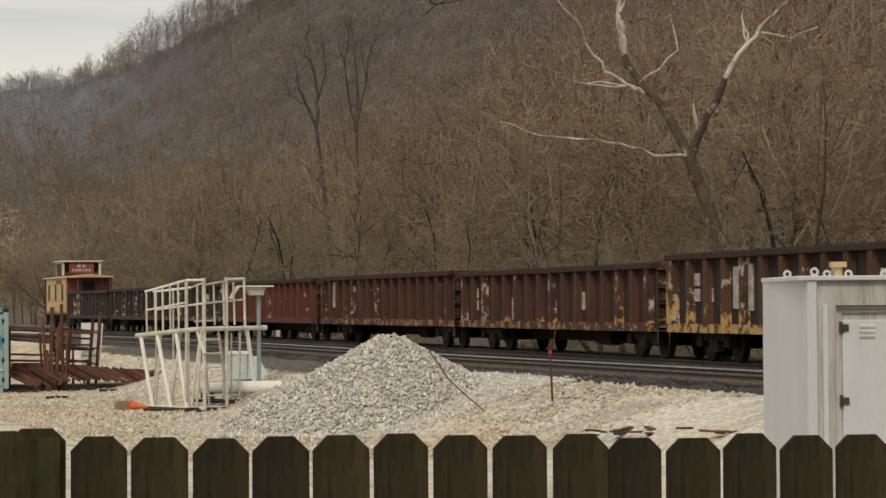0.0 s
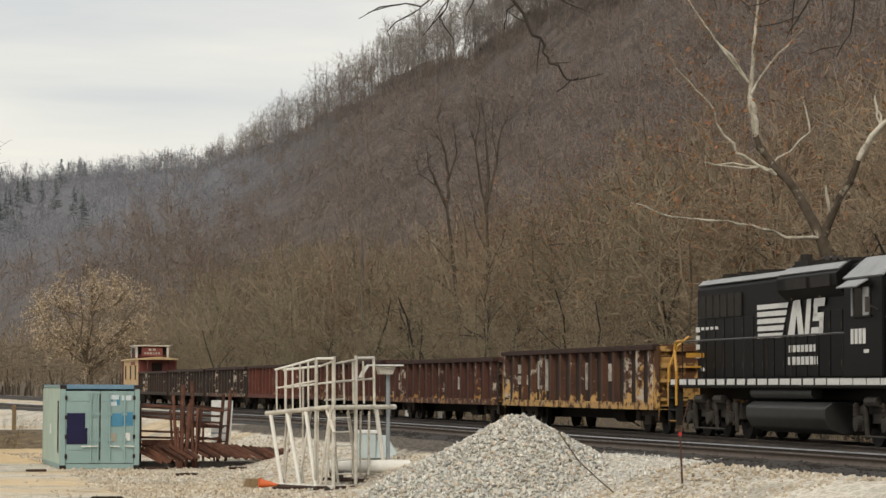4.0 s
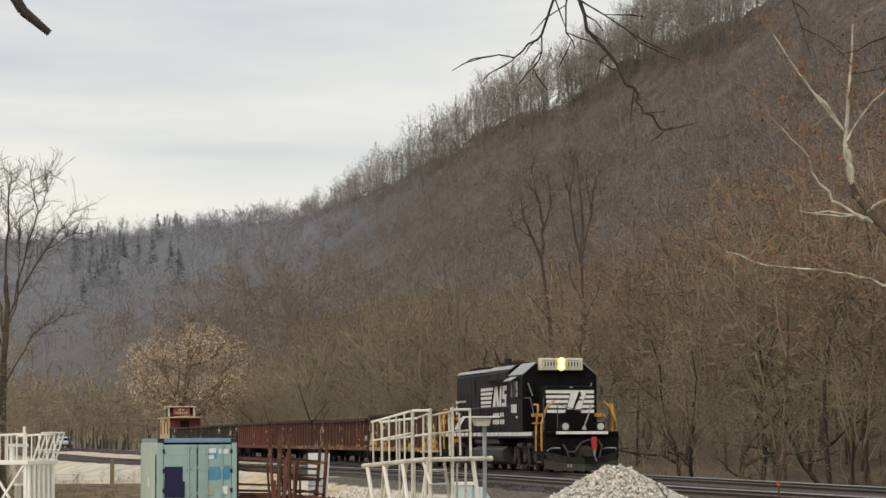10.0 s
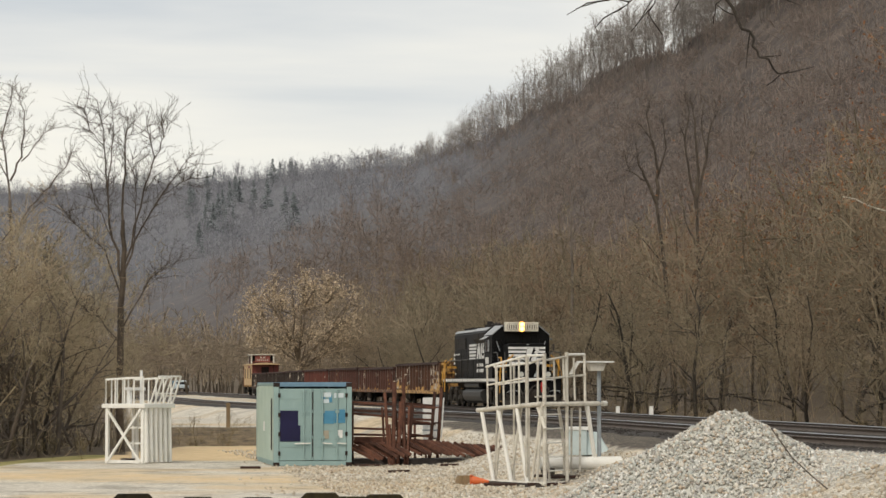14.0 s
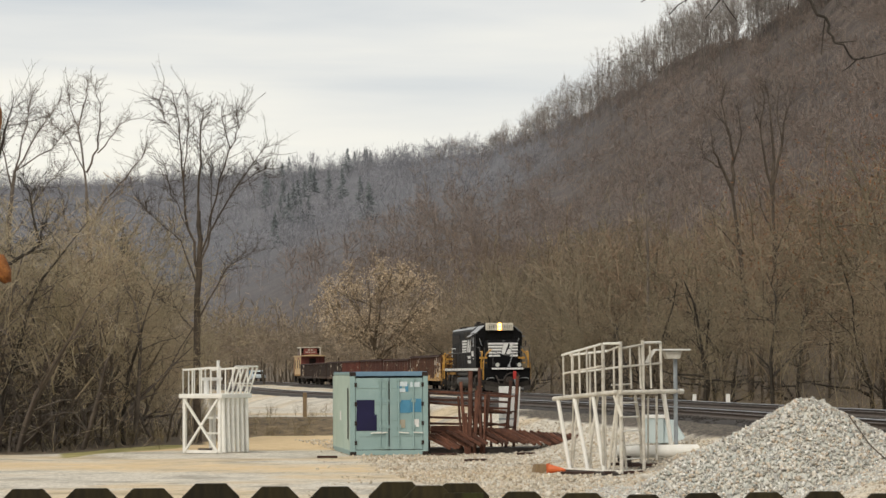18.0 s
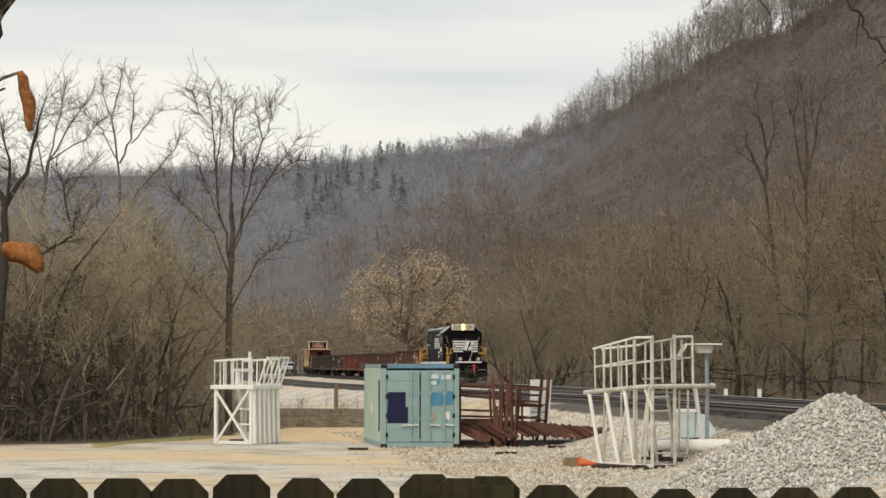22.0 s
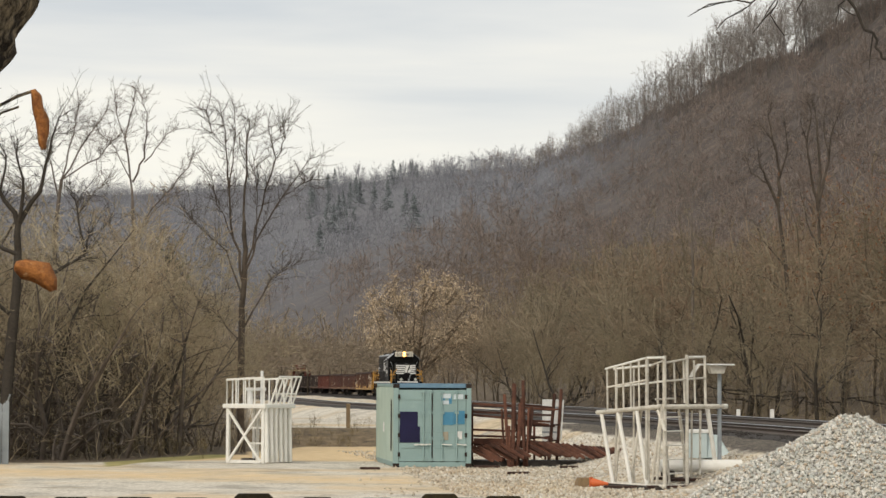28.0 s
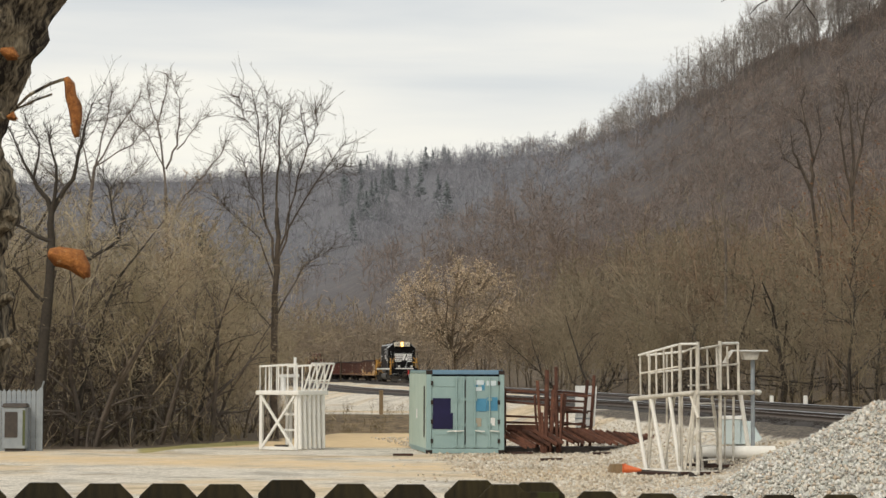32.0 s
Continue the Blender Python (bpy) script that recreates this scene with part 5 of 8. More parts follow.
def crown_tree(seed, limbs=20, subs=5, twigs=4, width=0.27, base=0.28, thin=0.0028, trunk_r=0.011, runs=4, sweep=0.42, long=1.0):
    """A bare tree, one unit high, with a rounded crown: limbs fan out from the trunk, fine twigs fill the outer shell."""
    rng = random.Random(seed)
    out = []
    mid = base + (1 - base) * 0.42
    rz = 1 - mid - 0.06
    p, r = Vector((0, 0, -0.03)), trunk_r
    stem = [p]
    for i in range(5):
        q = Vector((rng.gauss(0, 0.018), rng.gauss(0, 0.018), (i + 1) / 5 * (mid + rz * 0.45)))
        out.append((*p, *q, r, r * 0.82))
        p, r = q, r * 0.82
        stem.append(p)

    def on_stem(z):
        for a, b in zip(stem, stem[1:]):
            if b.z >= z:
                return a.lerp(b, (z - a.z) / (b.z - a.z))
        return stem[-1].copy()
    for k in range(limbs):
        az, sn = k * 2.39996 + rng.gauss(0, 0.25), rng.uniform(-0.45, 1.0)
        cs = math.sqrt(max(0, 1 - sn * sn))
        f = rng.uniform(0.78, 1.0)
        end = Vector((width * f * cs * math.cos(az), width * f * cs * math.sin(az), mid + rz * f * sn))
        a = on_stem(min(rng.uniform(base * 0.8, mid + 0.25 * rz), end.z - 0.02))
        c = a.lerp(end, 0.6)
        c.z = a.z + (end.z - a.z) * sweep
        pts = []
        for i in range(runs + 1):
            t = i / runs
            pts.append(a * (1 - t) ** 2 + c * 2 * t * (1 - t) + end * t * t + Vector([rng.gauss(0, 0.012) for j in range(3)]) * (0 < t))
        r0 = max(trunk_r * rng.uniform(0.3, 0.5), thin)
        for i in range(runs):
            out.append((*pts[i], *pts[i + 1], r0 + (thin - r0) * i / runs, r0 + (thin - r0) * (i + 1) / runs))
        for j in range(subs):
            t = rng.uniform(0.3, 1.0) * runs
            i = min(int(t), runs - 1)
            q = pts[i].lerp(pts[i + 1], t - i)
            n = Vector((q.x / width, q.y / width, (q.z - mid) / rz)) + Vector([rng.gauss(0, 0.6) for m in range(3)]) + Vector((0, 0, 0.35))
            n.normalize()
            ln = rng.uniform(0.05, 0.13) * long
            h = q + n * ln * 0.5
            e = h + (n + Vector([rng.gauss(0, 0.4) for m in range(3)])).normalized() * ln * 0.5
            out.append((*q, *h, thin, thin * 0.9))
            out.append((*h, *e, thin * 0.9, thin * 0.6))
            for m in range(twigs):
                b = h.lerp(e, rng.random())
                d = (n + Vector([rng.gauss(0, 0.75) for w in range(3)])).normalized()
                out.append((*b, *(b + d * rng.uniform(0.025, 0.07) * long), thin * 0.7, thin * 0.35))
    return np.array(out)


def tubes(seg, k=3):
    """Segments as tapered k-sided tubes: vertices and quads."""
    a, b, ra, rb = seg[:, 0:3], seg[:, 3:6], seg[:, 6:7], seg[:, 7:8]
    d = b - a
    d /= np.maximum(np.linalg.norm(d, axis=1, keepdims=True), 1e-9)
    h = np.where(np.abs(d[:, 2:3]) < 0.9, [[0, 0, 1.0]], [[1.0, 0, 0]])
    s = np.cross(d, h)
    s /= np.linalg.norm(s, axis=1, keepdims=True)
    t = np.cross(d, s)
    n = len(seg)
    v, nor = np.empty((n, 2 * k, 3)), np.empty((n, 2 * k, 3))
    for i in range(k):
        c, q = math.cos(2 * math.pi * i / k), math.sin(2 * math.pi * i / k)
        nor[:, i] = nor[:, k + i] = s * c + t * q
        v[:, i] = a + nor[:, i] * ra
        v[:, k + i] = b + nor[:, i] * rb
    base = np.arange(n)[:, None] * 2 * k
    f = np.stack([np.stack([base[:, 0] + i, base[:, 0] + (i + 1) % k, base[:, 0] + k + (i + 1) % k, base[:, 0] + k + i], -1) for i in range(k)], 1).reshape(-1, 4)
    return v.reshape(-1, 3), f, nor.reshape(-1, 3)


def ribbons(seg, rng, mids):
    """Fine twigs as slim two-sided strips that lie at random round their axis."""
    a, b, ra, rb = seg[:, 0:3], seg[:, 3:6], seg[:, 6:7], seg[:, 7:8]
    d = b - a
    s = np.cross(d, rng.normal(size=d.shape))
    s /= np.maximum(np.linalg.norm(s, axis=1, keepdims=True), 1e-9)
    # the outer side of each strip faces away from its crown's middle
    away = (a + b) / 2 - mids[:, 0:3]
    s *= np.where((np.cross(s, d) * away).sum(1, keepdims=True) < 0, -1, 1)
    v = np.stack([a - s * ra, a + s * ra, b + s * rb, b - s * rb], 1).reshape(-1, 3)
    f = np.arange(len(v)).reshape(-1, 4)
    # a strip stands for a round twig: it is shaded as a round part of its crown
    nor = away / np.maximum(mids[:, 3:4], 1e-6) * 3.0 + rng.normal(0, 0.30, d.shape) + [[0, 0, 0.25]]
    nor /= np.linalg.norm(nor, axis=1, keepdims=True)
    face = np.cross(s, d)
    nor *= np.where((face * nor).sum(1, keepdims=True) < 0, -1, 1)
    return v, f, np.repeat(nor, 4, 0)


def stamp(templates, places, rng, sink=0.0):
    """Copies of the templates at (x, y, height factor) on the ground, all segments in one array."""
    out, tone, mids = [], [], []
    for x, y, s in places:
        seg = templates[rng.integers(len(templates))]
        a = rng.uniform(0, 6.283)
        c, q = math.cos(a), math.sin(a)
        R = np.array([[c, q, 0], [-q, c, 0], [0, 0, 1]]) * s
        R[0:2] *= rng.uniform(0.85, 1.15)
        t = np.array([x, y, gz(x, y) - sink])
        o = seg.copy()
        o[:, 0:3] = seg[:, 0:3] @ R + t
        o[:, 3:6] = seg[:, 3:6] @ R + t
        o[:, 6:8] *= s
        out.append(o)
        tone.append(np.full(len(o), rng.random()))
        mids.append(np.tile([x, y, t[2] + 0.5 * s, s], (len(o), 1)))
    return np.concatenate(out), np.concatenate(tone), np.concatenate(mids)


def woods(name, label, mat, templates, places, thick, seed, category="wood", sink=0.0):
    """A wood as one object: thick wood as tubes, fine twigs as strips."""
    rng = np.random.default_rng(seed)
    seg, tone, mids = stamp(templates, places, rng, sink)
    big = seg[:, 6] > thick
    v1, f1, n1 = tubes(seg[big], 3)
    v2, f2, n2 = ribbons(seg[~big], rng, mids[~big])
    me = big_mesh(name, np.concatenate([v1, v2]), np.concatenate([f1, f2 + len(v1)]), mat)
    at = me.attributes.new("tint", "FLOAT", "POINT")
    at.data.foreach_set("value", np.concatenate([np.repeat(tone[big], 6), np.repeat(tone[~big], 4)]).astype(np.float32))
    at = me.attributes.new("stout", "FLOAT", "POINT")
    at.data.foreach_set("value", np.concatenate([np.ones(len(v1)), np.zeros(len(v2))]).astype(np.float32))
    me.normals_split_custom_set_from_vertices(np.concatenate([n1, n2]))
    return tagged(new(name, me), label, category, kind="stuff")


def polar(b, r):
    return r * math.sin(radians(b)), r * math.cos(radians(b))


def beside_track(y, u):
    return float(track_x(y)) + u, y


rnd = random.Random(77)
brush_t = [grow(100 + i, 1.0, limbs=7, levels=3, spread=0.36, lift=0.35, low=0.08, twigs=3, trunk_r=0.007, forks=3, pieces=4, thin=0.0038) for i in range(6)]
tree_t = [crown_tree(200 + i, 20, 8, 6, 0.29, 0.08, 0.0018, 0.0065, 4, 0.40) for i in range(8)]
hill_t = [crown_tree(300 + i, 15, 5, 3, 0.32, 0.22, 0.0024, 0.008, 3) for i in range(7)]
far_t = [crown_tree(400 + i, 10, 3, 1, 0.36, 0.3, 0.0050, 0.006, 2, long=1.4) for i in range(8)]
low_crest_t = [crown_tree(370 + i, 12, 4, 1, 0.32, 0.1, 0.0042, 0.009, 2, 0.5, 1.3) for i in range(6)]
crest_t = [crown_tree(350 + i, 12, 4, 3, 0.18, 0.42, 0.0019, 0.0075, 3, 0.3, 1.0) for i in range(9)]
crooked_t = [grow(250 + i, 1.0, limbs=8, levels=3, spread=0.42, lift=0.25, low=0.2, twigs=2, trunk_r=0.017, wander=0.2, pieces=5, thin=0.003) for i in range(6)]

# edge of the wood behind the track
edge = []
for i in range(140):
    y = 45 + 330 * (i / 140) ** 1.35 + rnd.uniform(-2, 2)
    if y < 225:
        edge.append((*beside_track(y, rnd.uniform(4.8, 10)), rnd.uniform(3, 7)))
woods("edge_thicket", "dense leafless brush and saplings along the far side of the track", "twig_olive", brush_t, edge, 0.03, 1, "thicket")
# the wood's top falls away down the valley
WOOD_B, WOOD_TOP = [0, 2.3, 4, 5.2, 7.7, 10.2, 12, 16, 22], [2.0, 2.6, 3.5, 3.9, 4.2, 5.2, 6.3, 8.0, 10.0]
inner = []
for i in range(176):
    y = 40 + 310 * (i / 176) ** 1.25 + rnd.uniform(-3, 3)
    x, y = beside_track(y, rnd.uniform(9, 34))
    d = math.hypot(x, y)
    if math.degrees(math.atan2(x, y)) < 1.7:
        continue
    top = d * math.tan(radians(np.interp(math.degrees(math.atan2(x, y)), WOOD_B, WOOD_TOP))) + 2.6 - gz(x, y)
    inner.append((x, y, max(6.0, top * rnd.uniform(0.72, 1.04))))
woods("wood_edge", "bare olive-brown trees of the wood behind the track", "twig_wood", tree_t, inner, 0.045, 2)
stems = []
for i in range(46):
    y = 44 + 200 * (i / 46) ** 1.3 + rnd.uniform(-2, 2)
    stems.append((*beside_track(y, rnd.uniform(7, 14)), rnd.uniform(8, 11.5)))
woods("edge_trees", "dark crooked bare trees at the edge of the wood", "bark_wet", crooked_t, stems, 0.03, 7)
# lower slope
slope = []
while len(slope) < 310:
    b = rnd.uniform(-0.5, 23)
    foot, crest = np.interp(b, RIDGE_B, FOOT_R), np.interp(b, RIDGE_B, CREST_R)
    slope.append((*polar(b, foot + (crest - foot) * rnd.uniform(0.05, 0.30)), rnd.uniform(11, 16)))
woods("lower_slope_wood", "purple-brown bare trees on the lower slope", "twig_slope", hill_t, slope, 0.075, 3)
# upper slope and crest
upper = []
while len(upper) < 3300:
    b = rnd.uniform(-10, 20)
    foot, crest = np.interp(b, RIDGE_B, FOOT_R), np.interp(b, RIDGE_B, CREST_R)
    upper.append((*polar(b, foot + (crest - foot) * (rnd.uniform(0.12, 1.0) ** 0.8 if b < 3 else 0.12 + 0.88 * rnd.random() ** 0.8)), rnd.uniform(12, 16) if b < 3 else rnd.uniform(9, 13)))
upper = [(x, y, h * (0.6 if math.degrees(math.atan2(x, y)) > 3.5 and math.hypot(x, y) > np.interp(math.degrees(math.atan2(x, y)), RIDGE_B, CREST_R) - 110 else 1)) for x, y, h in upper]
line = []
for i in range(420):
    b = rnd.uniform(-10, 3.4)
    line.append((*polar(b, np.interp(b, RIDGE_B, CREST_R) * (1 + rnd.uniform(-0.05, 0.004))), rnd.uniform(14, 20) * 0.62))
for i in range(430):
    b = 3 + 10 * rnd.random()
    k = min(1, 0.55 + 0.45 * (b - 3) / 2.5)
    line.append((*polar(b, np.interp(b, RIDGE_B, CREST_R) * (1 + rnd.uniform(-0.075, 0.008))), rnd.uniform(15, 28) * k))
warm_line = [p for p in line if p[0] > 0.06 * p[1] + rnd.uniform(-60, 40)]
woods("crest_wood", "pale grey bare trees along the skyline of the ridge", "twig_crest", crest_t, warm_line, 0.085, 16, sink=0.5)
woods("far_crest_wood", "hazy grey bare trees along the distant skyline", "twig_haze", low_crest_t, [p for p in line if p not in set(warm_line)], 0.2, 17, sink=2.0)
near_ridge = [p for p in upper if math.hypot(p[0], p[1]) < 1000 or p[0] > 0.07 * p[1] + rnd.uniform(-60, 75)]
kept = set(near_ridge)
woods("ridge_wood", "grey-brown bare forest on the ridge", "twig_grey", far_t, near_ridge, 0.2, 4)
woods("far_ridge_wood", "bare forest on the distant ridge with blue-grey haze in its colour", "twig_haze", far_t, [p for p in upper if p not in kept], 0.2, 14)
brow = []
for i in range(270):
    b = 3 + 10.5 * rnd.random()
    brow.append((*polar(b, np.interp(b, RIDGE_B, CREST_R) * (1 - 0.07 * rnd.random() ** 1.6)), rnd.uniform(6, 16)))
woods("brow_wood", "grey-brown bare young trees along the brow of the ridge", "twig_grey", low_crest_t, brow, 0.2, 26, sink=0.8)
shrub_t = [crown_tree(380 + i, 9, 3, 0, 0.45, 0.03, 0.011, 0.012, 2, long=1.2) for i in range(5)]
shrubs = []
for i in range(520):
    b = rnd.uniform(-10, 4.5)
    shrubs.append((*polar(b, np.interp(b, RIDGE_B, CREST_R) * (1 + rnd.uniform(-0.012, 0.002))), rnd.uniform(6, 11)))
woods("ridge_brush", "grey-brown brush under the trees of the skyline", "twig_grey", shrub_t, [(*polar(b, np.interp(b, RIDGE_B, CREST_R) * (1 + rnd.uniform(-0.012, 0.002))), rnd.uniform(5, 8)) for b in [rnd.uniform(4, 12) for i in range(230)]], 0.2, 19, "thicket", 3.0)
woods("crest_brush", "hazy grey brush along the distant skyline", "twig_haze", shrub_t, shrubs, 0.2, 18, "thicket", 3.5)
pines = []
for i in range(20):
    b, f = rnd.gauss(-0.7, 0.75), rnd.gauss(0.66, 0.09)
    foot, crest = np.interp(b, RIDGE_B, FOOT_R), np.interp(b, RIDGE_B, CREST_R)
    pines.append((*polar(b, foot + (crest - foot) * f), rnd.uniform(13, 19)))
for i in range(12):
    b = rnd.choice((-1.9, -3.2, 0.4)) + rnd.gauss(0, 0.25)
    pines.append((*polar(b, np.interp(b, RIDGE_B, CREST_R) + rnd.uniform(-20, 0)), rnd.uniform(10, 14)))
pine_t = []
for i in range(3):
    rp = random.Random(450 + i)
    seg = [(0, 0, 0, 0, 0, 0.95, 0.012, 0.004)]
    for k in range(110):
        h, a = rp.uniform(0.12, 0.98), rp.uniform(0, 6.283)
        w = 0.30 * (1.02 - h) * rp.uniform(0.5, 1.1) + 0.015
        seg.append((0.2 * w * math.cos(a), 0.2 * w * math.sin(a), h, w * math.cos(a), w * math.sin(a), h - rp.uniform(-0.01, 0.05), 0.020, 0.008))
    pine_t.append(np.array(seg))
woods("far_evergreens", "scattered evergreens on the distant ridge with haze in their colour", "haze_evergreen", pine_t, pines, 0.2, 15)
# thicket left of the yard
left = []
for i in range(82):
    b = rnd.uniform(-12, -3.2)
    left.append((*polar(b, np.interp(b, [-6.3, -5.2, -3.9], [87, 92, 96]) + 50 * rnd.random() ** 1.5), rnd.uniform(6.5, 10) * (0.55 if b > -4.3 else 1)))
woods("yard_thicket", "leafless olive brush and vines beside the yard", "twig_thicket", brush_t, left, 0.03, 5, "thicket")
vines = []
for i in range(30):
    b = rnd.uniform(-11, -3.9)
    vines.append((*polar(b, np.interp(b, [-6.3, -5.2, -3.9], [87, 93, 97]) + rnd.uniform(0, 18)), rnd.uniform(6, 10)))
woods("thicket_stems", "dark crooked stems among the brush beside the yard", "bark_sky", crooked_t, vines, 0.03, 8, "thicket")
trunks = []
for i in range(15):
    b = -10.5 + 6.7 * (i + rnd.random()) / 15
    trunks.append((*polar(b, np.interp(b, [-6.3, -5.2, -3.9], [88, 93, 97]) + rnd.uniform(0, 9)), rnd.uniform(9, 12) * (0.6 if b > -4.4 else 1)))
woods("thicket_trunks", "dark gnarled trunks standing in the brush beside the yard", "bark_sky", crooked_t, trunks, 0.02, 28, "thicket")
fill = []
for i in range(60):
    b = rnd.uniform(-12, -3.9)
    fill.append((*polar(b, rnd.uniform(98, 140)), rnd.uniform(6.5, 9.5) * (0.6 if b > -4.6 else 1)))
woods("thicket_trees", "fine-twigged olive trees among the brush beside the yard", "twig_thicket", tree_t, fill, 0.045, 9, "thicket")
valley_t = [crown_tree(470 + i, 12, 4, 1, 0.34, 0.15, 0.0042, 0.010, 2, 0.45, 1.2) for i in range(5)]
mid = []
for i in range(210):
    b = rnd.uniform(-4, 1.8)
    mid.append((*polar(b, rnd.uniform(330, 620)), rnd.uniform(9, 15)))
woods("valley_wood", "pale beige bare trees down the valley", "twig_pale", valley_t, mid, 0.10, 6)


def leaves(name, label, mat, centres, size, seed, category="foliage", kind="stuff"):
    """Small bent leaves, two quads each, round the given centres."""
    rng = np.random.default_rng(seed)
    c = np.asarray(centres, float)
    n = len(c)
    a = rng.normal(size=(n, 3))
    a /= np.linalg.norm(a, axis=1, keepdims=True)
    b = np.cross(a, rng.normal(size=(n, 3)))
    b /= np.linalg.norm(b, axis=1, keepdims=True)
    s = rng.uniform(0.6, 1.3, (n, 1)) * size
    k = np.cross(a, b) * s * 0.25
    v = np.stack([c - a * s, c - b * s * 0.45 + k, c + a * s, c + b * s * 0.45 + k], 1).reshape(-1, 3)
    f = np.arange(len(v)).reshape(-1, 4)
    return new(name, big_mesh(name, v, f, mat))


def single_tree(label, seg, x, y, mat_trunk, mat_crown, cut, turn=0.0, twig_k=3):
    """A tree of its own: stout wood as the trunk, the rest as the crown."""
    t = thing("tree", label, "tree", pose(x, y, gz(x, y) - 0.05, 0, 0, turn))
    big = seg[:, 6] > cut
    run = seg[:, 8] if seg.shape[1] > 8 else np.zeros(len(seg))
    groups = [("trunk" if n == 0 else "limb", big & (run == n), 7, mat_trunk) for n in np.unique(run)]
    for name, sel, k, mat in groups + [("crown", ~big, twig_k, mat_crown)]:
        if sel.any():
            v, f, nor = tubes(seg[sel], k)
            ob = new(name, big_mesh(name, v, f, mat))
            ob.parent = t
            if name == "crown":
                tagged(ob, "fine bare twigs", kind="stuff")
    return t


def limb_tree(trunk, limbs, seed, twig_len=1.0, twigs=5):
    """Segments of a tree from the run of its trunk and limbs; fine twigs grow along the limbs. Each run: points (x, y, z) and two radii."""
    rng = random.Random(seed)
    out, run = [], []
    for number, (pts, r0, r1, carry) in enumerate([(trunk[0], trunk[1], trunk[2], False)] + [(*l, True) for l in limbs]):
        pts = [Vector(p) for p in pts]
        fine = []
        for a, b in zip(pts, pts[1:]):
            for i in range(3):
                fine.append(a.lerp(b, i / 3) + (Vector((rng.gauss(0, 0.04), rng.gauss(0, 0.04), rng.gauss(0, 0.04))) if i else Vector()))
        fine.append(pts[-1])
        n = len(fine) - 1
        for i in range(n):
            ra, rb = r0 + (r1 - r0) * i / n, r0 + (r1 - r0) * (i + 1) / n
            lap = (fine[i + 1] - fine[i]).normalized() * ra * 0.5
            out.append((*(fine[i] - lap), *(fine[i + 1] + lap), ra, rb))
            if carry and i > max(1, n * 0.3):
                for k in range(twigs):
                    d = ((fine[i + 1] - fine[i]).normalized() * 0.7 + Vector((rng.gauss(0, 0.85), rng.gauss(0, 0.6), rng.gauss(0.15, 0.55)))).normalized()
                    p, long = fine[i].lerp(fine[i + 1], rng.random()), twig_len * rng.uniform(0.4, 1.2) * (1.9 if k % 3 == 0 else 0.9)
                    steps = 4 if k % 3 == 0 else 2
                    for m in range(steps):
                        d = (d + Vector((rng.gauss(0, 0.28), rng.gauss(0, 0.28), rng.gauss(0.10, 0.25)))).normalized()
                        q = p + d * long / steps
                        out.append((*p, *q, 0.010 - 0.005 * m / steps, 0.010 - 0.005 * (m + 1) / steps))
                        for w in range(2):
                            d3 = (d + Vector((rng.gauss(0, 0.65), rng.gauss(0, 0.65), rng.gauss(0.25, 0.4)))).normalized()
                            b0 = p.lerp(q, rng.random())
                            out.append((*b0, *(b0 + d3 * twig_len * rng.uniform(0.2, 0.5)), 0.0048, 0.0035))
                        p = q
        run += [number] * (len(out) - len(run))
    return np.column_stack([out, run])


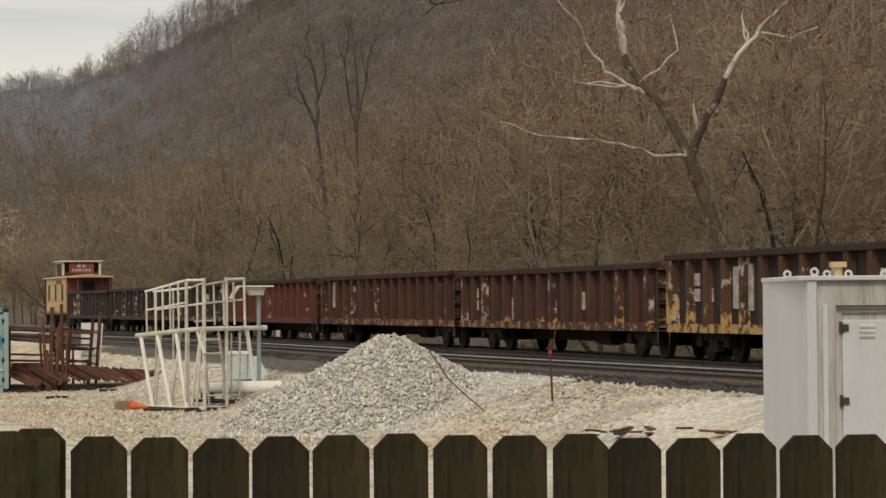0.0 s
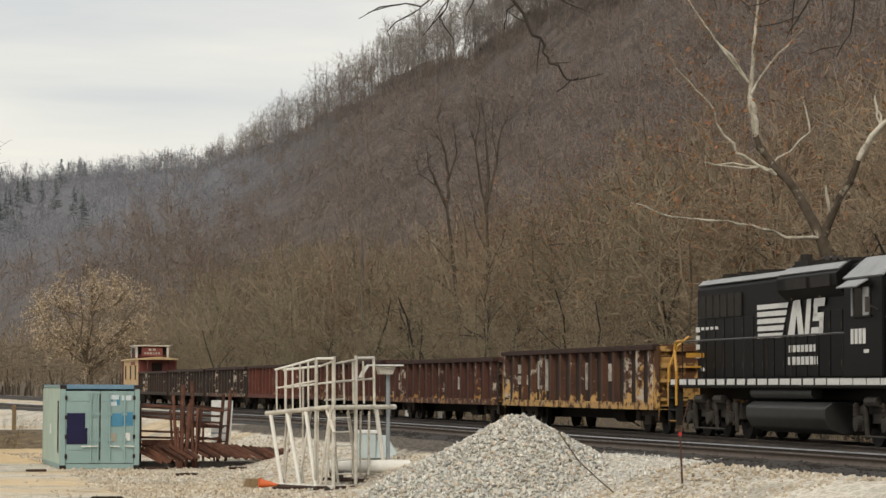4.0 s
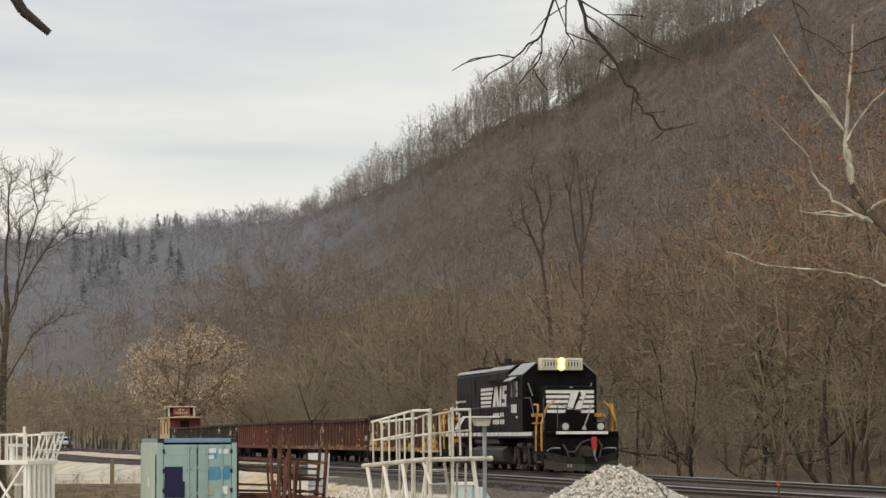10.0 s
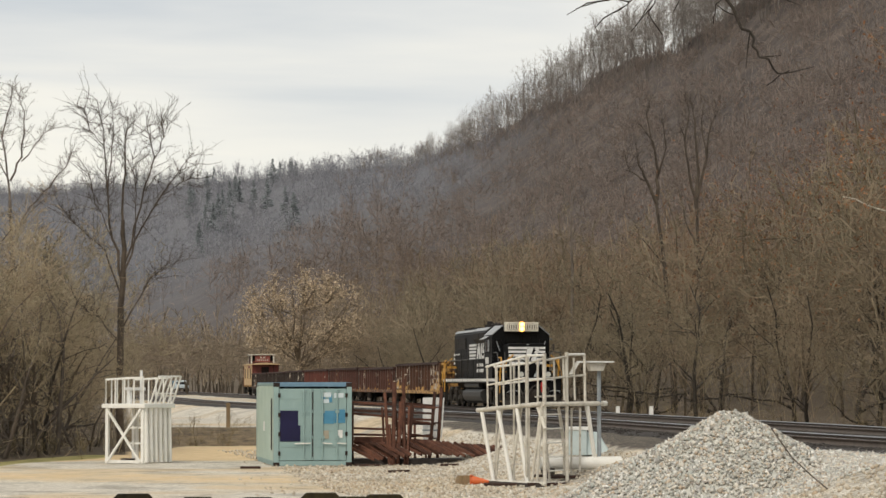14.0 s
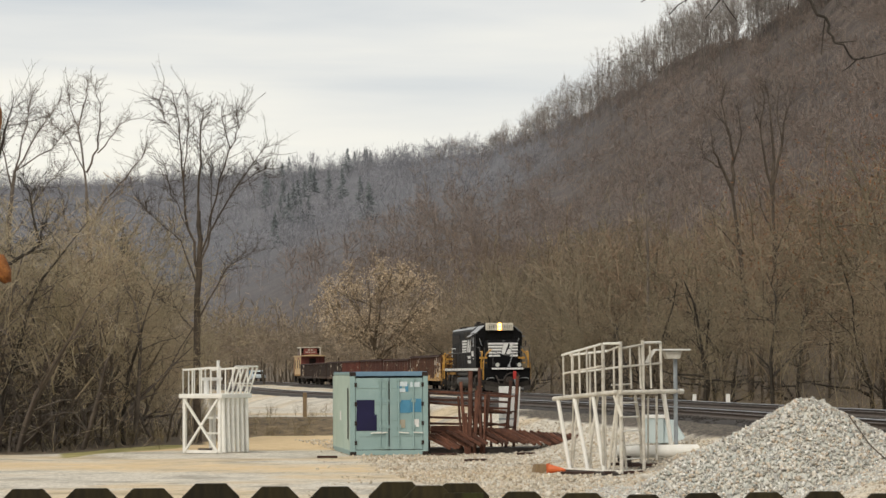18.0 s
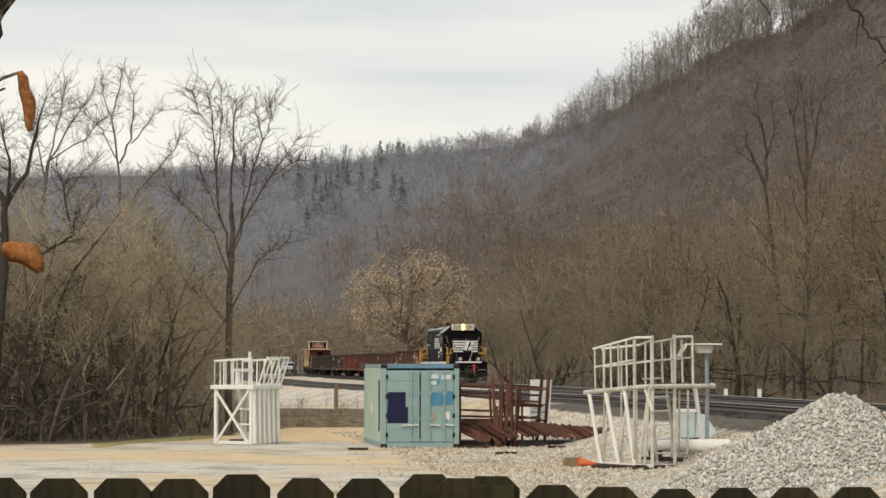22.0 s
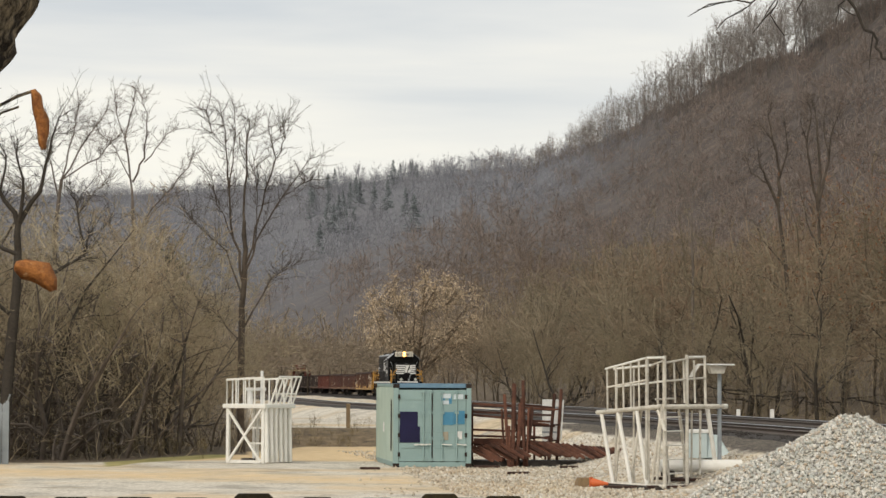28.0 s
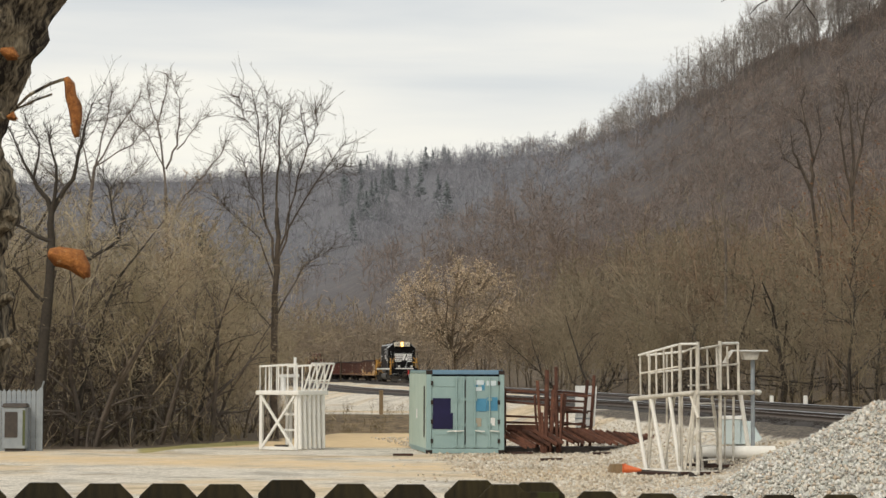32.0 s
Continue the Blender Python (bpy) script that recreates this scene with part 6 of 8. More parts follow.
def sycamore():
    """Pale-limbed sycamore leaning left behind the track, with a few rusty leaves."""
    k = 0.0111

    def P(cx, cy, y=0.0):
        return ((cx - 600) * k, y, (630 - cy) * k + 6.25)
    trunk = ([(1.35, 0, -0.1), (1.2, 0, 2.0), P(690, 870), P(640, 740), P(600, 630)], 0.24, 0.18)
    dark = [([P(600, 630), P(540, 510, 0.3), P(480, 440, 0.5), P(430, 350, 0.6)], 0.155, 0.085),
            ([P(604, 620), P(650, 510, -0.3), P(690, 430, -0.5)], 0.125, 0.09)]
    pale = [([P(430, 350, 0.6), P(415, 250, 0.6), P(425, 150, 0.4), P(432, 60, 0.3), P(440, -60, 0.2)], 0.16, 0.05),
            ([P(690, 430, -0.5), P(750, 340, -0.6), P(800, 280, -0.7), P(850, 235, -0.9), P(940, 130, -1.0), P(960, -20, -1.0)], 0.15, 0.05),
            ([P(600, 625), P(530, 625, -0.5), P(450, 605, -1.0), P(360, 585, -1.3), P(220, 575, -1.6), P(120, 540, -1.8)], 0.09, 0.04),
            ([P(480, 455, 0.4), P(440, 435, 0.2), P(380, 400, 0.1), P(340, 340, 0.0), P(320, 280, -0.1), P(260, 215, -0.3), P(180, 110, -0.4)], 0.10, 0.03),
            ([P(470, 430, 0.5), P(485, 410, 0.7), P(570, 340, 1.0), P(555, 260, 1.2), P(520, 205, 1.3)], 0.07, 0.03),
            ([P(420, 240, 0.5), P(470, 160, 0.7), P(530, 95, 0.8), P(600, 20, 0.9)], 0.07, 0.03),
            ([P(410, 210, 0.5), P(340, 120, 0.2), P(270, 20, 0.0), P(230, -60, 0)], 0.08, 0.03),
            ([P(750, 340, -0.6), P(735, 270, -0.5), P(755, 190, -0.4)], 0.06, 0.03),
            ([P(780, 310, -0.6), P(860, 330, -0.9), P(960, 290, -1.2)], 0.06, 0.03),
            ([P(440, 437, 0.2), P(330, 432, 0), P(240, 400, -0.3), P(160, 380, -0.5)], 0.05, 0.02),
            ([P(620, 560, -0.1), P(610, 490, -0.3), P(590, 470, -0.4)], 0.05, 0.02)]
    x, y = polar(16.66, 75)
    t = thing("sycamore_tree", "leaning sycamore with pale bare limbs behind the track", "tree", pose(x, y, gz(x, y) - 0.1, 0, 0, -16.7))
    bark = limb_tree(trunk, dark, 5, twigs=0)
    v, f, nor = tubes(bark, 10)
    o = new("trunk", big_mesh("trunk", v, f, "bark_mottled"))
    o.parent = t
    fine = []
    for i, (pts, r0, r1) in enumerate(pale):
        seg = limb_tree((pts[:2], r0 * 0.55, r0 * 0.54), [(pts, r0 * 0.55, r1 * 0.5)], 60 + i, 1.0, 3)
        big = seg[:, 6] > 0.0205
        v, f, nor = tubes(seg[big], 7)
        o = new("limb", big_mesh("limb", v, f, "bark_pale"))
        o.parent = t
        tagged(o, "pale peeling limb")
        fine.append(seg[~big])
    fine = np.concatenate(fine)
    v, f, nor = tubes(fine, 3)
    o = new("crown", big_mesh("crown", v, f, "twig_brown"))
    o.parent = t
    tips = fine[:, 3:6]
    rng = np.random.default_rng(3)
    pick = tips[rng.random(len(tips)) < 0.5]
    o = leaves("leaf", "", "leaf_rust", pick + rng.normal(0, 0.12, pick.shape), 0.075, 8)
    o.parent = t
    tagged(o, "few withered rusty leaves", kind="stuff")


sycamore()
rng_l = np.random.default_rng(40)
spots = []
for x, y, h in inner:
    if 9 < math.degrees(math.atan2(x, y)) < 24:
        n = rng_l.integers(160, 420)
        spots.append(np.stack([x + rng_l.normal(0, h * 0.16, n), y + rng_l.normal(0, h * 0.16, n), gz(x, y) + h * rng_l.uniform(0.35, 0.95, n)], -1))
tagged(leaves("withered_leaves", "", "leaf_rust", np.concatenate(spots), 0.075, 12), "sparse rusty leaves left on the bare trees", "foliage", kind="stuff")
# standing out from the wood
def sky_tree(label, bearing, dist, foot_x, trunk, limbs, seed, r0, twig_len=1.1, twigs=5, bark="bark_sky", stout=0.6):
    """A bare tree against the sky; its runs are drawn in steps of one metre at dist, right of its foot and up from eye level."""
    k = dist / 4600
    x, y = polar(bearing, dist)
    g = gz(x, y)

    def P(p, d):
        return ((p[0] - foot_x) * k, d, (656 - p[1]) * k + 2.6 - g)
    rng = random.Random(seed)
    runs = []
    for pts, a, b in limbs:
        d = rng.uniform(-1, 1)
        runs.append(([P(p, d * i / 2) for i, p in enumerate(pts)], a * stout, b * 0.45))
    low = P(trunk[0], 0)
    seg = limb_tree(([(low[0], 0, -0.2)] + [P(p, 0) for p in trunk[1:]], r0 * 0.85, r0 * 0.4), runs, seed, twig_len * 0.8, twigs + 1)
    return single_tree(label, seg, x, y, bark, bark, 0.025, -bearing)


sky_tree("tall bare tree with upswept limbs beside the yard", -3.3, 98, 490, [(488, 700), (486, 560), (490, 440), (489, 370)],
         [([(488, 480), (470, 400), (462, 318), (455, 236), (442, 155)], 0.11, 0.03), ([(462, 318), (468, 240), (470, 165)], 0.06, 0.02), ([(490, 440), (489, 310), (492, 222), (497, 180)], 0.11, 0.03),
          ([(490, 450), (520, 345), (543, 257), (529, 200)], 0.08, 0.03), ([(488, 480), (509, 405), (556, 324), (610, 250)], 0.09, 0.03), ([(486, 500), (458, 421), (408, 376), (385, 350)], 0.07, 0.02),
          ([(488, 560), (536, 471), (585, 440)], 0.07, 0.02), ([(455, 236), (430, 210), (420, 170)], 0.04, 0.02), ([(543, 257), (560, 220), (556, 180)], 0.04, 0.02), ([(509, 405), (512, 320), (505, 260)], 0.05, 0.02),
          ([(470, 400), (440, 340), (425, 280)], 0.05, 0.02), ([(486, 590), (450, 540), (420, 520)], 0.05, 0.02), ([(556, 324), (590, 300), (620, 290)], 0.04, 0.02)], 61, 0.18, 1.0, 6, "bark_dark", 0.5)
sky_tree("forked bare tree rising from the brush", -5.7, 115, 300, [(303, 700), (300, 540), (297, 400), (295, 336)],
         [([(295, 336), (290, 290), (280, 220), (296, 160), (298, 125)], 0.10, 0.03), ([(296, 300), (315, 260), (318, 200), (312, 145)], 0.09, 0.03), ([(315, 266), (345, 228), (376, 192)], 0.06, 0.02),
          ([(293, 300), (262, 240), (232, 215)], 0.06, 0.02), ([(297, 400), (330, 346), (365, 310), (392, 275), (402, 250)], 0.08, 0.03), ([(298, 396), (345, 340), (383, 312)], 0.06, 0.02), ([(280, 220), (265, 180), (262, 155)], 0.05, 0.02),
          ([(298, 460), (335, 420), (350, 380)], 0.05, 0.02), ([(298, 440), (262, 400), (250, 340)], 0.05, 0.02)], 62, 0.17, 0.8, 5, "bark_sky", 0.55)
sky_tree("spreading dark bare tree with crooked limbs", -8.45, 86, 75, [(70, 700), (85, 560), (92, 450), (92, 380)],
         [([(92, 380), (60, 320), (15, 230)], 0.10, 0.03), ([(92, 380), (130, 320), (145, 250), (160, 190)], 0.10, 0.03), ([(90, 430), (30, 400), (-30, 390)], 0.08, 0.03),
          ([(92, 470), (160, 460), (210, 425), (218, 390)], 0.09, 0.03), ([(92, 380), (100, 300), (85, 240)], 0.08, 0.03), ([(210, 425), (195, 350), (180, 300)], 0.05, 0.02), ([(85, 540), (30, 480), (-10, 470)], 0.07, 0.03), ([(60, 320), (70, 260), (40, 200)], 0.05, 0.02)], 63, 0.25, 1.0, 6, "bark_wet", 0.95)
sky_tree("bare tree with dense fine twigs beside the yard", -7.5, 118, 150, [(150, 700), (155, 400), (165, 300)],
         [([(165, 300), (205, 230), (240, 180)], 0.08, 0.03), ([(160, 330), (140, 250), (130, 190)], 0.07, 0.03), ([(165, 300), (230, 260), (265, 220)], 0.06, 0.03), ([(165, 300), (185, 220), (195, 160)], 0.07, 0.03),
          ([(155, 420), (210, 340), (250, 290)], 0.06, 0.02), ([(155, 400), (110, 330), (70, 290)], 0.06, 0.02)], 64, 0.18, 1.0, 13)
sky_tree("tall dark bare tree with a bent crown before the slope", 8.75, 168, 943, [(946, 640), (938, 520), (930, 440), (922, 380), (918, 320)],
         [([(918, 340), (900, 300), (886, 272), (880, 230)], 0.10, 0.03), ([(918, 330), (920, 280), (912, 230), (890, 200)], 0.10, 0.03), ([(920, 290), (935, 240), (930, 190)], 0.06, 0.02), ([(936, 500), (905, 470), (880, 460)], 0.07, 0.02),
          ([(932, 450), (890, 400), (872, 360)], 0.05, 0.02), ([(912, 240), (900, 180), (906, 150)], 0.05, 0.02), ([(900, 300), (870, 280), (860, 250)], 0.04, 0.02)], 66, 0.20, 1.0, 4, "bark_dark", 1.25)
sky_tree("tall dark bare tree with clustered upright limbs before the slope", 9.38, 166, 1026, [(1028, 640), (1024, 480), (1022, 400), (1020, 340)],
         [([(1020, 350), (1008, 290), (1000, 230), (990, 200)], 0.09, 0.03), ([(1020, 340), (1022, 260), (1018, 190), (1012, 160)], 0.10, 0.03), ([(1021, 330), (1038, 260), (1046, 200), (1060, 170)], 0.09, 0.03), ([(1022, 420), (1000, 370), (985, 300)], 0.07, 0.02),
          ([(1024, 450), (1048, 400), (1058, 350)], 0.06, 0.02), ([(1038, 260), (1030, 200), (1036, 150)], 0.05, 0.02), ([(1000, 230), (1008, 180), (1000, 150)], 0.05, 0.02)], 67, 0.19, 1.0, 4, "bark_dark", 1.2)
sky_tree("slim dark bare tree before the slope", 6.6, 175, 830, [(832, 640), (828, 450), (826, 370)],
         [([(826, 380), (815, 330), (800, 290)], 0.06, 0.02), ([(826, 370), (830, 320), (822, 270)], 0.06, 0.02), ([(827, 400), (842, 350), (850, 320)], 0.05, 0.02)], 68, 0.14, 0.8, 3, "bark_sky", 0.7)


def cedar(label, b, dist, h, seed):
    """Dark evergreen behind the brush: trunk, and a ragged crown of needle clumps."""
    x, y = polar(b, dist)
    seg = crown_tree(seed, 40, 3, 1, 0.15, 0.12, 0.004, 0.012) * h
    t = single_tree(label, seg, x, y, "bark_dark", "bark_dark", 0.05)
    tips = seg[seg[:, 6] < 0.05][:, 3:6]
    rng = np.random.default_rng(seed)
    pts = np.concatenate([tips + rng.normal(0, 0.18, tips.shape) for i in range(2)])
    o = leaves("needle_clumps", "", "evergreen", pts, 0.16, seed)
    o.parent = t
    tagged(o, "dark green needles", kind="stuff")


cedar("dark green cedar behind the leafless brush", -5.0, 150, 11.3, 531)
single_tree("dark bare tree at the edge of the brush", grow(515, 11, limbs=13, levels=3, spread=0.36, lift=0.5, low=0.3, twigs=4, trunk_r=0.016, thin=0.003), *polar(-9.7, 104), "bark_dark", "bark_dark", 0.05)


for k, (b, dist, h, tilt) in enumerate(((-7.75, 89, 9.0, 20), (-9.0, 87, 10.0, 140), (-6.3, 91, 7.5, 75), (-4.9, 95, 7.0, 200))):
    single_tree("dark gnarled bare tree before the leafless brush", grow(540 + k, h, limbs=10, levels=3, spread=0.40, lift=0.35, low=0.22, twigs=3, trunk_r=0.013, wander=0.22, thin=0.0025), *polar(b, dist), "bark_wet", "bark_dark", 0.04, tilt)


def straw_tree():
    """Rounded tree that still holds its straw-coloured leaves."""
    x, y = polar(0.55, 285)
    seg = crown_tree(521, 30, 6, 3, 0.40, 0.2, 0.0030, 0.014)
    seg *= 16.0
    t = single_tree("round tree with straw-coloured withered leaves", seg, x, y, "twig_pale", "twig_pale", 0.06)
    tips = seg[seg[:, 6] < 0.06][:, 3:6]
    rng = np.random.default_rng(4)
    pts = np.concatenate([tips + rng.normal(0, 0.35, tips.shape) for i in range(14)])
    o = leaves("leaf", "", "leaf_straw", pts, 0.12, 9)
    o.parent = t
    tagged(o, "withered straw-coloured leaves", kind="stuff")


straw_tree()

# dry growth in the ditch and along the edges
tuft_t = [grow(600 + i, 1.0, limbs=5, levels=1, spread=0.5, lift=0.3, low=0.05, trunk_r=0.012, forks=4, pieces=2, thin=0.012) for i in range(4)]
tufts = []
for i in range(420):
    k = rnd.random()
    if k < 0.5:
        tufts.append((rnd.uniform(-13, 3), rnd.uniform(112, 124), rnd.uniform(0.35, 0.95)))
    elif k < 0.8:
        tufts.append((*polar(rnd.uniform(-11, -3.9), rnd.uniform(88, 99)), rnd.uniform(0.3, 1.0)))
    else:
        tufts.append((*beside_track(rnd.uniform(50, 160), rnd.uniform(3.2, 6.5)), rnd.uniform(0.4, 1.2)))
woods("dry_weeds", "dry brown weeds in the ditch and along the track", "dry_grass", tuft_t, tufts, 0.03, 21, "weeds")

# ---------------------------------------------------------------- yard
def shipping_container():
    """Twenty-foot container; its doors look along -y."""
    L, W, H = 6.06, 2.44, 2.59
    c = thing("shipping_container", "pale green shipping container with blue roof and painted-over marks", "container", pose(0.0, 81.0, gz(0, 81), 0, 0, 5.5))
    # near left bottom corner is the origin; length runs along +y
    s = Shape()
    n = 46
    prof = []
    for i in range(n + 1):
        y = 0.15 + (L - 0.3) * i / n
        prof.append((y, 0.035 if i % 4 in (0, 1) else 0.0))
    for side in (0, 1):
        v, f = [], []
        for y, d in prof:
            x = d if side == 0 else W - d
            v += [(x, y, 0.16), (x, y, H - 0.1), (x + (0.02 if side == 0 else -0.02), y, 0.16), (x + (0.02 if side == 0 else -0.02), y, H - 0.1)]
        for i in range(n):
            a, b = i * 4, i * 4 + 4
            f += [(a, b, b + 1, a + 1), (a + 2, b + 2, b + 3, a + 3)]
        w = part("side_wall", Shape().add(v, f), "container_pale", c, "pale corrugated side wall")
    s = Shape()
    for x in (0.08, W - 0.08):
        s.box((x, 0.08, H / 2), (0.16, 0.16, H)).box((x, L - 0.08, H / 2), (0.16, 0.16, H))
    pieces("corner_post", s, "container_green", c, bevel=0.015)
    s = Shape()
    for x in (0.05, W - 0.05):
        s.box((x, L / 2, 0.09), (0.1, L - 0.3, 0.15)).box((x, L / 2, H - 0.05), (0.08, L - 0.3, 0.09))
    s.box((W / 2, 0.06, 0.09), (W - 0.3, 0.1, 0.15)).box((W / 2, L - 0.06, H / 2), (W - 0.3, 0.06, H - 0.1))
    pieces("frame_rail", s, "container_green", c, bevel=0.01)
    part("header_rail", Shape().box((W / 2, 0.06, H - 0.05), (W - 0.3, 0.1, 0.14)), "container_blue", c, "faded blue header over the doors", bevel=0.01)
    part("roof", Shape().box((W / 2, L / 2, H - 0.01), (W - 0.06, L - 0.06, 0.05)), "container_blue", c, "blue roof sheet")
    part("floor", Shape().box((W / 2, L / 2, 0.14), (W - 0.2, L - 0.2, 0.06)), "dark_steel", c)
    s = Shape()
    for x in (0.09, W - 0.09):
        for y in (0.09, L - 0.09):
            for z in (0.06, H - 0.06):
                s.box((x, y, z), (0.19, 0.19, 0.13))
    pieces("corner_casting", s, "rust_dark", c, "rust-dark corner castings", bevel=0.01)
    for k, x0 in enumerate((0.17, W / 2 + 0.01)):
        w = W / 2 - 0.18
        d = part("door", Shape().box((x0 + w / 2, 0.05, H / 2), (w, 0.05, H - 0.36)), "container_green", c, bevel=0.01)
        s = Shape()
        for z in (0.62, 1.12, 1.62, 2.12):
            s.box((x0 + w / 2, 0.02, z), (w - 0.14, 0.02, 0.05))
        pieces("door_rib", s, "container_green", d)
        for i in ((0.74, 0.95) if k == 0 else (0.28, 0.72)):
            s = Shape().rod((x0 + w * i, -0.02, 0.22), (x0 + w * i, -0.02, H - 0.2), 0.022, n=8)
            for z in (0.24, 0.9, 1.7, H - 0.24):
                s.box((x0 + w * i, 0.0, z), (0.13, 0.05, 0.09))
            b = part("locking_bar", s, "container_green", d)
            part("handle", Shape().bar((x0 + w * i, -0.04, 0.72), (x0 + w * i + (0.3 if k else -0.3), -0.05, 0.70), 0.035, 0.03), "pipe_white", b)
        s = Shape()
        for z in (0.4, 1.0, 1.6, 2.2):
            s.box((x0 if k == 0 else x0 + w, 0.01, z), (0.07, 0.06, 0.13))
        pieces("hinge", s, "rust_dark", d)
    part("door_gap", Shape().box((W / 2 + 0.0, 0.03, H / 2), (0.03, 0.03, H - 0.36)), "rust_dark", c)
    pieces("painted_patch", Shape().box((0.48, 0.015, 1.50), (0.56, 0.012, 0.46)).box((0.51, 0.014, 1.02), (0.64, 0.012, 0.50)), "navy_patch", c, "navy paint over old marks")
    pieces("painted_patch", Shape().box((1.70, 0.015, 1.52), (0.36, 0.012, 0.40)).box((2.06, 0.015, 1.55), (0.34, 0.012, 0.42)), "blue_patch", c, "blue paint over old marks")
    pieces("painted_patch", Shape().box((1.66, 0.015, 2.22), (0.26, 0.012, 0.14)).box((2.03, 0.015, 2.20), (0.30, 0.012, 0.15)).box((1.62, 0.015, 2.02), (0.22, 0.012, 0.12)), "pale_patch", c, "pale patches near the top")
    pieces("painted_patch", Shape().box((1.77, 0.015, 2.1), (0.1, 0.011, 0.24)).box((1.55, 0.015, 2.13), (0.12, 0.011, 0.1)), "blue_patch", c)
    part("sticker", Shape().box((2.06, 0.013, 1.0), (0.18, 0.012, 0.24)), "white_paint", c, "white sticker")
    part("sticker", Shape().box((1.62, 0.013, 0.98), (0.2, 0.012, 0.26)), "tan_patch", c, "faded tan sticker")
    part("side_slot", Shape().box((-0.006, 0.75, 1.3), (0.012, 0.25, 1.6)), "rust_dark", c, "dark slot in the side wall")
    part("sticker", Shape().box((-0.008, 3.2, 1.2), (0.012, 0.35, 0.3)), "white_paint", c)


shipping_container()


def work_stand():
    """Tall stand of white pipe: two walkways with railings at a corner, on splayed legs, with a ladder."""
    A, B, C = Vector((5.28, 66.6, 0)), Vector((6.62, 64.0, 0)), Vector((8.45, 66.4, 0))
    t = thing("work_stand", "tall white pipe work stand with railings, ladder and splayed legs", "stand", pose(6.6, 65.5, 0))
    off = Vector((6.6, 65.5, 0))
    back = (C - B) * 0.13
    rear = (A - B) * 0.16

    def left(f, z, inner=0.0):
        """A place along the slanting walkway, f from its far end to the corner."""
        w = A.lerp(B, f) + back * inner - off
        return Vector((w.x, w.y, z))

    def right(f, z, inner=0.0):
        """A place along the level walkway, f from the corner to its far end."""
        w = B.lerp(C, f) + rear * inner - off
        return Vector((w.x, w.y, z))

    def pipe(name, a, b, r, mat="pipe_dirty"):
        return part(name, Shape().rod(a, b, r, n=12 if r > 0.045 else 8), mat, t)

    def deck(f):
        return 1.89 + 0.18 * f
    # platform beams
    for k in (0.0, 1.0):
        pipe("platform_beam", left(-0.04, deck(-0.04), k), left(1.0, deck(1), k), 0.058 - 0.014 * k)
        pipe("platform_beam", right(0.0, 2.06, k), right(0.99, 2.06, k), 0.058 - 0.014 * k)
    part("platform_beam", Shape().rod(right(0.97, 2.06), right(1.03, 2.06), 0.068, n=12), "pipe_white", t)
    for f in (0.02, 0.25, 0.5, 0.75, 0.98):
        pipe("deck_bearer", left(f, deck(f)), left(f, deck(f), 1.0), 0.03)
        pipe("deck_bearer", right(f, 2.04), right(f, 2.04, 1.0), 0.03)
    # railings over the slanting walkway
    pipe("top_rail", left(0.10, 3.00), left(0.76, 3.27), 0.030, "pipe_white")
    pipe("top_rail", left(0.76, 3.27), left(1.02, 3.27), 0.030, "pipe_white")
    pipe("middle_rail", left(0.12, 2.53), left(0.76, 2.72), 0.024)
    pipe("top_rail", left(0.10, 3.00, 1.0), left(0.70, 3.09, 1.0), 0.030, "pipe_white")
    pipe("top_rail", left(0.70, 3.09, 1.0), left(0.92, 3.22, 1.0), 0.026)
    pipe("middle_rail", left(0.12, 2.54, 1.0), left(0.95, 2.70, 1.0), 0.026, "pipe_white")
    for f in (0.12, 0.26, 0.38, 0.50, 0.63):
        pipe("baluster", left(f + 0.01, deck(f)), left(f, 3.00 + 0.27 * (f - 0.10) / 0.66), 0.024)
    pipe("corner_post", left(0.76, deck(0.76)), left(0.76, 3.29), 0.046)
    for f in (0.14, 0.42, 0.80):
        pipe("baluster", left(f, deck(f), 1.0), left(f, 3.02 + 0.15 * f, 1.0), 0.026)
    # railings over the level walkway
    pipe("corner_post", right(0.035, 0.05), right(0.03, 3.32), 0.050)
    pipe("corner_post", right(0.39, 0.05), right(0.385, 3.35), 0.046)
    pipe("top_rail", right(0.03, 3.14), right(0.385, 3.25), 0.028)
    pipe("top_rail", right(0.385, 3.29), right(0.675, 3.31), 0.032, "pipe_white")
    pipe("middle_rail", right(0.03, 2.69), right(0.675, 2.78), 0.026)
    for f, z in ((0.18, 3.18), (0.33, 3.22), (0.50, 3.22)):
        pipe("baluster", right(f + 0.02, 2.15), right(f, z), 0.026)
    pipe("baluster", right(0.69, 2.06), right(0.675, 3.32), 0.034)
    pipe("toe_rail", right(0.05, 2.24, 1.0), right(0.36, 2.26, 1.0), 0.024)
    # stout splayed legs, their feet further along than their tops
    for a, b in ((0.03, 0.22), (0.30, 0.51), (0.60, 0.76)):
        pipe("leg", left(a, deck(a) - 0.05), left(b, 0.08), 0.050, "pipe_white")
    pipe("leg", right(0.72, 2.0), right(0.90, 0.06), 0.056, "pipe_white")
    pipe("leg", left(0.93, 1.98), left(1.04, 1.45), 0.044)
    pipe("leg", left(0.76, 2.0), left(0.75, 0.08), 0.040)
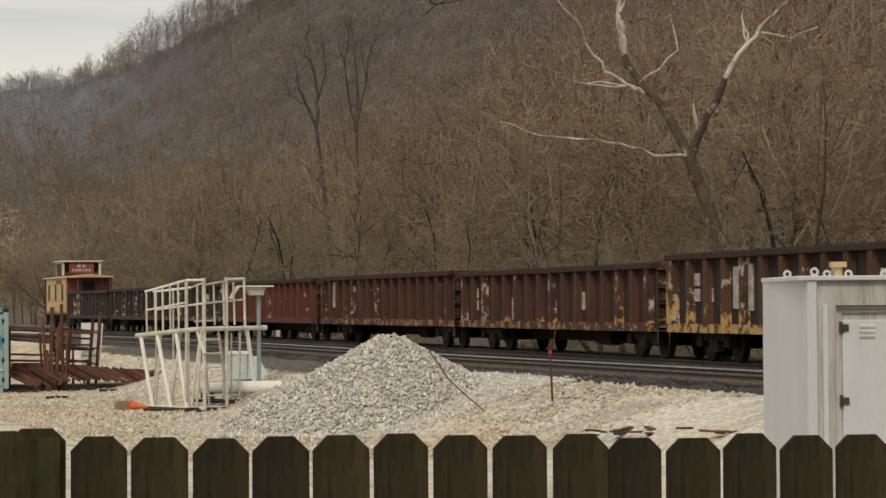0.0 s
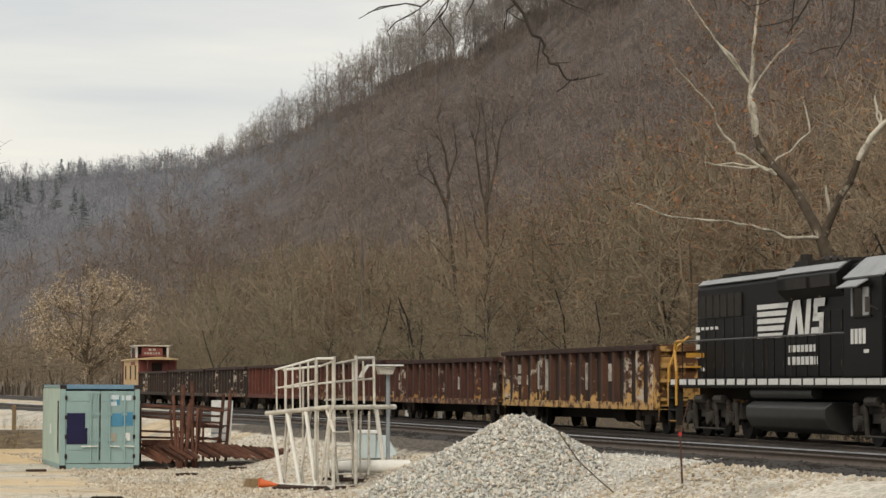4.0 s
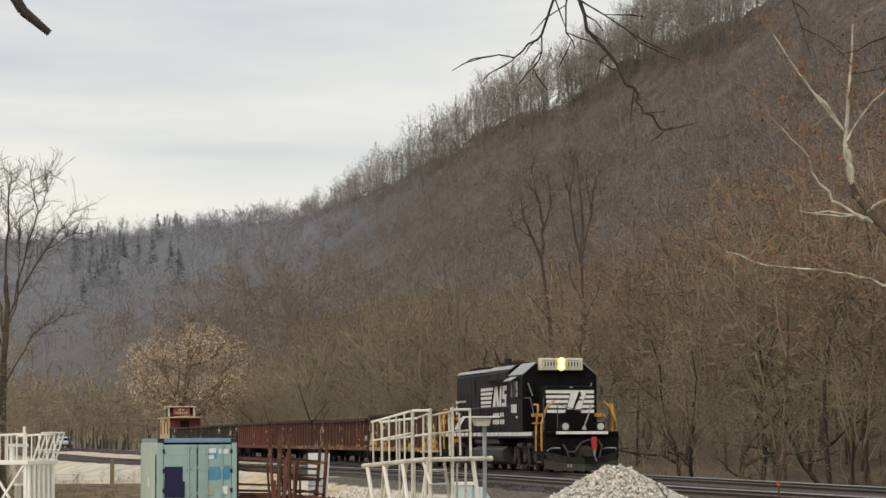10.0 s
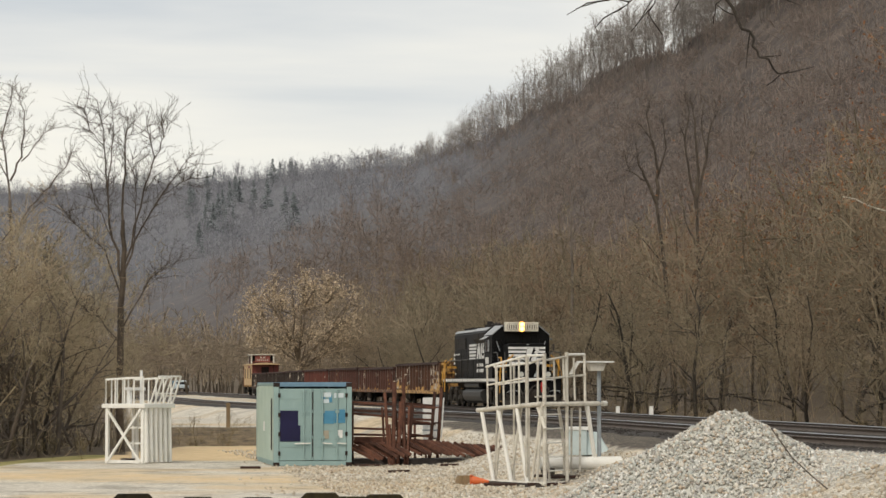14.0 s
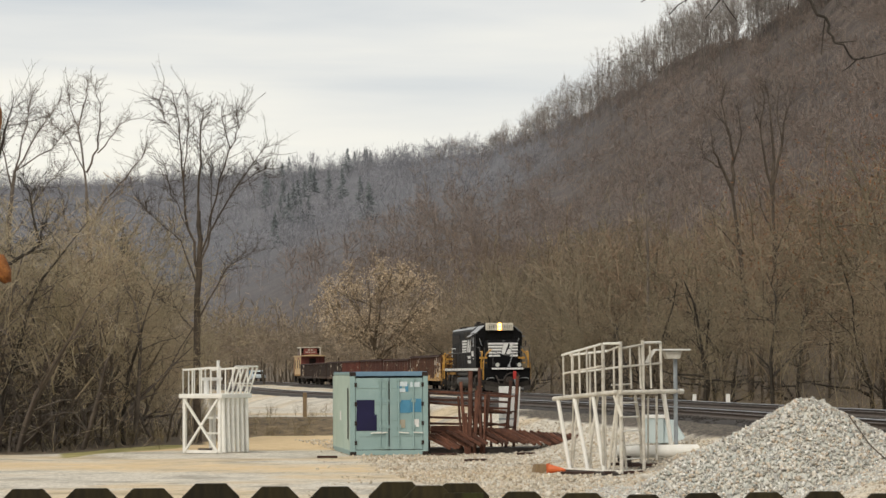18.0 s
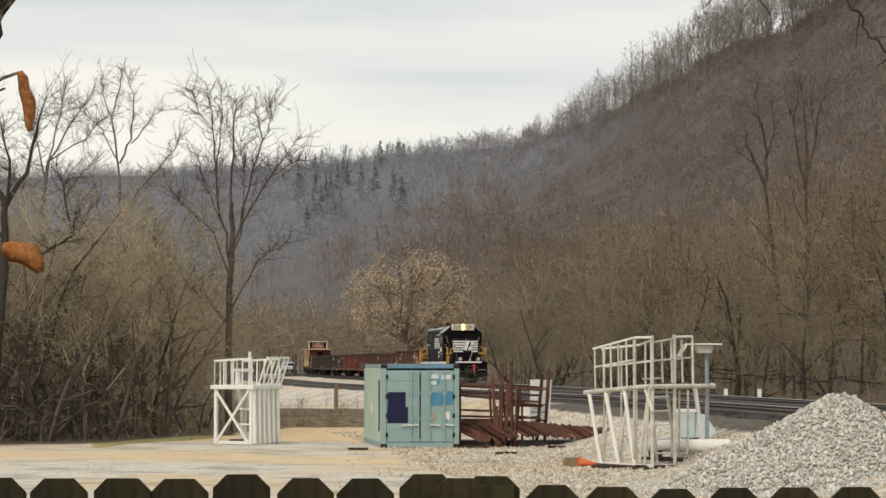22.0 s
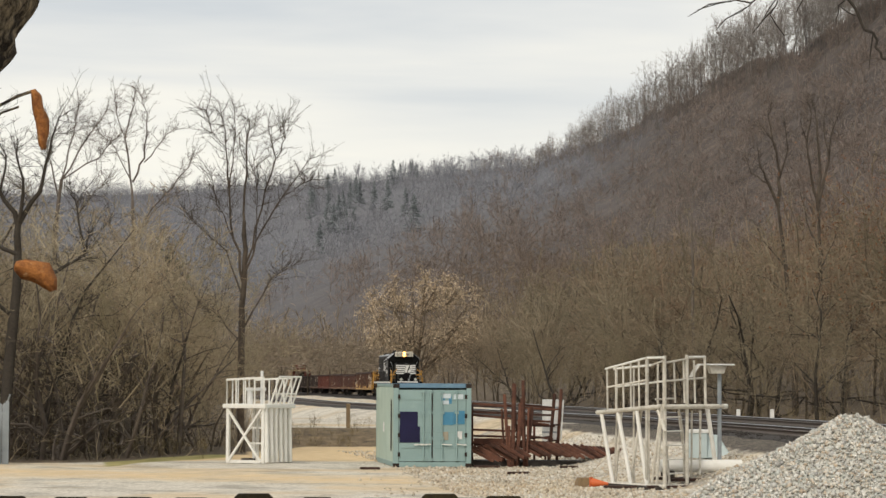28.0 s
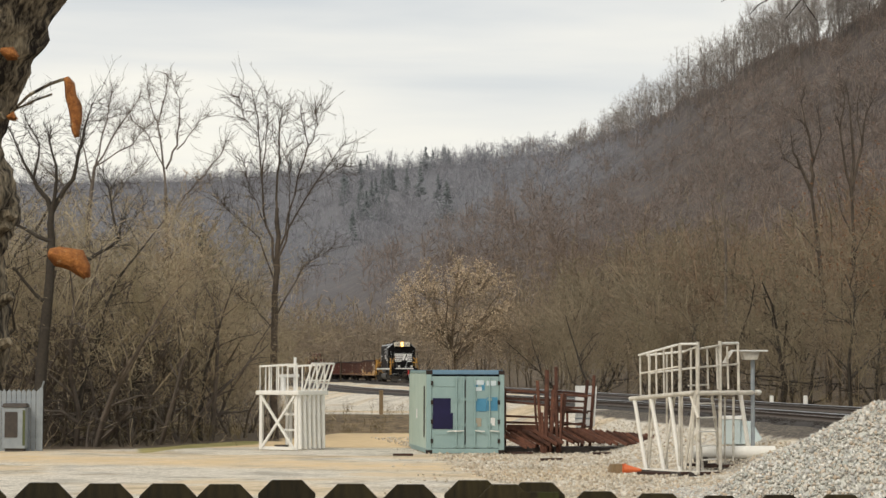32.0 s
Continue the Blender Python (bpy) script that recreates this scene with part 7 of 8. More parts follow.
    # slim legs and braces that cross behind them
    for a, b, inner, r in ((0.15, 0.11, 1.0, 0.028), (0.30, 0.20, 0.4, 0.034), (0.62, 0.44, 0.4, 0.036), (0.93, 0.78, 0.4, 0.034), (0.99, 0.91, 0.0, 0.036), (0.42, 0.42, 1.0, 0.026), (0.66, 0.66, 1.0, 0.026)):
        pipe("brace", left(a, deck(a) - 0.04, inner), left(b, 0.08, inner), r)
    for a, b, r in ((0.34, 0.50, 0.036), (0.55, 0.54, 0.026), (0.69, 0.68, 0.030), (0.10, 0.20, 0.026)):
        pipe("brace", right(a, 1.95, 0.5), right(b, 0.06, 0.5), r)
    # ladder
    l = part("ladder", Shape().path([right(0.08, 2.1, 0.3), right(0.10, 1.0, 0.3), right(0.16, 0.06, 0.3)], 0.022).path([right(0.30, 2.1, 0.3), right(0.37, 1.45, 0.3), right(0.40, 0.06, 0.3)], 0.024), "pipe_dirty", t)
    for k in range(5):
        z = 1.80 - k * 0.35
        part("rung", Shape().rod(right(0.09 + 0.012 * k, z, 0.3), right(0.345 + 0.01 * k, z, 0.3), 0.020, n=6), "pipe_white", l)
    # grey post with a flared tray
    part("grey_post", Shape().rod(right(0.92, 0.0), right(0.92, 3.12), 0.055, n=10), "pipe_grey", t, "blue-grey post")
    turn = Matrix.Rotation(radians(8), 3, "Z")
    part("tray", Shape().box(right(0.86, 3.12), (0.88, 0.46, 0.04), turn), "white_paint", t, "white flat tray", bevel=0.01)
    part("tray_bowl", Shape().box(right(0.87, 2.99), (0.34, 0.26, 0.20), turn, taper=(1.35, 1.2)), "pipe_dirty", t, "pale flared bowl under the tray", bevel=0.01)
    part("tray_bracket", Shape().prism([(-0.22, 2.80), (-0.12, 2.80), (0.06, 3.10), (-0.06, 3.10)], "y", -0.02, 0.02), "pipe_white", t).location = right(0.56, 0)
    # base rails and dark skids
    for k in (0.0, 1.0):
        pipe("base_rail", left(0.05, 0.09, k), left(1.0, 0.09, k), 0.045)
        pipe("base_rail", right(0.0, 0.09, k), right(0.95, 0.09, k), 0.045)
    for a, b in ((left(0.1, 0.05), left(1.0, 0.05)), (right(0.0, 0.06, 0.6), right(1.0, 0.06, 0.6))):
        part("skid", Shape().bar(a, b, 0.28, 0.10), "dark_steel", t)


work_stand()


def stair_stand():
    """White platform stand with a cross-braced front, close side bars and a flared rail."""
    t = thing("platform_stand", "white platform stand with cross-braced front and flared railings", "stand", pose(-5.42, 84.7, gz(-5.4, 84.0), 0, 0, -31))
    W, D, H = 1.45, 1.6, 1.85
    # origin: near left corner; front along +x, depth along +y
    for x in (0.04, W - 0.04):
        for y in (0.04, D - 0.04):
            pieces("corner_post", Shape().box((x, y, H / 2), (0.11, 0.11, H)), "pipe_white", t, bevel=0.01)
    part("platform", Shape().box((W / 2, D / 2, H), (W + 0.22, D + 0.18, 0.14)), "pipe_white", t, bevel=0.02)
    part("cross_brace", Shape().bar((0.08, -0.03, 0.05), (W - 0.08, -0.03, H - 0.1), 0.07), "pipe_white", t)
    part("cross_brace", Shape().bar((0.08, -0.05, H - 0.1), (W - 0.08, -0.05, 0.05), 0.07), "pipe_white", t)
    for i in range(6):
        x = W + 0.0
        y = 0.12 + i * (D - 0.24) / 5
        part("side_bar", Shape().rod((x + 0.05, y, 0.04), (x, y, H - 0.04), 0.072, n=12), "pipe_white", t)
        part("rear_bar", Shape().rod((0.15 + i * (W - 0.3) / 5, D - 0.02, 0.04), (0.15 + i * (W - 0.3) / 5, D - 0.02, H - 0.04), 0.055, n=10), "pipe_white", t)
    for z in (0.65, 1.15):
        part("crosspiece", Shape().box((W * 0.75, 0.25, z), (W * 0.5, 0.05, 0.06)), "pipe_white", t)
    part("base_rail", Shape().box((W / 2, 0.02, 0.06), (W, 0.1, 0.10)), "pipe_white", t)
    # railings round the platform
    for x0, y0, x1, y1, n in ((0, 0, W, 0, 4), (0, 0, 0, D, 5), (0, D, W, D, 5)):
        part("top_rail", Shape().bar((x0, y0, H + 0.85), (x1, y1, H + 0.92), 0.06), "pipe_white", t)
        for k in range(n + 1):
            f = k / n
            x, y = x0 + (x1 - x0) * f, y0 + (y1 - y0) * f
            part("baluster", Shape().rod((x, y, H), (x, y, H + 0.88), 0.025, n=6), "pipe_white", t)
    for k in range(6):
        y = 0.35 + k * 0.26
        part("flared_bar", Shape().rod((W, y, H), (W + 0.32, y + 0.05, H + 0.95), 0.03, n=6), "pipe_white", t)
    part("flared_rail", Shape().rod((W + 0.32, 0.4, H + 0.95), (W + 0.32, 1.7, H + 0.95), 0.03, n=6).rod((W + 0.1, 0.35, H + 0.4), (W + 0.1, 1.65, H + 0.4), 0.025, n=6), "pipe_white", t)
    part("mast", Shape().rod((W * 0.72, D * 0.3, H), (W * 0.72, D * 0.3, H + 1.15), 0.05).box((W * 0.55, D * 0.3, H + 0.55), (0.75, 0.12, 0.10)).rod((W * 0.4, D * 0.3, H), (W * 0.4, D * 0.3, H + 0.5), 0.09), "white_paint", t, "white central fitting on the platform")
    part("dark_foot", Shape().box((W * 0.45, 0.3, 0.08), (0.35, 0.3, 0.16)), "dark_steel", t)


stair_stand()


def rusty_rack():
    """Rusty stake rack with rails lying in it."""
    r = thing("stake_rack", "rusty steel stake rack of leaning posts and rails", "rack", pose(2.6, 82.6, gz(2.6, 82.6)))
    rng = random.Random(4)
    posts = [(1.15, -0.6, 2.62, 0.05, 0.07), (1.55, -0.2, 2.72, -0.05, 0.055), (1.3, -0.5, 2.0, 0.1, 0.06), (-0.1, 0.2, 1.95, 0.0, 0.04), (-0.15, 1.6, 1.9, -0.05, 0.04),
             (2.35, 0.6, 2.3, 0.2, 0.055), (2.65, 1.2, 2.45, 0.15, 0.05), (1.95, 1.5, 1.3, 0.0, 0.04)]
    for x, y, h, lean, w in posts:
        part("post", Shape().rod((x, y, 0), (x + lean, y + 0.05, h), w, n=8), "rusty_steel", r)
    rails = [(-0.1, 0.3, 1.98, 1.2, -0.1, 1.90), (-0.1, 0.3, 1.62, 1.2, 0.0, 1.5), (-0.1, 0.4, 1.15, 1.3, 0.2, 1.1), (-0.1, 0.4, 0.95, 1.3, 0.2, 0.92), (-0.1, 0.5, 0.72, 1.3, 0.3, 0.7),
             (1.4, 0.0, 1.95, 2.5, 0.8, 1.85), (1.3, 0.0, 1.45, 2.5, 0.8, 1.4), (1.3, 0.1, 1.0, 2.5, 0.8, 0.85), (1.3, 0.2, 0.8, 2.4, 0.9, 0.72), (1.2, 0.6, 1.3, 2.6, 1.4, 1.25), (-0.1, 1.5, 1.7, 2.5, 1.3, 1.6)]
    for a in rails:
        part("crossrail", Shape().bar(a[0:3], a[3:6], 0.06, 0.07), "rusty_steel", r)
    for k in range(9):
        x, y = rng.uniform(0.9, 1.7), rng.uniform(-0.7, 0.3)
        part("post", Shape().rod((x, y, 0), (x + rng.uniform(-0.25, 0.25), y + rng.uniform(-0.1, 0.2), rng.uniform(1.2, 2.5)), rng.uniform(0.03, 0.06), n=7), "rusty_steel", r)
    for k in range(8):
        z, x = rng.uniform(0.6, 1.9), rng.choice((-0.1, 1.5))
        part("crossrail", Shape().bar((x, rng.uniform(0, 0.6), z), (x + rng.uniform(0.8, 1.1), rng.uniform(0, 0.8), z + rng.uniform(-0.12, 0.12)), 0.045, 0.05), "rusty_steel", r)
    for i in range(3):
        part("ladder_rung", Shape().bar((2.35 + 0.08 * i, 0.6, 0.8 + 0.5 * i), (2.7 + 0.04 * i, 1.2, 0.8 + 0.5 * i), 0.05), "rusty_steel", r)
    part("mesh_panel", Shape().box((0.6, 0.3, 0.75), (1.3, 0.04, 0.25)), "rusty_steel", r)
    p = thing("scrap_rails", "pile of rusty steel rails lying slantwise on the gravel", "scrap pile", pose(2.6, 82.4, gz(2.6, 82.4)))
    for i in range(44):
        x = -0.3 + i * 0.122
        z = 0.10 + 0.26 * max(0, 1 - abs(i - 16) / 26) + rng.uniform(-0.03, 0.03)
        y = rng.uniform(-0.25, 0.2)
        part("rail", Shape().bar((x, y, z + 0.42), (x + 0.75 + rng.uniform(-0.1, 0.1), y - 0.5, z), 0.055, 0.09).bar((x + 0.1, y + 1.6, z + 0.35), (x, y, z + 0.42), 0.055, 0.09), "rusty_steel", p)
    part("bearer", Shape().box((2.5, 0.6, 0.09), (5.2, 1.4, 0.18)), "dark_steel", p)
    w = thing("white_tank", "white vertical drum with straps standing on a steel frame", "tank", pose(5.12, 84.6, gz(5.12, 84.6)))
    part("drum", Shape().rod((0, 0, 0.72), (0, 0, 2.08), 0.29, n=18), "white_paint", w, bevel=0.01)
    for z in (1.0, 1.8):
        part("strap", Shape().rod((0, 0, z), (0, 0, z + 0.05), 0.297, n=18), "pipe_grey", w)
    part("side_sheet", Shape().box((0.36, 0, 1.42), (0.03, 0.26, 1.30), Matrix.Rotation(0.06, 3, "Y")), "white_paint", w)
    for x in (-0.18, 0.18):
        for y in (-0.18, 0.18):
            part("leg", Shape().rod((x, y, 0), (x, y, 0.75), 0.025, n=6), "rusty_steel", w)


rusty_rack()


def stone_pile():
    """Heap of grey crushed stone: a rough core with loose stones all over it."""
    cx, cy, H, R = 9.62, 54.6, 2.0, 3.75
    rng = np.random.default_rng(21)

    def surf(x, y):
        r = math.hypot((x - cx), (y - cy) * 1.0) / R
        n = noise.noise((x * 0.5, y * 0.5, 2)) * 0.18
        h = min(H * (1.03 - r * (1 + n)), H * 0.985 - 0.2 * r * r)
        return max(gz(x, y) + 0.02, h)
    t = thing("stone_pile", "conical heap of pale grey crushed stone", "gravel pile")
    v, f = [], []
    n, m = 26, 64
    for i in range(n + 1):
        for j in range(m):
            a = 2 * math.pi * j / m
            r = (R + 0.4) * i / n
            x, y = cx + r * math.cos(a), cy + r * math.sin(a)
            v.append((x, y, surf(x, y) - 0.05))
    for i in range(n):
        for j in range(m):
            f.append((i * m + j, i * m + (j + 1) % m, (i + 1) * m + (j + 1) % m, (i + 1) * m + j))
    o = new("core", big_mesh("core", v, f, "grey_stone"))
    o.parent = t
    # loose stones: irregular eight-cornered lumps
    N = 25000
    a, r = rng.uniform(0, 2 * math.pi, N), (R + 0.9) * np.sqrt(rng.uniform(0, 1, N))
    keep = (np.sin(a) < 0.75) | (rng.random(N) < 0.4)
    a, r = a[keep], r[keep]
    X, Y = cx + r * np.cos(a), cy + r * np.sin(a)
    Z = np.array([surf(x, y) for x, y in zip(X, Y)])
    S = rng.uniform(0.016, 0.046, len(X)) * np.where(rng.random(len(X)) < 0.06, 1.6, 1)
    o = stone_mesh("stone", rng, np.stack([X, Y, Z], -1), S, "grey_stone")
    o.parent = t
    tagged(o, "loose crushed stones", kind="stuff")


stone_pile()


def utility_box():
    """Grey-white steel equipment shelter with a door and lifting eyes."""
    x0, y0 = polar(19.28, 27.0)
    g = gz(x0, y0)
    t = thing("equipment_shelter", "grey-white steel equipment shelter with door and lifting eyes", "shelter", pose(x0, y0, g, 0, 0, -9))
    H = 2.85 - g
    # near corner at the origin, side runs back along +y, door wall along +x
    part("side_wall", Shape().box((-0.02, 1.1, H / 2), (0.06, 2.2, H)), "box_white", t, bevel=0.01).rotation_euler = (0, 0, radians(2.5))
    part("front_wall", Shape().box((1.6, 0.0, H / 2), (3.2, 0.06, H)), "box_stain", t, "streaked front wall", bevel=0.01)
    part("back_wall", Shape().box((1.5, 2.2, H / 2), (3.2, 0.06, H)), "box_white", t)
    part("end_wall", Shape().box((3.2, 1.1, H / 2), (0.06, 2.2, H)), "box_white", t)
    part("roof", Shape().box((1.55, 1.08, H + 0.02), (3.4, 2.36, 0.05)), "box_white", t, bevel=0.01)
    pieces("corner_trim", Shape().box((0.0, -0.05, H / 2), (0.10, 0.05, H)).box((0.14, -0.045, H / 2 - 0.1), (0.06, 0.03, H - 0.3)), "box_white", t, bevel=0.01)
    d = part("door", Shape().box((0.78, -0.045, H / 2 - 0.16), (0.95, 0.05, H - 0.5)), "box_white", t, "grey-white steel door", bevel=0.012)
    pieces("door_frame", Shape().box((0.27, -0.04, H / 2 - 0.12), (0.06, 0.05, H - 0.4)).box((1.29, -0.04, H / 2 - 0.12), (0.06, 0.05, H - 0.4)).box((0.78, -0.04, H - 0.31), (1.06, 0.05, 0.05)), "box_stain", t)
    part("drip_edge", Shape().box((0.8, -0.09, H - 0.27), (1.12, 0.06, 0.02)), "dark_steel", d)
    for i in range(3):
        part("vent_slat", Shape().box((0.56, -0.08, H - 0.48 - i * 0.05), (0.16, 0.02, 0.03), Matrix.Rotation(0.5, 3, "X")), "white_paint", d)
    for z in (0.35, 1.0, 1.75):
        pieces("hinge", Shape().rod((0.29, -0.085, H - 2.3 + z), (0.29, -0.085, H - 2.18 + z), 0.02, n=8).box((0.33, -0.08, H - 2.24 + z), (0.08, 0.02, 0.07)), "dark_steel", d)
    part("door_handle", Shape().box((1.14, -0.085, H - 1.35), (0.05, 0.03, 0.16)).rod((1.14, -0.10, H - 1.40), (1.04, -0.12, H - 1.42), 0.014, n=6), "dark_steel", d)
    for x, y in ((0.04, 0.02), (0.1, 2.0), (1.2, 2.1), (1.8, 0.05), (0.55, 2.05), (1.75, 2.1), (0.8, 2.1)):
        s = Shape()
        for k in range(10):
            a, b = math.pi * 2 * k / 10, math.pi * 2 * (k + 1) / 10
            s.rod((x + 0.035 * math.cos(a), y, H + 0.085 + 0.035 * math.sin(a)), (x + 0.035 * math.cos(b), y, H + 0.085 + 0.035 * math.sin(b)), 0.014, n=6)
        s.box((x, y, H + 0.045), (0.07, 0.05, 0.03))
        part("lifting_eye", s, "box_white", t)
    part("roof_cowl", Shape().rod((0.55, 1.4, H), (0.55, 1.4, H + 0.16), 0.05, n=10).box((0.55, 1.4, H + 0.18), (0.16, 0.16, 0.06)), "cream_paint", t)
    part("skid", Shape().box((1.55, 1.1, -0.02), (3.3, 2.2, 0.12)), "dark_steel", t)


utility_box()


def wooden_fence():
    """Dog-eared picket fence, mossy and dark, across the view."""
    fence = thing("picket_fence", "dark mossy dog-eared wooden picket fence", "fence")
    D, pitch = 6.25, 0.1475
    rng = random.Random(9)

    def picket(x, w, top, y, name="picket"):
        base = gz(x, y) - 0.02
        h, c, hw = top - base, 0.033 + rng.uniform(-0.004, 0.004), w / 2
        out = [(-hw, 0), (hw, 0), (hw, h - c), (hw - c, h), (-hw + c, h), (-hw, h - c)]
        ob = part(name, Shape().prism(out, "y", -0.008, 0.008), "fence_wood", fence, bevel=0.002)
        ob.matrix_basis = pose(x, y, base, rng.uniform(-0.3, 0.3), rng.uniform(-0.2, 0.2), 0)
    for i in range(-14, 17):
        x = 0.334 + (i + 0.5) * pitch + rng.uniform(-0.003, 0.003)
        top = 2.331 + rng.uniform(-0.006, 0.006)
        if i >= 0:
            top = 2.312 - 0.0022 * i + rng.uniform(-0.006, 0.006)
        picket(x, pitch - rng.uniform(0.008, 0.014), top, D)
    # a spare board nailed over a gap, and a split plain one beside it
    picket(0.334 - pitch, 0.125, 2.328, D - 0.018, "nailed_board")
    part("nailed_board", Shape().box((0.334 - 0.45 * pitch, D - 0.022, 1.56), (0.10, 0.014, 1.50)), "fence_wood", fence)
    for z in (1.0, 1.55, 2.08):
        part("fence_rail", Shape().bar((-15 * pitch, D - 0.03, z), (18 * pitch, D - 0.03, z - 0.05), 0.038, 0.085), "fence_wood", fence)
    for x in (-1.75, 0.26, 2.55):
        part("fence_post", Shape().box((x, D + 0.06, 1.5), (0.09, 0.09, 1.55)), "fence_wood", fence)


wooden_fence()

# ---------------------------------------------------------------- near the camera
def near_tree():
    """Rough trunk of the tree that stands beside the camera, with two withered leaves on a twig."""
    t = thing("shade_tree", "rough-barked tree trunk with bare hanging branches", "tree", pose(0, 0, 0))
    d = 4.3
    rng = random.Random(31)
    # run of the trunk's axis, bearing and tilt, widths in metres
    spine = [(-14.5, -18, 0.19), (-12.6, -6, 0.165), (-11.55, -1.2, 0.145), (-10.95, 0.4, 0.135), (-11.05, 2.2, 0.135), (-10.95, 3.6, 0.150), (-11.1, 5.0, 0.135), (-10.6, 6.6, 0.14), (-9.95, 8.0, 0.145), (-9.2, 9.6, 0.15), (-8.2, 11.5, 0.15), (-6.5, 14.5, 0.13)]
    rows, m = [], 28
    fine = []
    for (b0, e0, r0), (b1, e1, r1) in zip(spine, spine[1:]):
        for k in range(10):
            f = k / 10
            fine.append((b0 + (b1 - b0) * f, e0 + (e1 - e0) * f, r0 + (r1 - r0) * f))
    v, f = [], []
    for i, (b, e, r) in enumerate(fine):
        c = Vector((d * math.sin(radians(b)), d * math.cos(radians(b)), 2.6 + d * math.tan(radians(e))))
        for j in range(m):
            a = 2 * math.pi * j / m
            rr = r * (1 + 0.10 * noise.noise((math.cos(a) * 3, math.sin(a) * 3, i * 0.16)) + 0.09 * noise.noise((math.cos(a) * 9, math.sin(a) * 9, i * 0.5)))
            v.append(c + Vector((math.cos(a) * rr, math.sin(a) * rr, 0)))
    for i in range(len(fine) - 1):
        for j in range(m):
            f.append((i * m + j, i * m + (j + 1) % m, (i + 1) * m + (j + 1) % m, (i + 1) * m + j))
    o = new("trunk", big_mesh("trunk", [tuple(p) for p in v], f, "bark_near"))
    o.parent = t

    def S(b, e, dist=4.0):
        return Vector((dist * math.sin(radians(b)), dist * math.cos(radians(b)), 2.6 + dist * math.tan(radians(e))))
    tw = part("twig", Shape().path([S(-9.15, 5.55, 4.2), S(-8.75, 5.95), S(-8.3, 6.2), S(-7.98, 6.32)], 0.0025, 6).path([S(-9.1, 5.6, 4.2), S(-8.6, 5.85), S(-8.25, 5.98)], 0.0018, 6), "bark_near", t)

    def leaf(name, pts, width, parent):
        """A dry curled leaf that follows the given line."""
        v, f = [], []
        n = len(pts)
        for i, p in enumerate(pts):
            k = math.sin(math.pi * (0.12 + 0.80 * i / (n - 1)))
            dirn = (pts[min(i + 1, n - 1)] - pts[max(i - 1, 0)]).normalized()
            side = dirn.cross(Vector((0, 1, 0))).normalized()
            for q in (-1, -0.5, 0, 0.5, 1):
                v.append(p + side * q * width * k * (1 + 0.2 * math.sin(i * 2.3 + q)) + Vector((0, -0.012 * (1 - q * q), 0)))
        for i in range(n - 1):
            for q in range(4):
                f.append((i * 5 + q, i * 5 + q + 1, i * 5 + q + 6, i * 5 + q + 5))
        ob = new(name, big_mesh(name, [tuple(p) for p in v], f, "leaf_orange"))
        mod = ob.modifiers.new("thickness", "SOLIDIFY")
        mod.thickness = 0.0012
        ob.parent = parent
        return tagged(ob, "curled orange-brown dead leaf")
    leaf("dead_leaf", [S(-7.95, 6.33), S(-7.86, 6.2), S(-7.84, 5.95), S(-7.76, 5.7), S(-7.70, 5.45), S(-7.74, 5.2), S(-7.70, 5.05)], 0.0092, t)
    leaf("dead_leaf", [S(-8.28, 2.5), S(-8.1, 2.47), S(-7.9, 2.42), S(-7.7, 2.34), S(-7.52, 2.18), S(-7.45, 1.98)], 0.0175, t)
    part("twig", Shape().path([S(-9.1, 2.1, 4.2), S(-8.6, 2.35), S(-8.26, 2.5)], 0.0012, 5), "bark_near", t)
    leaf("dead_leaf", [S(-9.35, 6.9, 4.12), S(-9.15, 6.85, 4.12), S(-8.98, 6.75, 4.12)], 0.010, t)
    leaf("dead_leaf", [S(-9.2, 5.45, 4.1), S(-9.1, 5.5, 4.1), S(-9.0, 5.4, 4.1)], 0.006, t)
    # bark ridges and broken stubs
    for b, e, r in ((-9.2, 5.5, 0.02), (-8.95, 3.4, 0.03), (-9.05, 3.15, 0.028), (-8.95, 1.6, 0.02), (-9.0, 0.6, 0.02)):
        part("stub", Shape().rod(S(b - 0.6, e - 0.25, 4.25), S(b - 0.1, e, 4.22), r * 0.8, r * 0.35, 7), "bark_near", t)

    # hanging branches that dip into the picture from above
    def spray(pts, r0, r1):
        s = Shape()
        ends = [S(*q, 9.0) for q in pts]
        way = []
        for a, b in zip(ends, ends[1:]):
            way += [a, a.lerp(b, 0.5) + Vector((rng.gauss(0, 0.006), rng.gauss(0, 0.01), rng.gauss(0, 0.006)))]
        way.append(ends[-1])
        n = len(way) - 1
        for i in range(n):
            ra, rb = r0 + (r1 - r0) * i / n, r0 + (r1 - r0) * (i + 1) / n
            s.rod(way[i], way[i + 1], ra, rb, 6)
            if i > 0 and rng.random() < 0.55:
                d = ((way[i + 1] - way[i]).normalized() + Vector((rng.choice((-1, 1)) * rng.uniform(0.5, 1.0), rng.gauss(0, 0.3), rng.gauss(-0.1, 0.4)))).normalized()
                q = way[i] + d * rng.uniform(0.03, 0.10)
                e = q + (d + Vector((0, 0, rng.uniform(-0.6, 0.3)))).normalized() * rng.uniform(0.03, 0.09)
                s.rod(way[i], q, min(ra * 0.6, 0.004), 0.0025, 5).rod(q, e, 0.0025, 0.0012, 5)
        return s
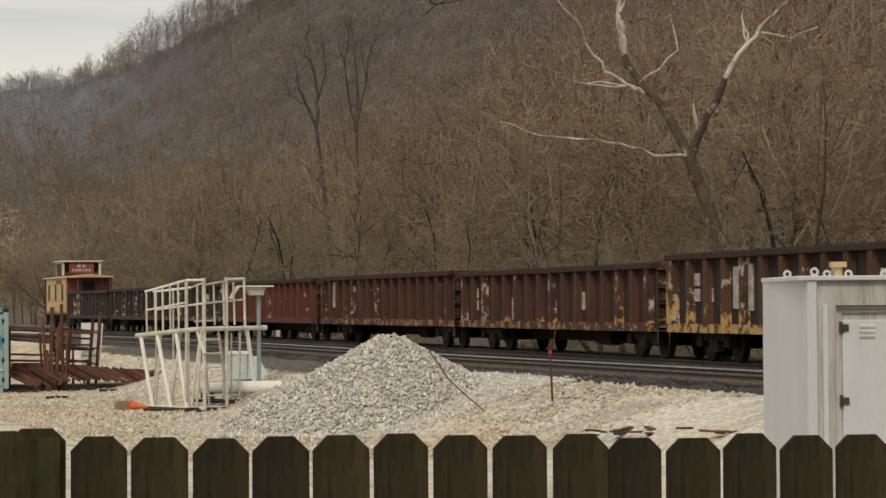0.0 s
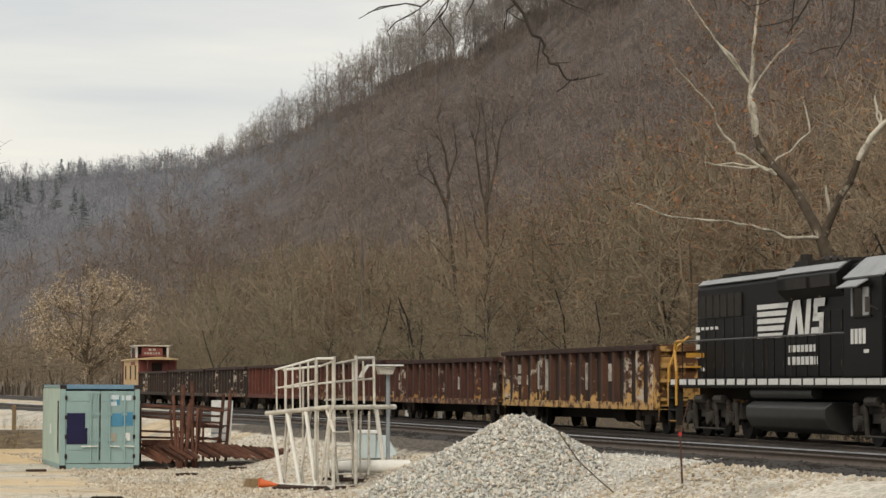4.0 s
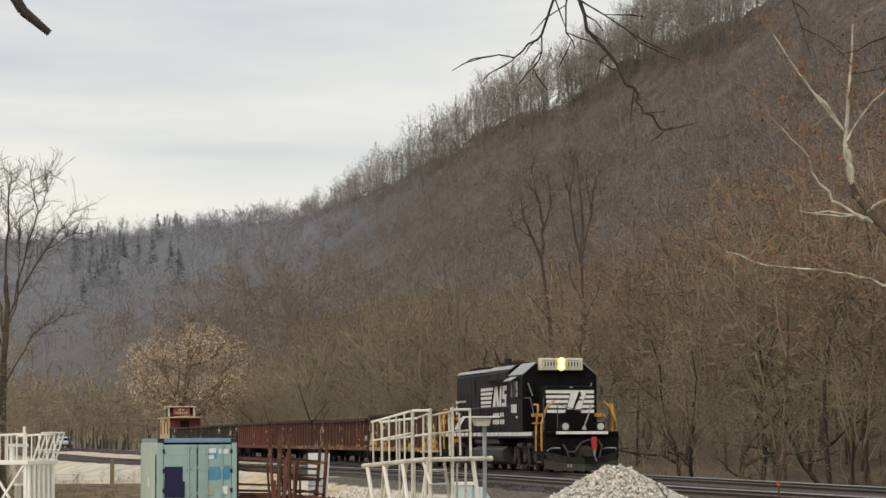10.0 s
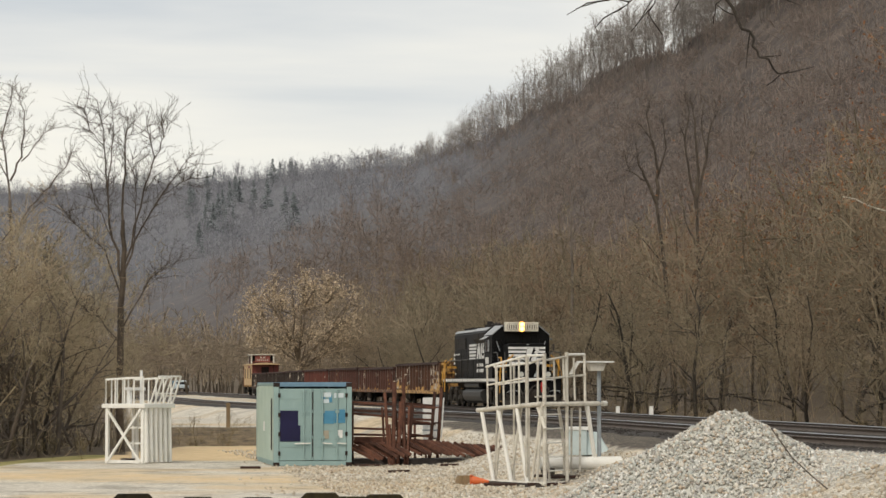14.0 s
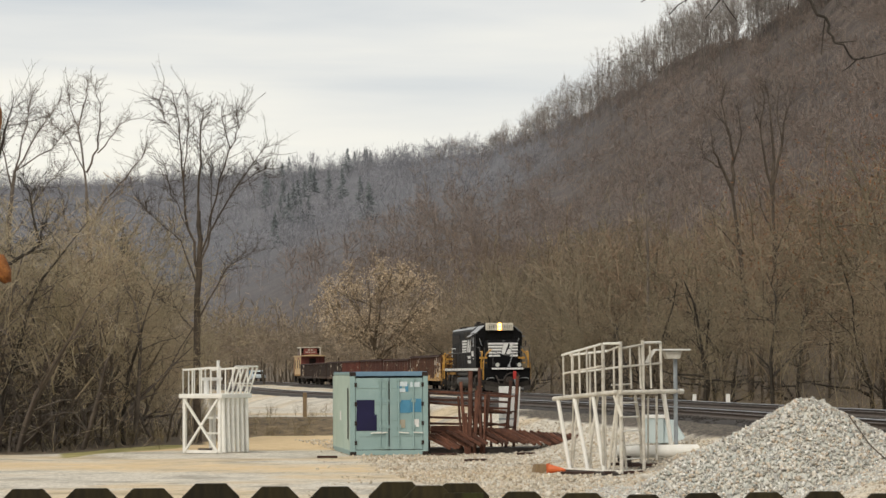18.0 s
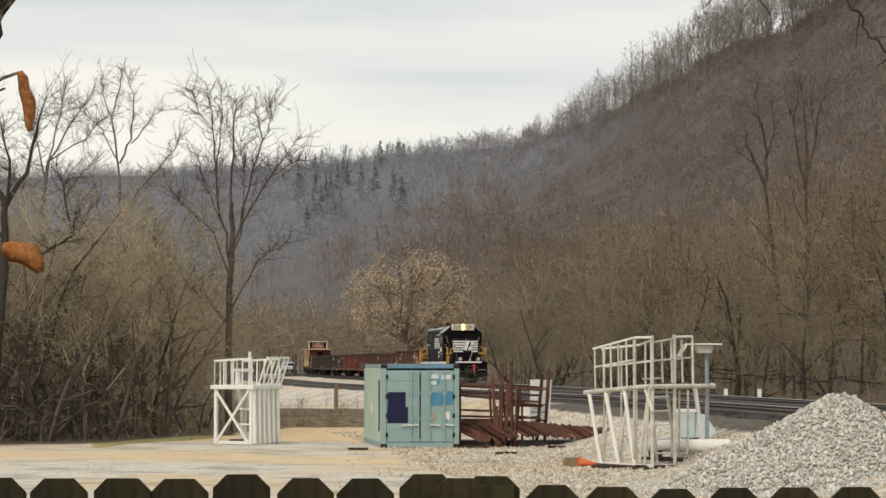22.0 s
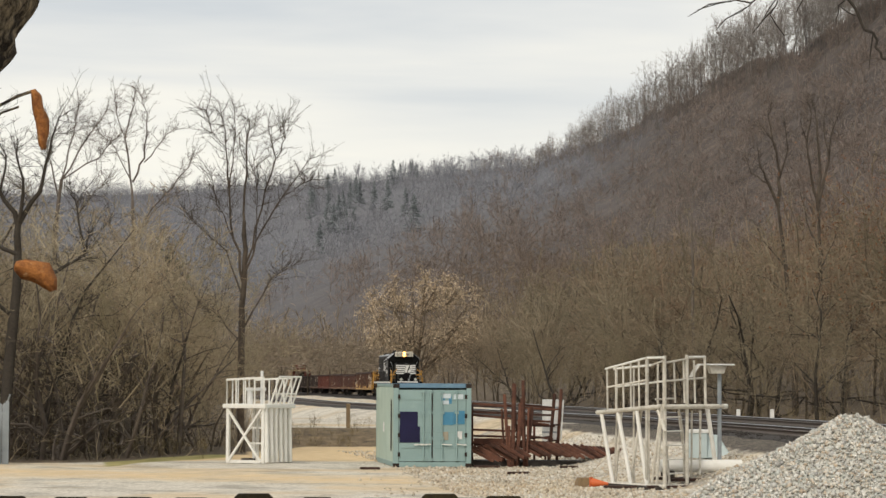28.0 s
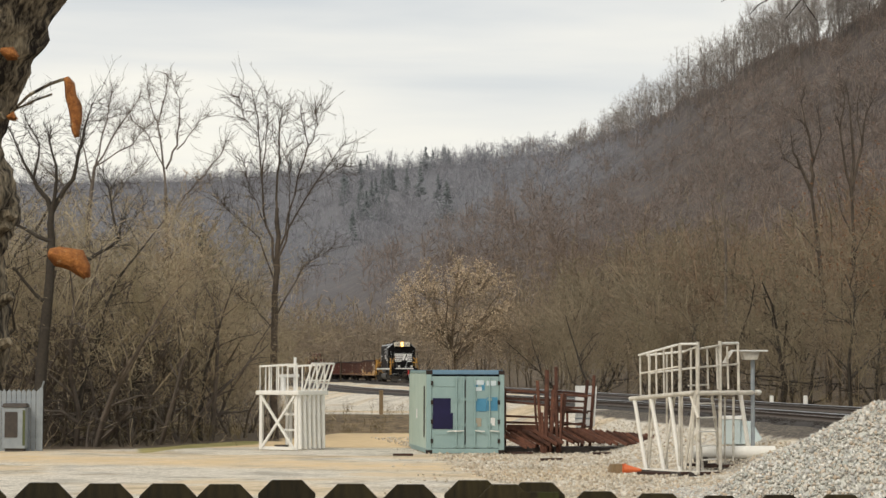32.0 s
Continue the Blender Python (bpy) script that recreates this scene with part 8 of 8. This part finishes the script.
    runs = [([(8.6, 11.2), (9.3, 9.6), (9.46, 8.95), (9.95, 8.42), (10.2, 8.0), (10.5, 7.67), (10.55, 7.35), (10.69, 7.11), (11.0, 6.85), (11.18, 6.74), (11.35, 6.8)], 0.013, 0.004),
            ([(8.9, 10.5), (8.46, 8.85), (8.15, 8.65), (7.85, 8.35), (7.5, 8.42), (7.2, 8.38)], 0.009, 0.003),
            ([(7.85, 8.36), (7.6, 8.15), (7.45, 8.05)], 0.004, 0.002), ([(8.46, 8.85), (8.4, 8.3), (8.25, 7.95)], 0.005, 0.002),
            ([(9.1, 10.0), (9.0, 8.9), (9.2, 8.55)], 0.006, 0.003), ([(9.95, 8.42), (9.75, 8.1), (9.7, 7.85)], 0.004, 0.002), ([(9.3, 9.6), (10.4, 8.9), (10.7, 8.6)], 0.006, 0.002),
            ([(17.0, 10.2), (16.6, 8.8), (16.2, 8.1), (15.9, 7.6)], 0.010, 0.003), ([(16.6, 8.8), (15.7, 8.55), (15.0, 8.3)], 0.007, 0.002), ([(16.9, 9.6), (17.4, 8.6), (17.3, 7.7), (17.0, 7.2)], 0.008, 0.003),
            ([(13.8, 10.0), (14.2, 8.9), (15.1, 8.4)], 0.006, 0.002)]
    for pts, a, b in runs:
        part("branch", spray(pts, a * 0.55, b * 0.6), "bark_wet", t)
    part("branch", Shape().rod(S(-4.2, 11.2, 9), S(-3.0, 9.3, 9), 0.02, 0.018, 8).rod(S(-3.0, 9.3, 9), S(-2.42, 8.83, 9), 0.018, 0.012, 8), "bark_wet", t, "broken branch end")


near_tree()


def litter_items():
    rng = random.Random(55)
    # thin rusty stakes in the stony ground
    for b, dist, h in ((13.56, 48.7, 1.35),):
        x, y = polar(b, dist)
        s = thing("survey_stake", "thin bent rusty rod stuck in the gravel with a faded flag", "stake", pose(x, y, gz(x, y)))
        part("rod", Shape().path([(0.06, 0, -0.4), (0.02, 0, 0.5), (0, 0, 0.95)], 0.018, 6), "rusty_steel", s)
        part("flag", Shape().box((0, 0, 0.98), (0.06, 0.02, 0.07)), "red_paint", s)
        part("bent_tip", Shape().path([(0, 0, 0.98), (0.05, 0, 1.15), (0.16, 0, 1.6)], 0.012, 6), "rusty_steel", s)
    # white marker posts beyond the track
    for b, dist in ((7.56, 121), (8.29, 112)):
        x, y = polar(b, dist)
        p = thing("marker_post", "short white marker post beyond the track", "post", pose(x, y, gz(x, y)), group="white marker posts")
        part("shaft", Shape().box((0, 0, 0.27), (0.19, 0.14, 0.54), taper=(0.85, 0.85)), "white_paint", p, bevel=0.02)
    # concrete-coloured box and pipe behind the stand
    x, y = 8.56, 70.0
    b = thing("valve_box", "pale blue-grey sloping metal box on the ground", "box", pose(x, y, gz(x, y), 0, 0, -8))
    part("body", Shape().box((0, 0, 0.31), (1.12, 0.8, 0.62), taper=(0.6, 0.7), shift=(-0.16, 0)), "pale_blue_box", b, bevel=0.03)
    part("lid", Shape().box((-0.35, -0.2, 0.72), (0.56, 0.56, 0.09)), "white_paint", b, "white lid", bevel=0.01)
    part("side_chest", Shape().box((-0.35, -0.2, 0.34), (0.5, 0.5, 0.68)), "pale_blue_box", b, bevel=0.02)
    x, y = 7.75, 66.0
    p = thing("steel_pipe", "short length of pale steel pipe lying on timbers", "pipe", pose(x, y, gz(x, y), 0, 0, 4))
    s = Shape()
    s.rod((-1.0, 0, 0.26), (1.1, 0, 0.26), 0.165, n=20)
    part("tube", s, "pipe_white", p, bevel=0.01)
    for dx in (-0.8, 0.7):
        part("timber", Shape().box((dx, 0, 0.07), (0.2, 0.9, 0.16)), "tie_wood", p)
    # orange bucket and a board near the stand
    x, y = 5.22, 66.0
    o = thing("orange_cone", "orange plastic traffic cone lying on its side", "cone", pose(x, y, gz(x, y), 0, 0, -20))
    part("cone", Shape().rod((-0.2, 0, 0.12), (0.24, 0, 0.09), 0.12, 0.03, 14), "orange_plastic", o)
    part("foot", Shape().box((-0.21, 0, 0.13), (0.03, 0.26, 0.25)), "orange_plastic", o, bevel=0.01)
    k = thing("cardboard_box", "crushed brown cardboard box lying on the gravel", "box", pose(x - 0.42, y + 0.1, gz(x, y), 0, 0, 12))
    part("carton", Shape().box((0, 0, 0.12), (0.36, 0.3, 0.24), taper=(0.85, 0.9), shift=(0.03, 0)), "post_wood", k, bevel=0.01)
    for (x, y, L, a, w) in ((-0.7, 78.6, 0.6, 8, 0.16), (3.6, 75.0, 0.7, 30, 0.12), (6.0, 64.9, 1.5, -14, 0.22), (6.9, 64.2, 1.3, 6, 0.20), (7.5, 65.1, 1.6, 20, 0.18), (6.5, 65.9, 1.7, -35, 0.24), (7.3, 66.3, 1.4, 4, 0.26), (2.9, 80.6, 0.8, -10, 0.14), (5.4, 80.0, 0.6, 25, 0.10)):
        k = thing("timber_offcut", "dark weathered timber offcut lying on the gravel", "timber", pose(x, y, gz(x, y), 0, 0, a), group="timber offcuts")
        part("board", Shape().box((0, 0, 0.05), (L, w, 0.07)), "rust_brown", k, bevel=0.01)
    # wooden post and cap by the ditch
    x, y = -2.15, 123.5
    k = thing("wooden_post", "squared pale wooden post standing by the ditch", "post", pose(x, y, gz(x, y) - 0.3))
    part("shaft", Shape().box((0, 0, 0.72), (0.19, 0.19, 1.45)), "post_wood", k, bevel=0.03)
    # dark leaf-like debris by the stony verge, built from thin flat plates
    for (b, dist, a) in ((15.1, 42.8, 5), (17.4, 39.7, -8), (15.6, 42.3, 30)):
        x, y = polar(b, dist)
        k = thing("dark_debris", "flat heap of dark leaf-like debris built from thin plates", "scrap pile", pose(x, y, gz(x, y), 0, 0, a), group="rusty scrap heaps")
        for i in range(7):
            ob = part("plate", Shape().box((0, 0, 0), (rng.uniform(0.2, 0.4), rng.uniform(0.08, 0.14), 0.03)), "rusty_steel", k)
            ob.matrix_basis = pose(rng.uniform(-0.6, 0.6), rng.uniform(-0.3, 0.3), 0.03 + 0.012 * i, rng.uniform(-6, 6), rng.uniform(-6, 6), rng.uniform(0, 180))
    # bare cable or branch on the stone pile
    k = thing("fallen_branch", "bent dark branch lying on the stone heap", "branch")
    pts = [polar(10.9, 52.4), polar(11.35, 51.2), polar(11.8, 50.2), polar(12.1, 49.5)]
    zs = [1.28, 0.72, 0.36, 0.16]
    part("stem", Shape().path([(p[0], p[1], gz(*p) + z) for p, z in zip(pts, zs)], 0.014, 6), "bark_dark", k)


litter_items()


def security_gate():
    """Galvanised palisade with a cabinet, at the yard's edge."""
    x0, y0 = polar(-8.43, 83.0)
    f = thing("palisade_fence", "grey galvanised palisade fence with a cabinet at the yard's edge", "fence", pose(x0, y0, gz(x0, y0)))
    for i in range(16):
        s = Shape().prism([(-0.07, 0), (0.07, 0), (0.07, 1.88), (0, 1.95), (-0.07, 1.88)], "y", -0.012 - 0.012 * (i % 2), 0.012)
        ob = part("pale", s, "pipe_grey", f)
        ob.matrix_basis = pose(-0.06 - i * 0.155, 0.0, 0, 0, 0, 0)
    for z in (0.35, 1.6):
        part("rail", Shape().box((-1.2, 0.04, z), (2.5, 0.05, 0.07)), "pipe_grey", f)
    for x in (0.02, -2.45):
        part("post", Shape().box((x, 0.05, 1.0), (0.1, 0.1, 2.0)), "pipe_grey", f)
        part("arm", Shape().bar((x, 0.05, 1.95), (x + 0.1, -0.1, 2.2), 0.04), "pipe_grey", f)
    c = thing("green_cabinet", "grey cabinet with green side and lidded top", "cabinet", pose(x0 - 0.72, y0 - 0.35, gz(x0, y0)))
    part("body", Shape().box((0, 0, 0.75), (0.7, 0.5, 1.3)), "pipe_grey", c, bevel=0.02)
    part("lid", Shape().box((0, 0, 1.45), (0.8, 0.6, 0.12), taper=(0.9, 0.8)), "dark_steel", c, bevel=0.02)
    part("panel", Shape().box((0.30, -0.255, 0.75), (0.08, 0.02, 1.1)), "evergreen", c)
    part("dark_panel", Shape().box((-0.1, -0.255, 0.85), (0.4, 0.02, 0.8)), "dark_steel", c)
    part("legs", Shape().box((0, 0, 0.05), (0.6, 0.4, 0.1)), "dark_steel", c)


security_gate()


def pickup(name, label, x, y, turn, mat):
    p = thing(name, label, "truck", pose(x, y, gz(x, y) + 0.02, 0, 0, turn))
    part("body", Shape().box((0, 0, 0.85), (5.4, 1.95, 0.65)), mat, p, bevel=0.08)
    part("cab", Shape().box((0.3, 0, 1.5), (2.2, 1.8, 0.75), taper=(0.72, 0.85)), mat, p, bevel=0.06)
    part("windscreen", Shape().box((1.23, 0, 1.5), (0.05, 1.5, 0.5), Matrix.Rotation(-0.45, 3, "Y")), "glass", p)
    part("bumper", Shape().box((2.72, 0, 0.62), (0.12, 1.9, 0.22)), "dark_steel", p)
    part("equipment_rack", Shape().box((-1.6, 0, 1.5), (1.8, 1.7, 0.7)), "blue_patch", p)
    for x1 in (-1.7, 1.75):
        for y1 in (-0.88, 0.88):
            part("wheel", Shape().rod((x1, y1 - 0.12, 0.38), (x1, y1 + 0.12, 0.38), 0.38, n=18), "underframe", p)
    for y1 in (-0.7, 0.7):
        part("headlamp", Shape().box((2.71, y1, 0.92), (0.05, 0.3, 0.16)), "lens", p)


pickup("service_truck", "white service truck with blue equipment parked by the far track", *polar(-2.05, 402), -80, "pale_patch")


# ---------------------------------------------------------------- movement
def train_at(t):
    """Distance along the track of the number board at t seconds."""
    return 22.96 + 7.17 * t + 0.026 * t * t + 1.5 * max(0.0, 1 - t / 7) ** 1.3


def rides(s, half):
    """Pose of a vehicle whose two trucks stand half metres before and behind s; its front looks back down the track."""
    a, b = on_track(s - half), on_track(s + half)
    d = a - b
    return pose(*((a + b) / 2), 0, 0, math.degrees(math.atan2(d.y, d.x)))


def motions():
    times = [i * 1.0 for i in range(33)]
    centre = 6.48
    walk(LOCO, [(t, rides(train_at(t) + centre, 6.2)) for t in times])
    # wheels of the nearest vehicles turn on their axles
    fine = [i / 15 for i in range(481)]
    for vehicle in (LOCO, CARS[0], CARS[1]):
        for w in vehicle.children:
            if w.name.startswith("wheelset"):
                x, y, r = w.location
                walk(w, [(t, pose(x, y, r, 0, -math.degrees(train_at(t) / r), 0)) for t in fine])
    rear = 16.65
    for car, pitch in zip(CARS, PITCH):
        walk(car, [(t, rides(train_at(t) + rear + pitch / 2, pitch / 2 - 2.5)) for t in times])
        rear += pitch
    walk(CABOOSE, [(t, rides(train_at(t) + rear + 5.5, 3.0)) for t in times])


motions()
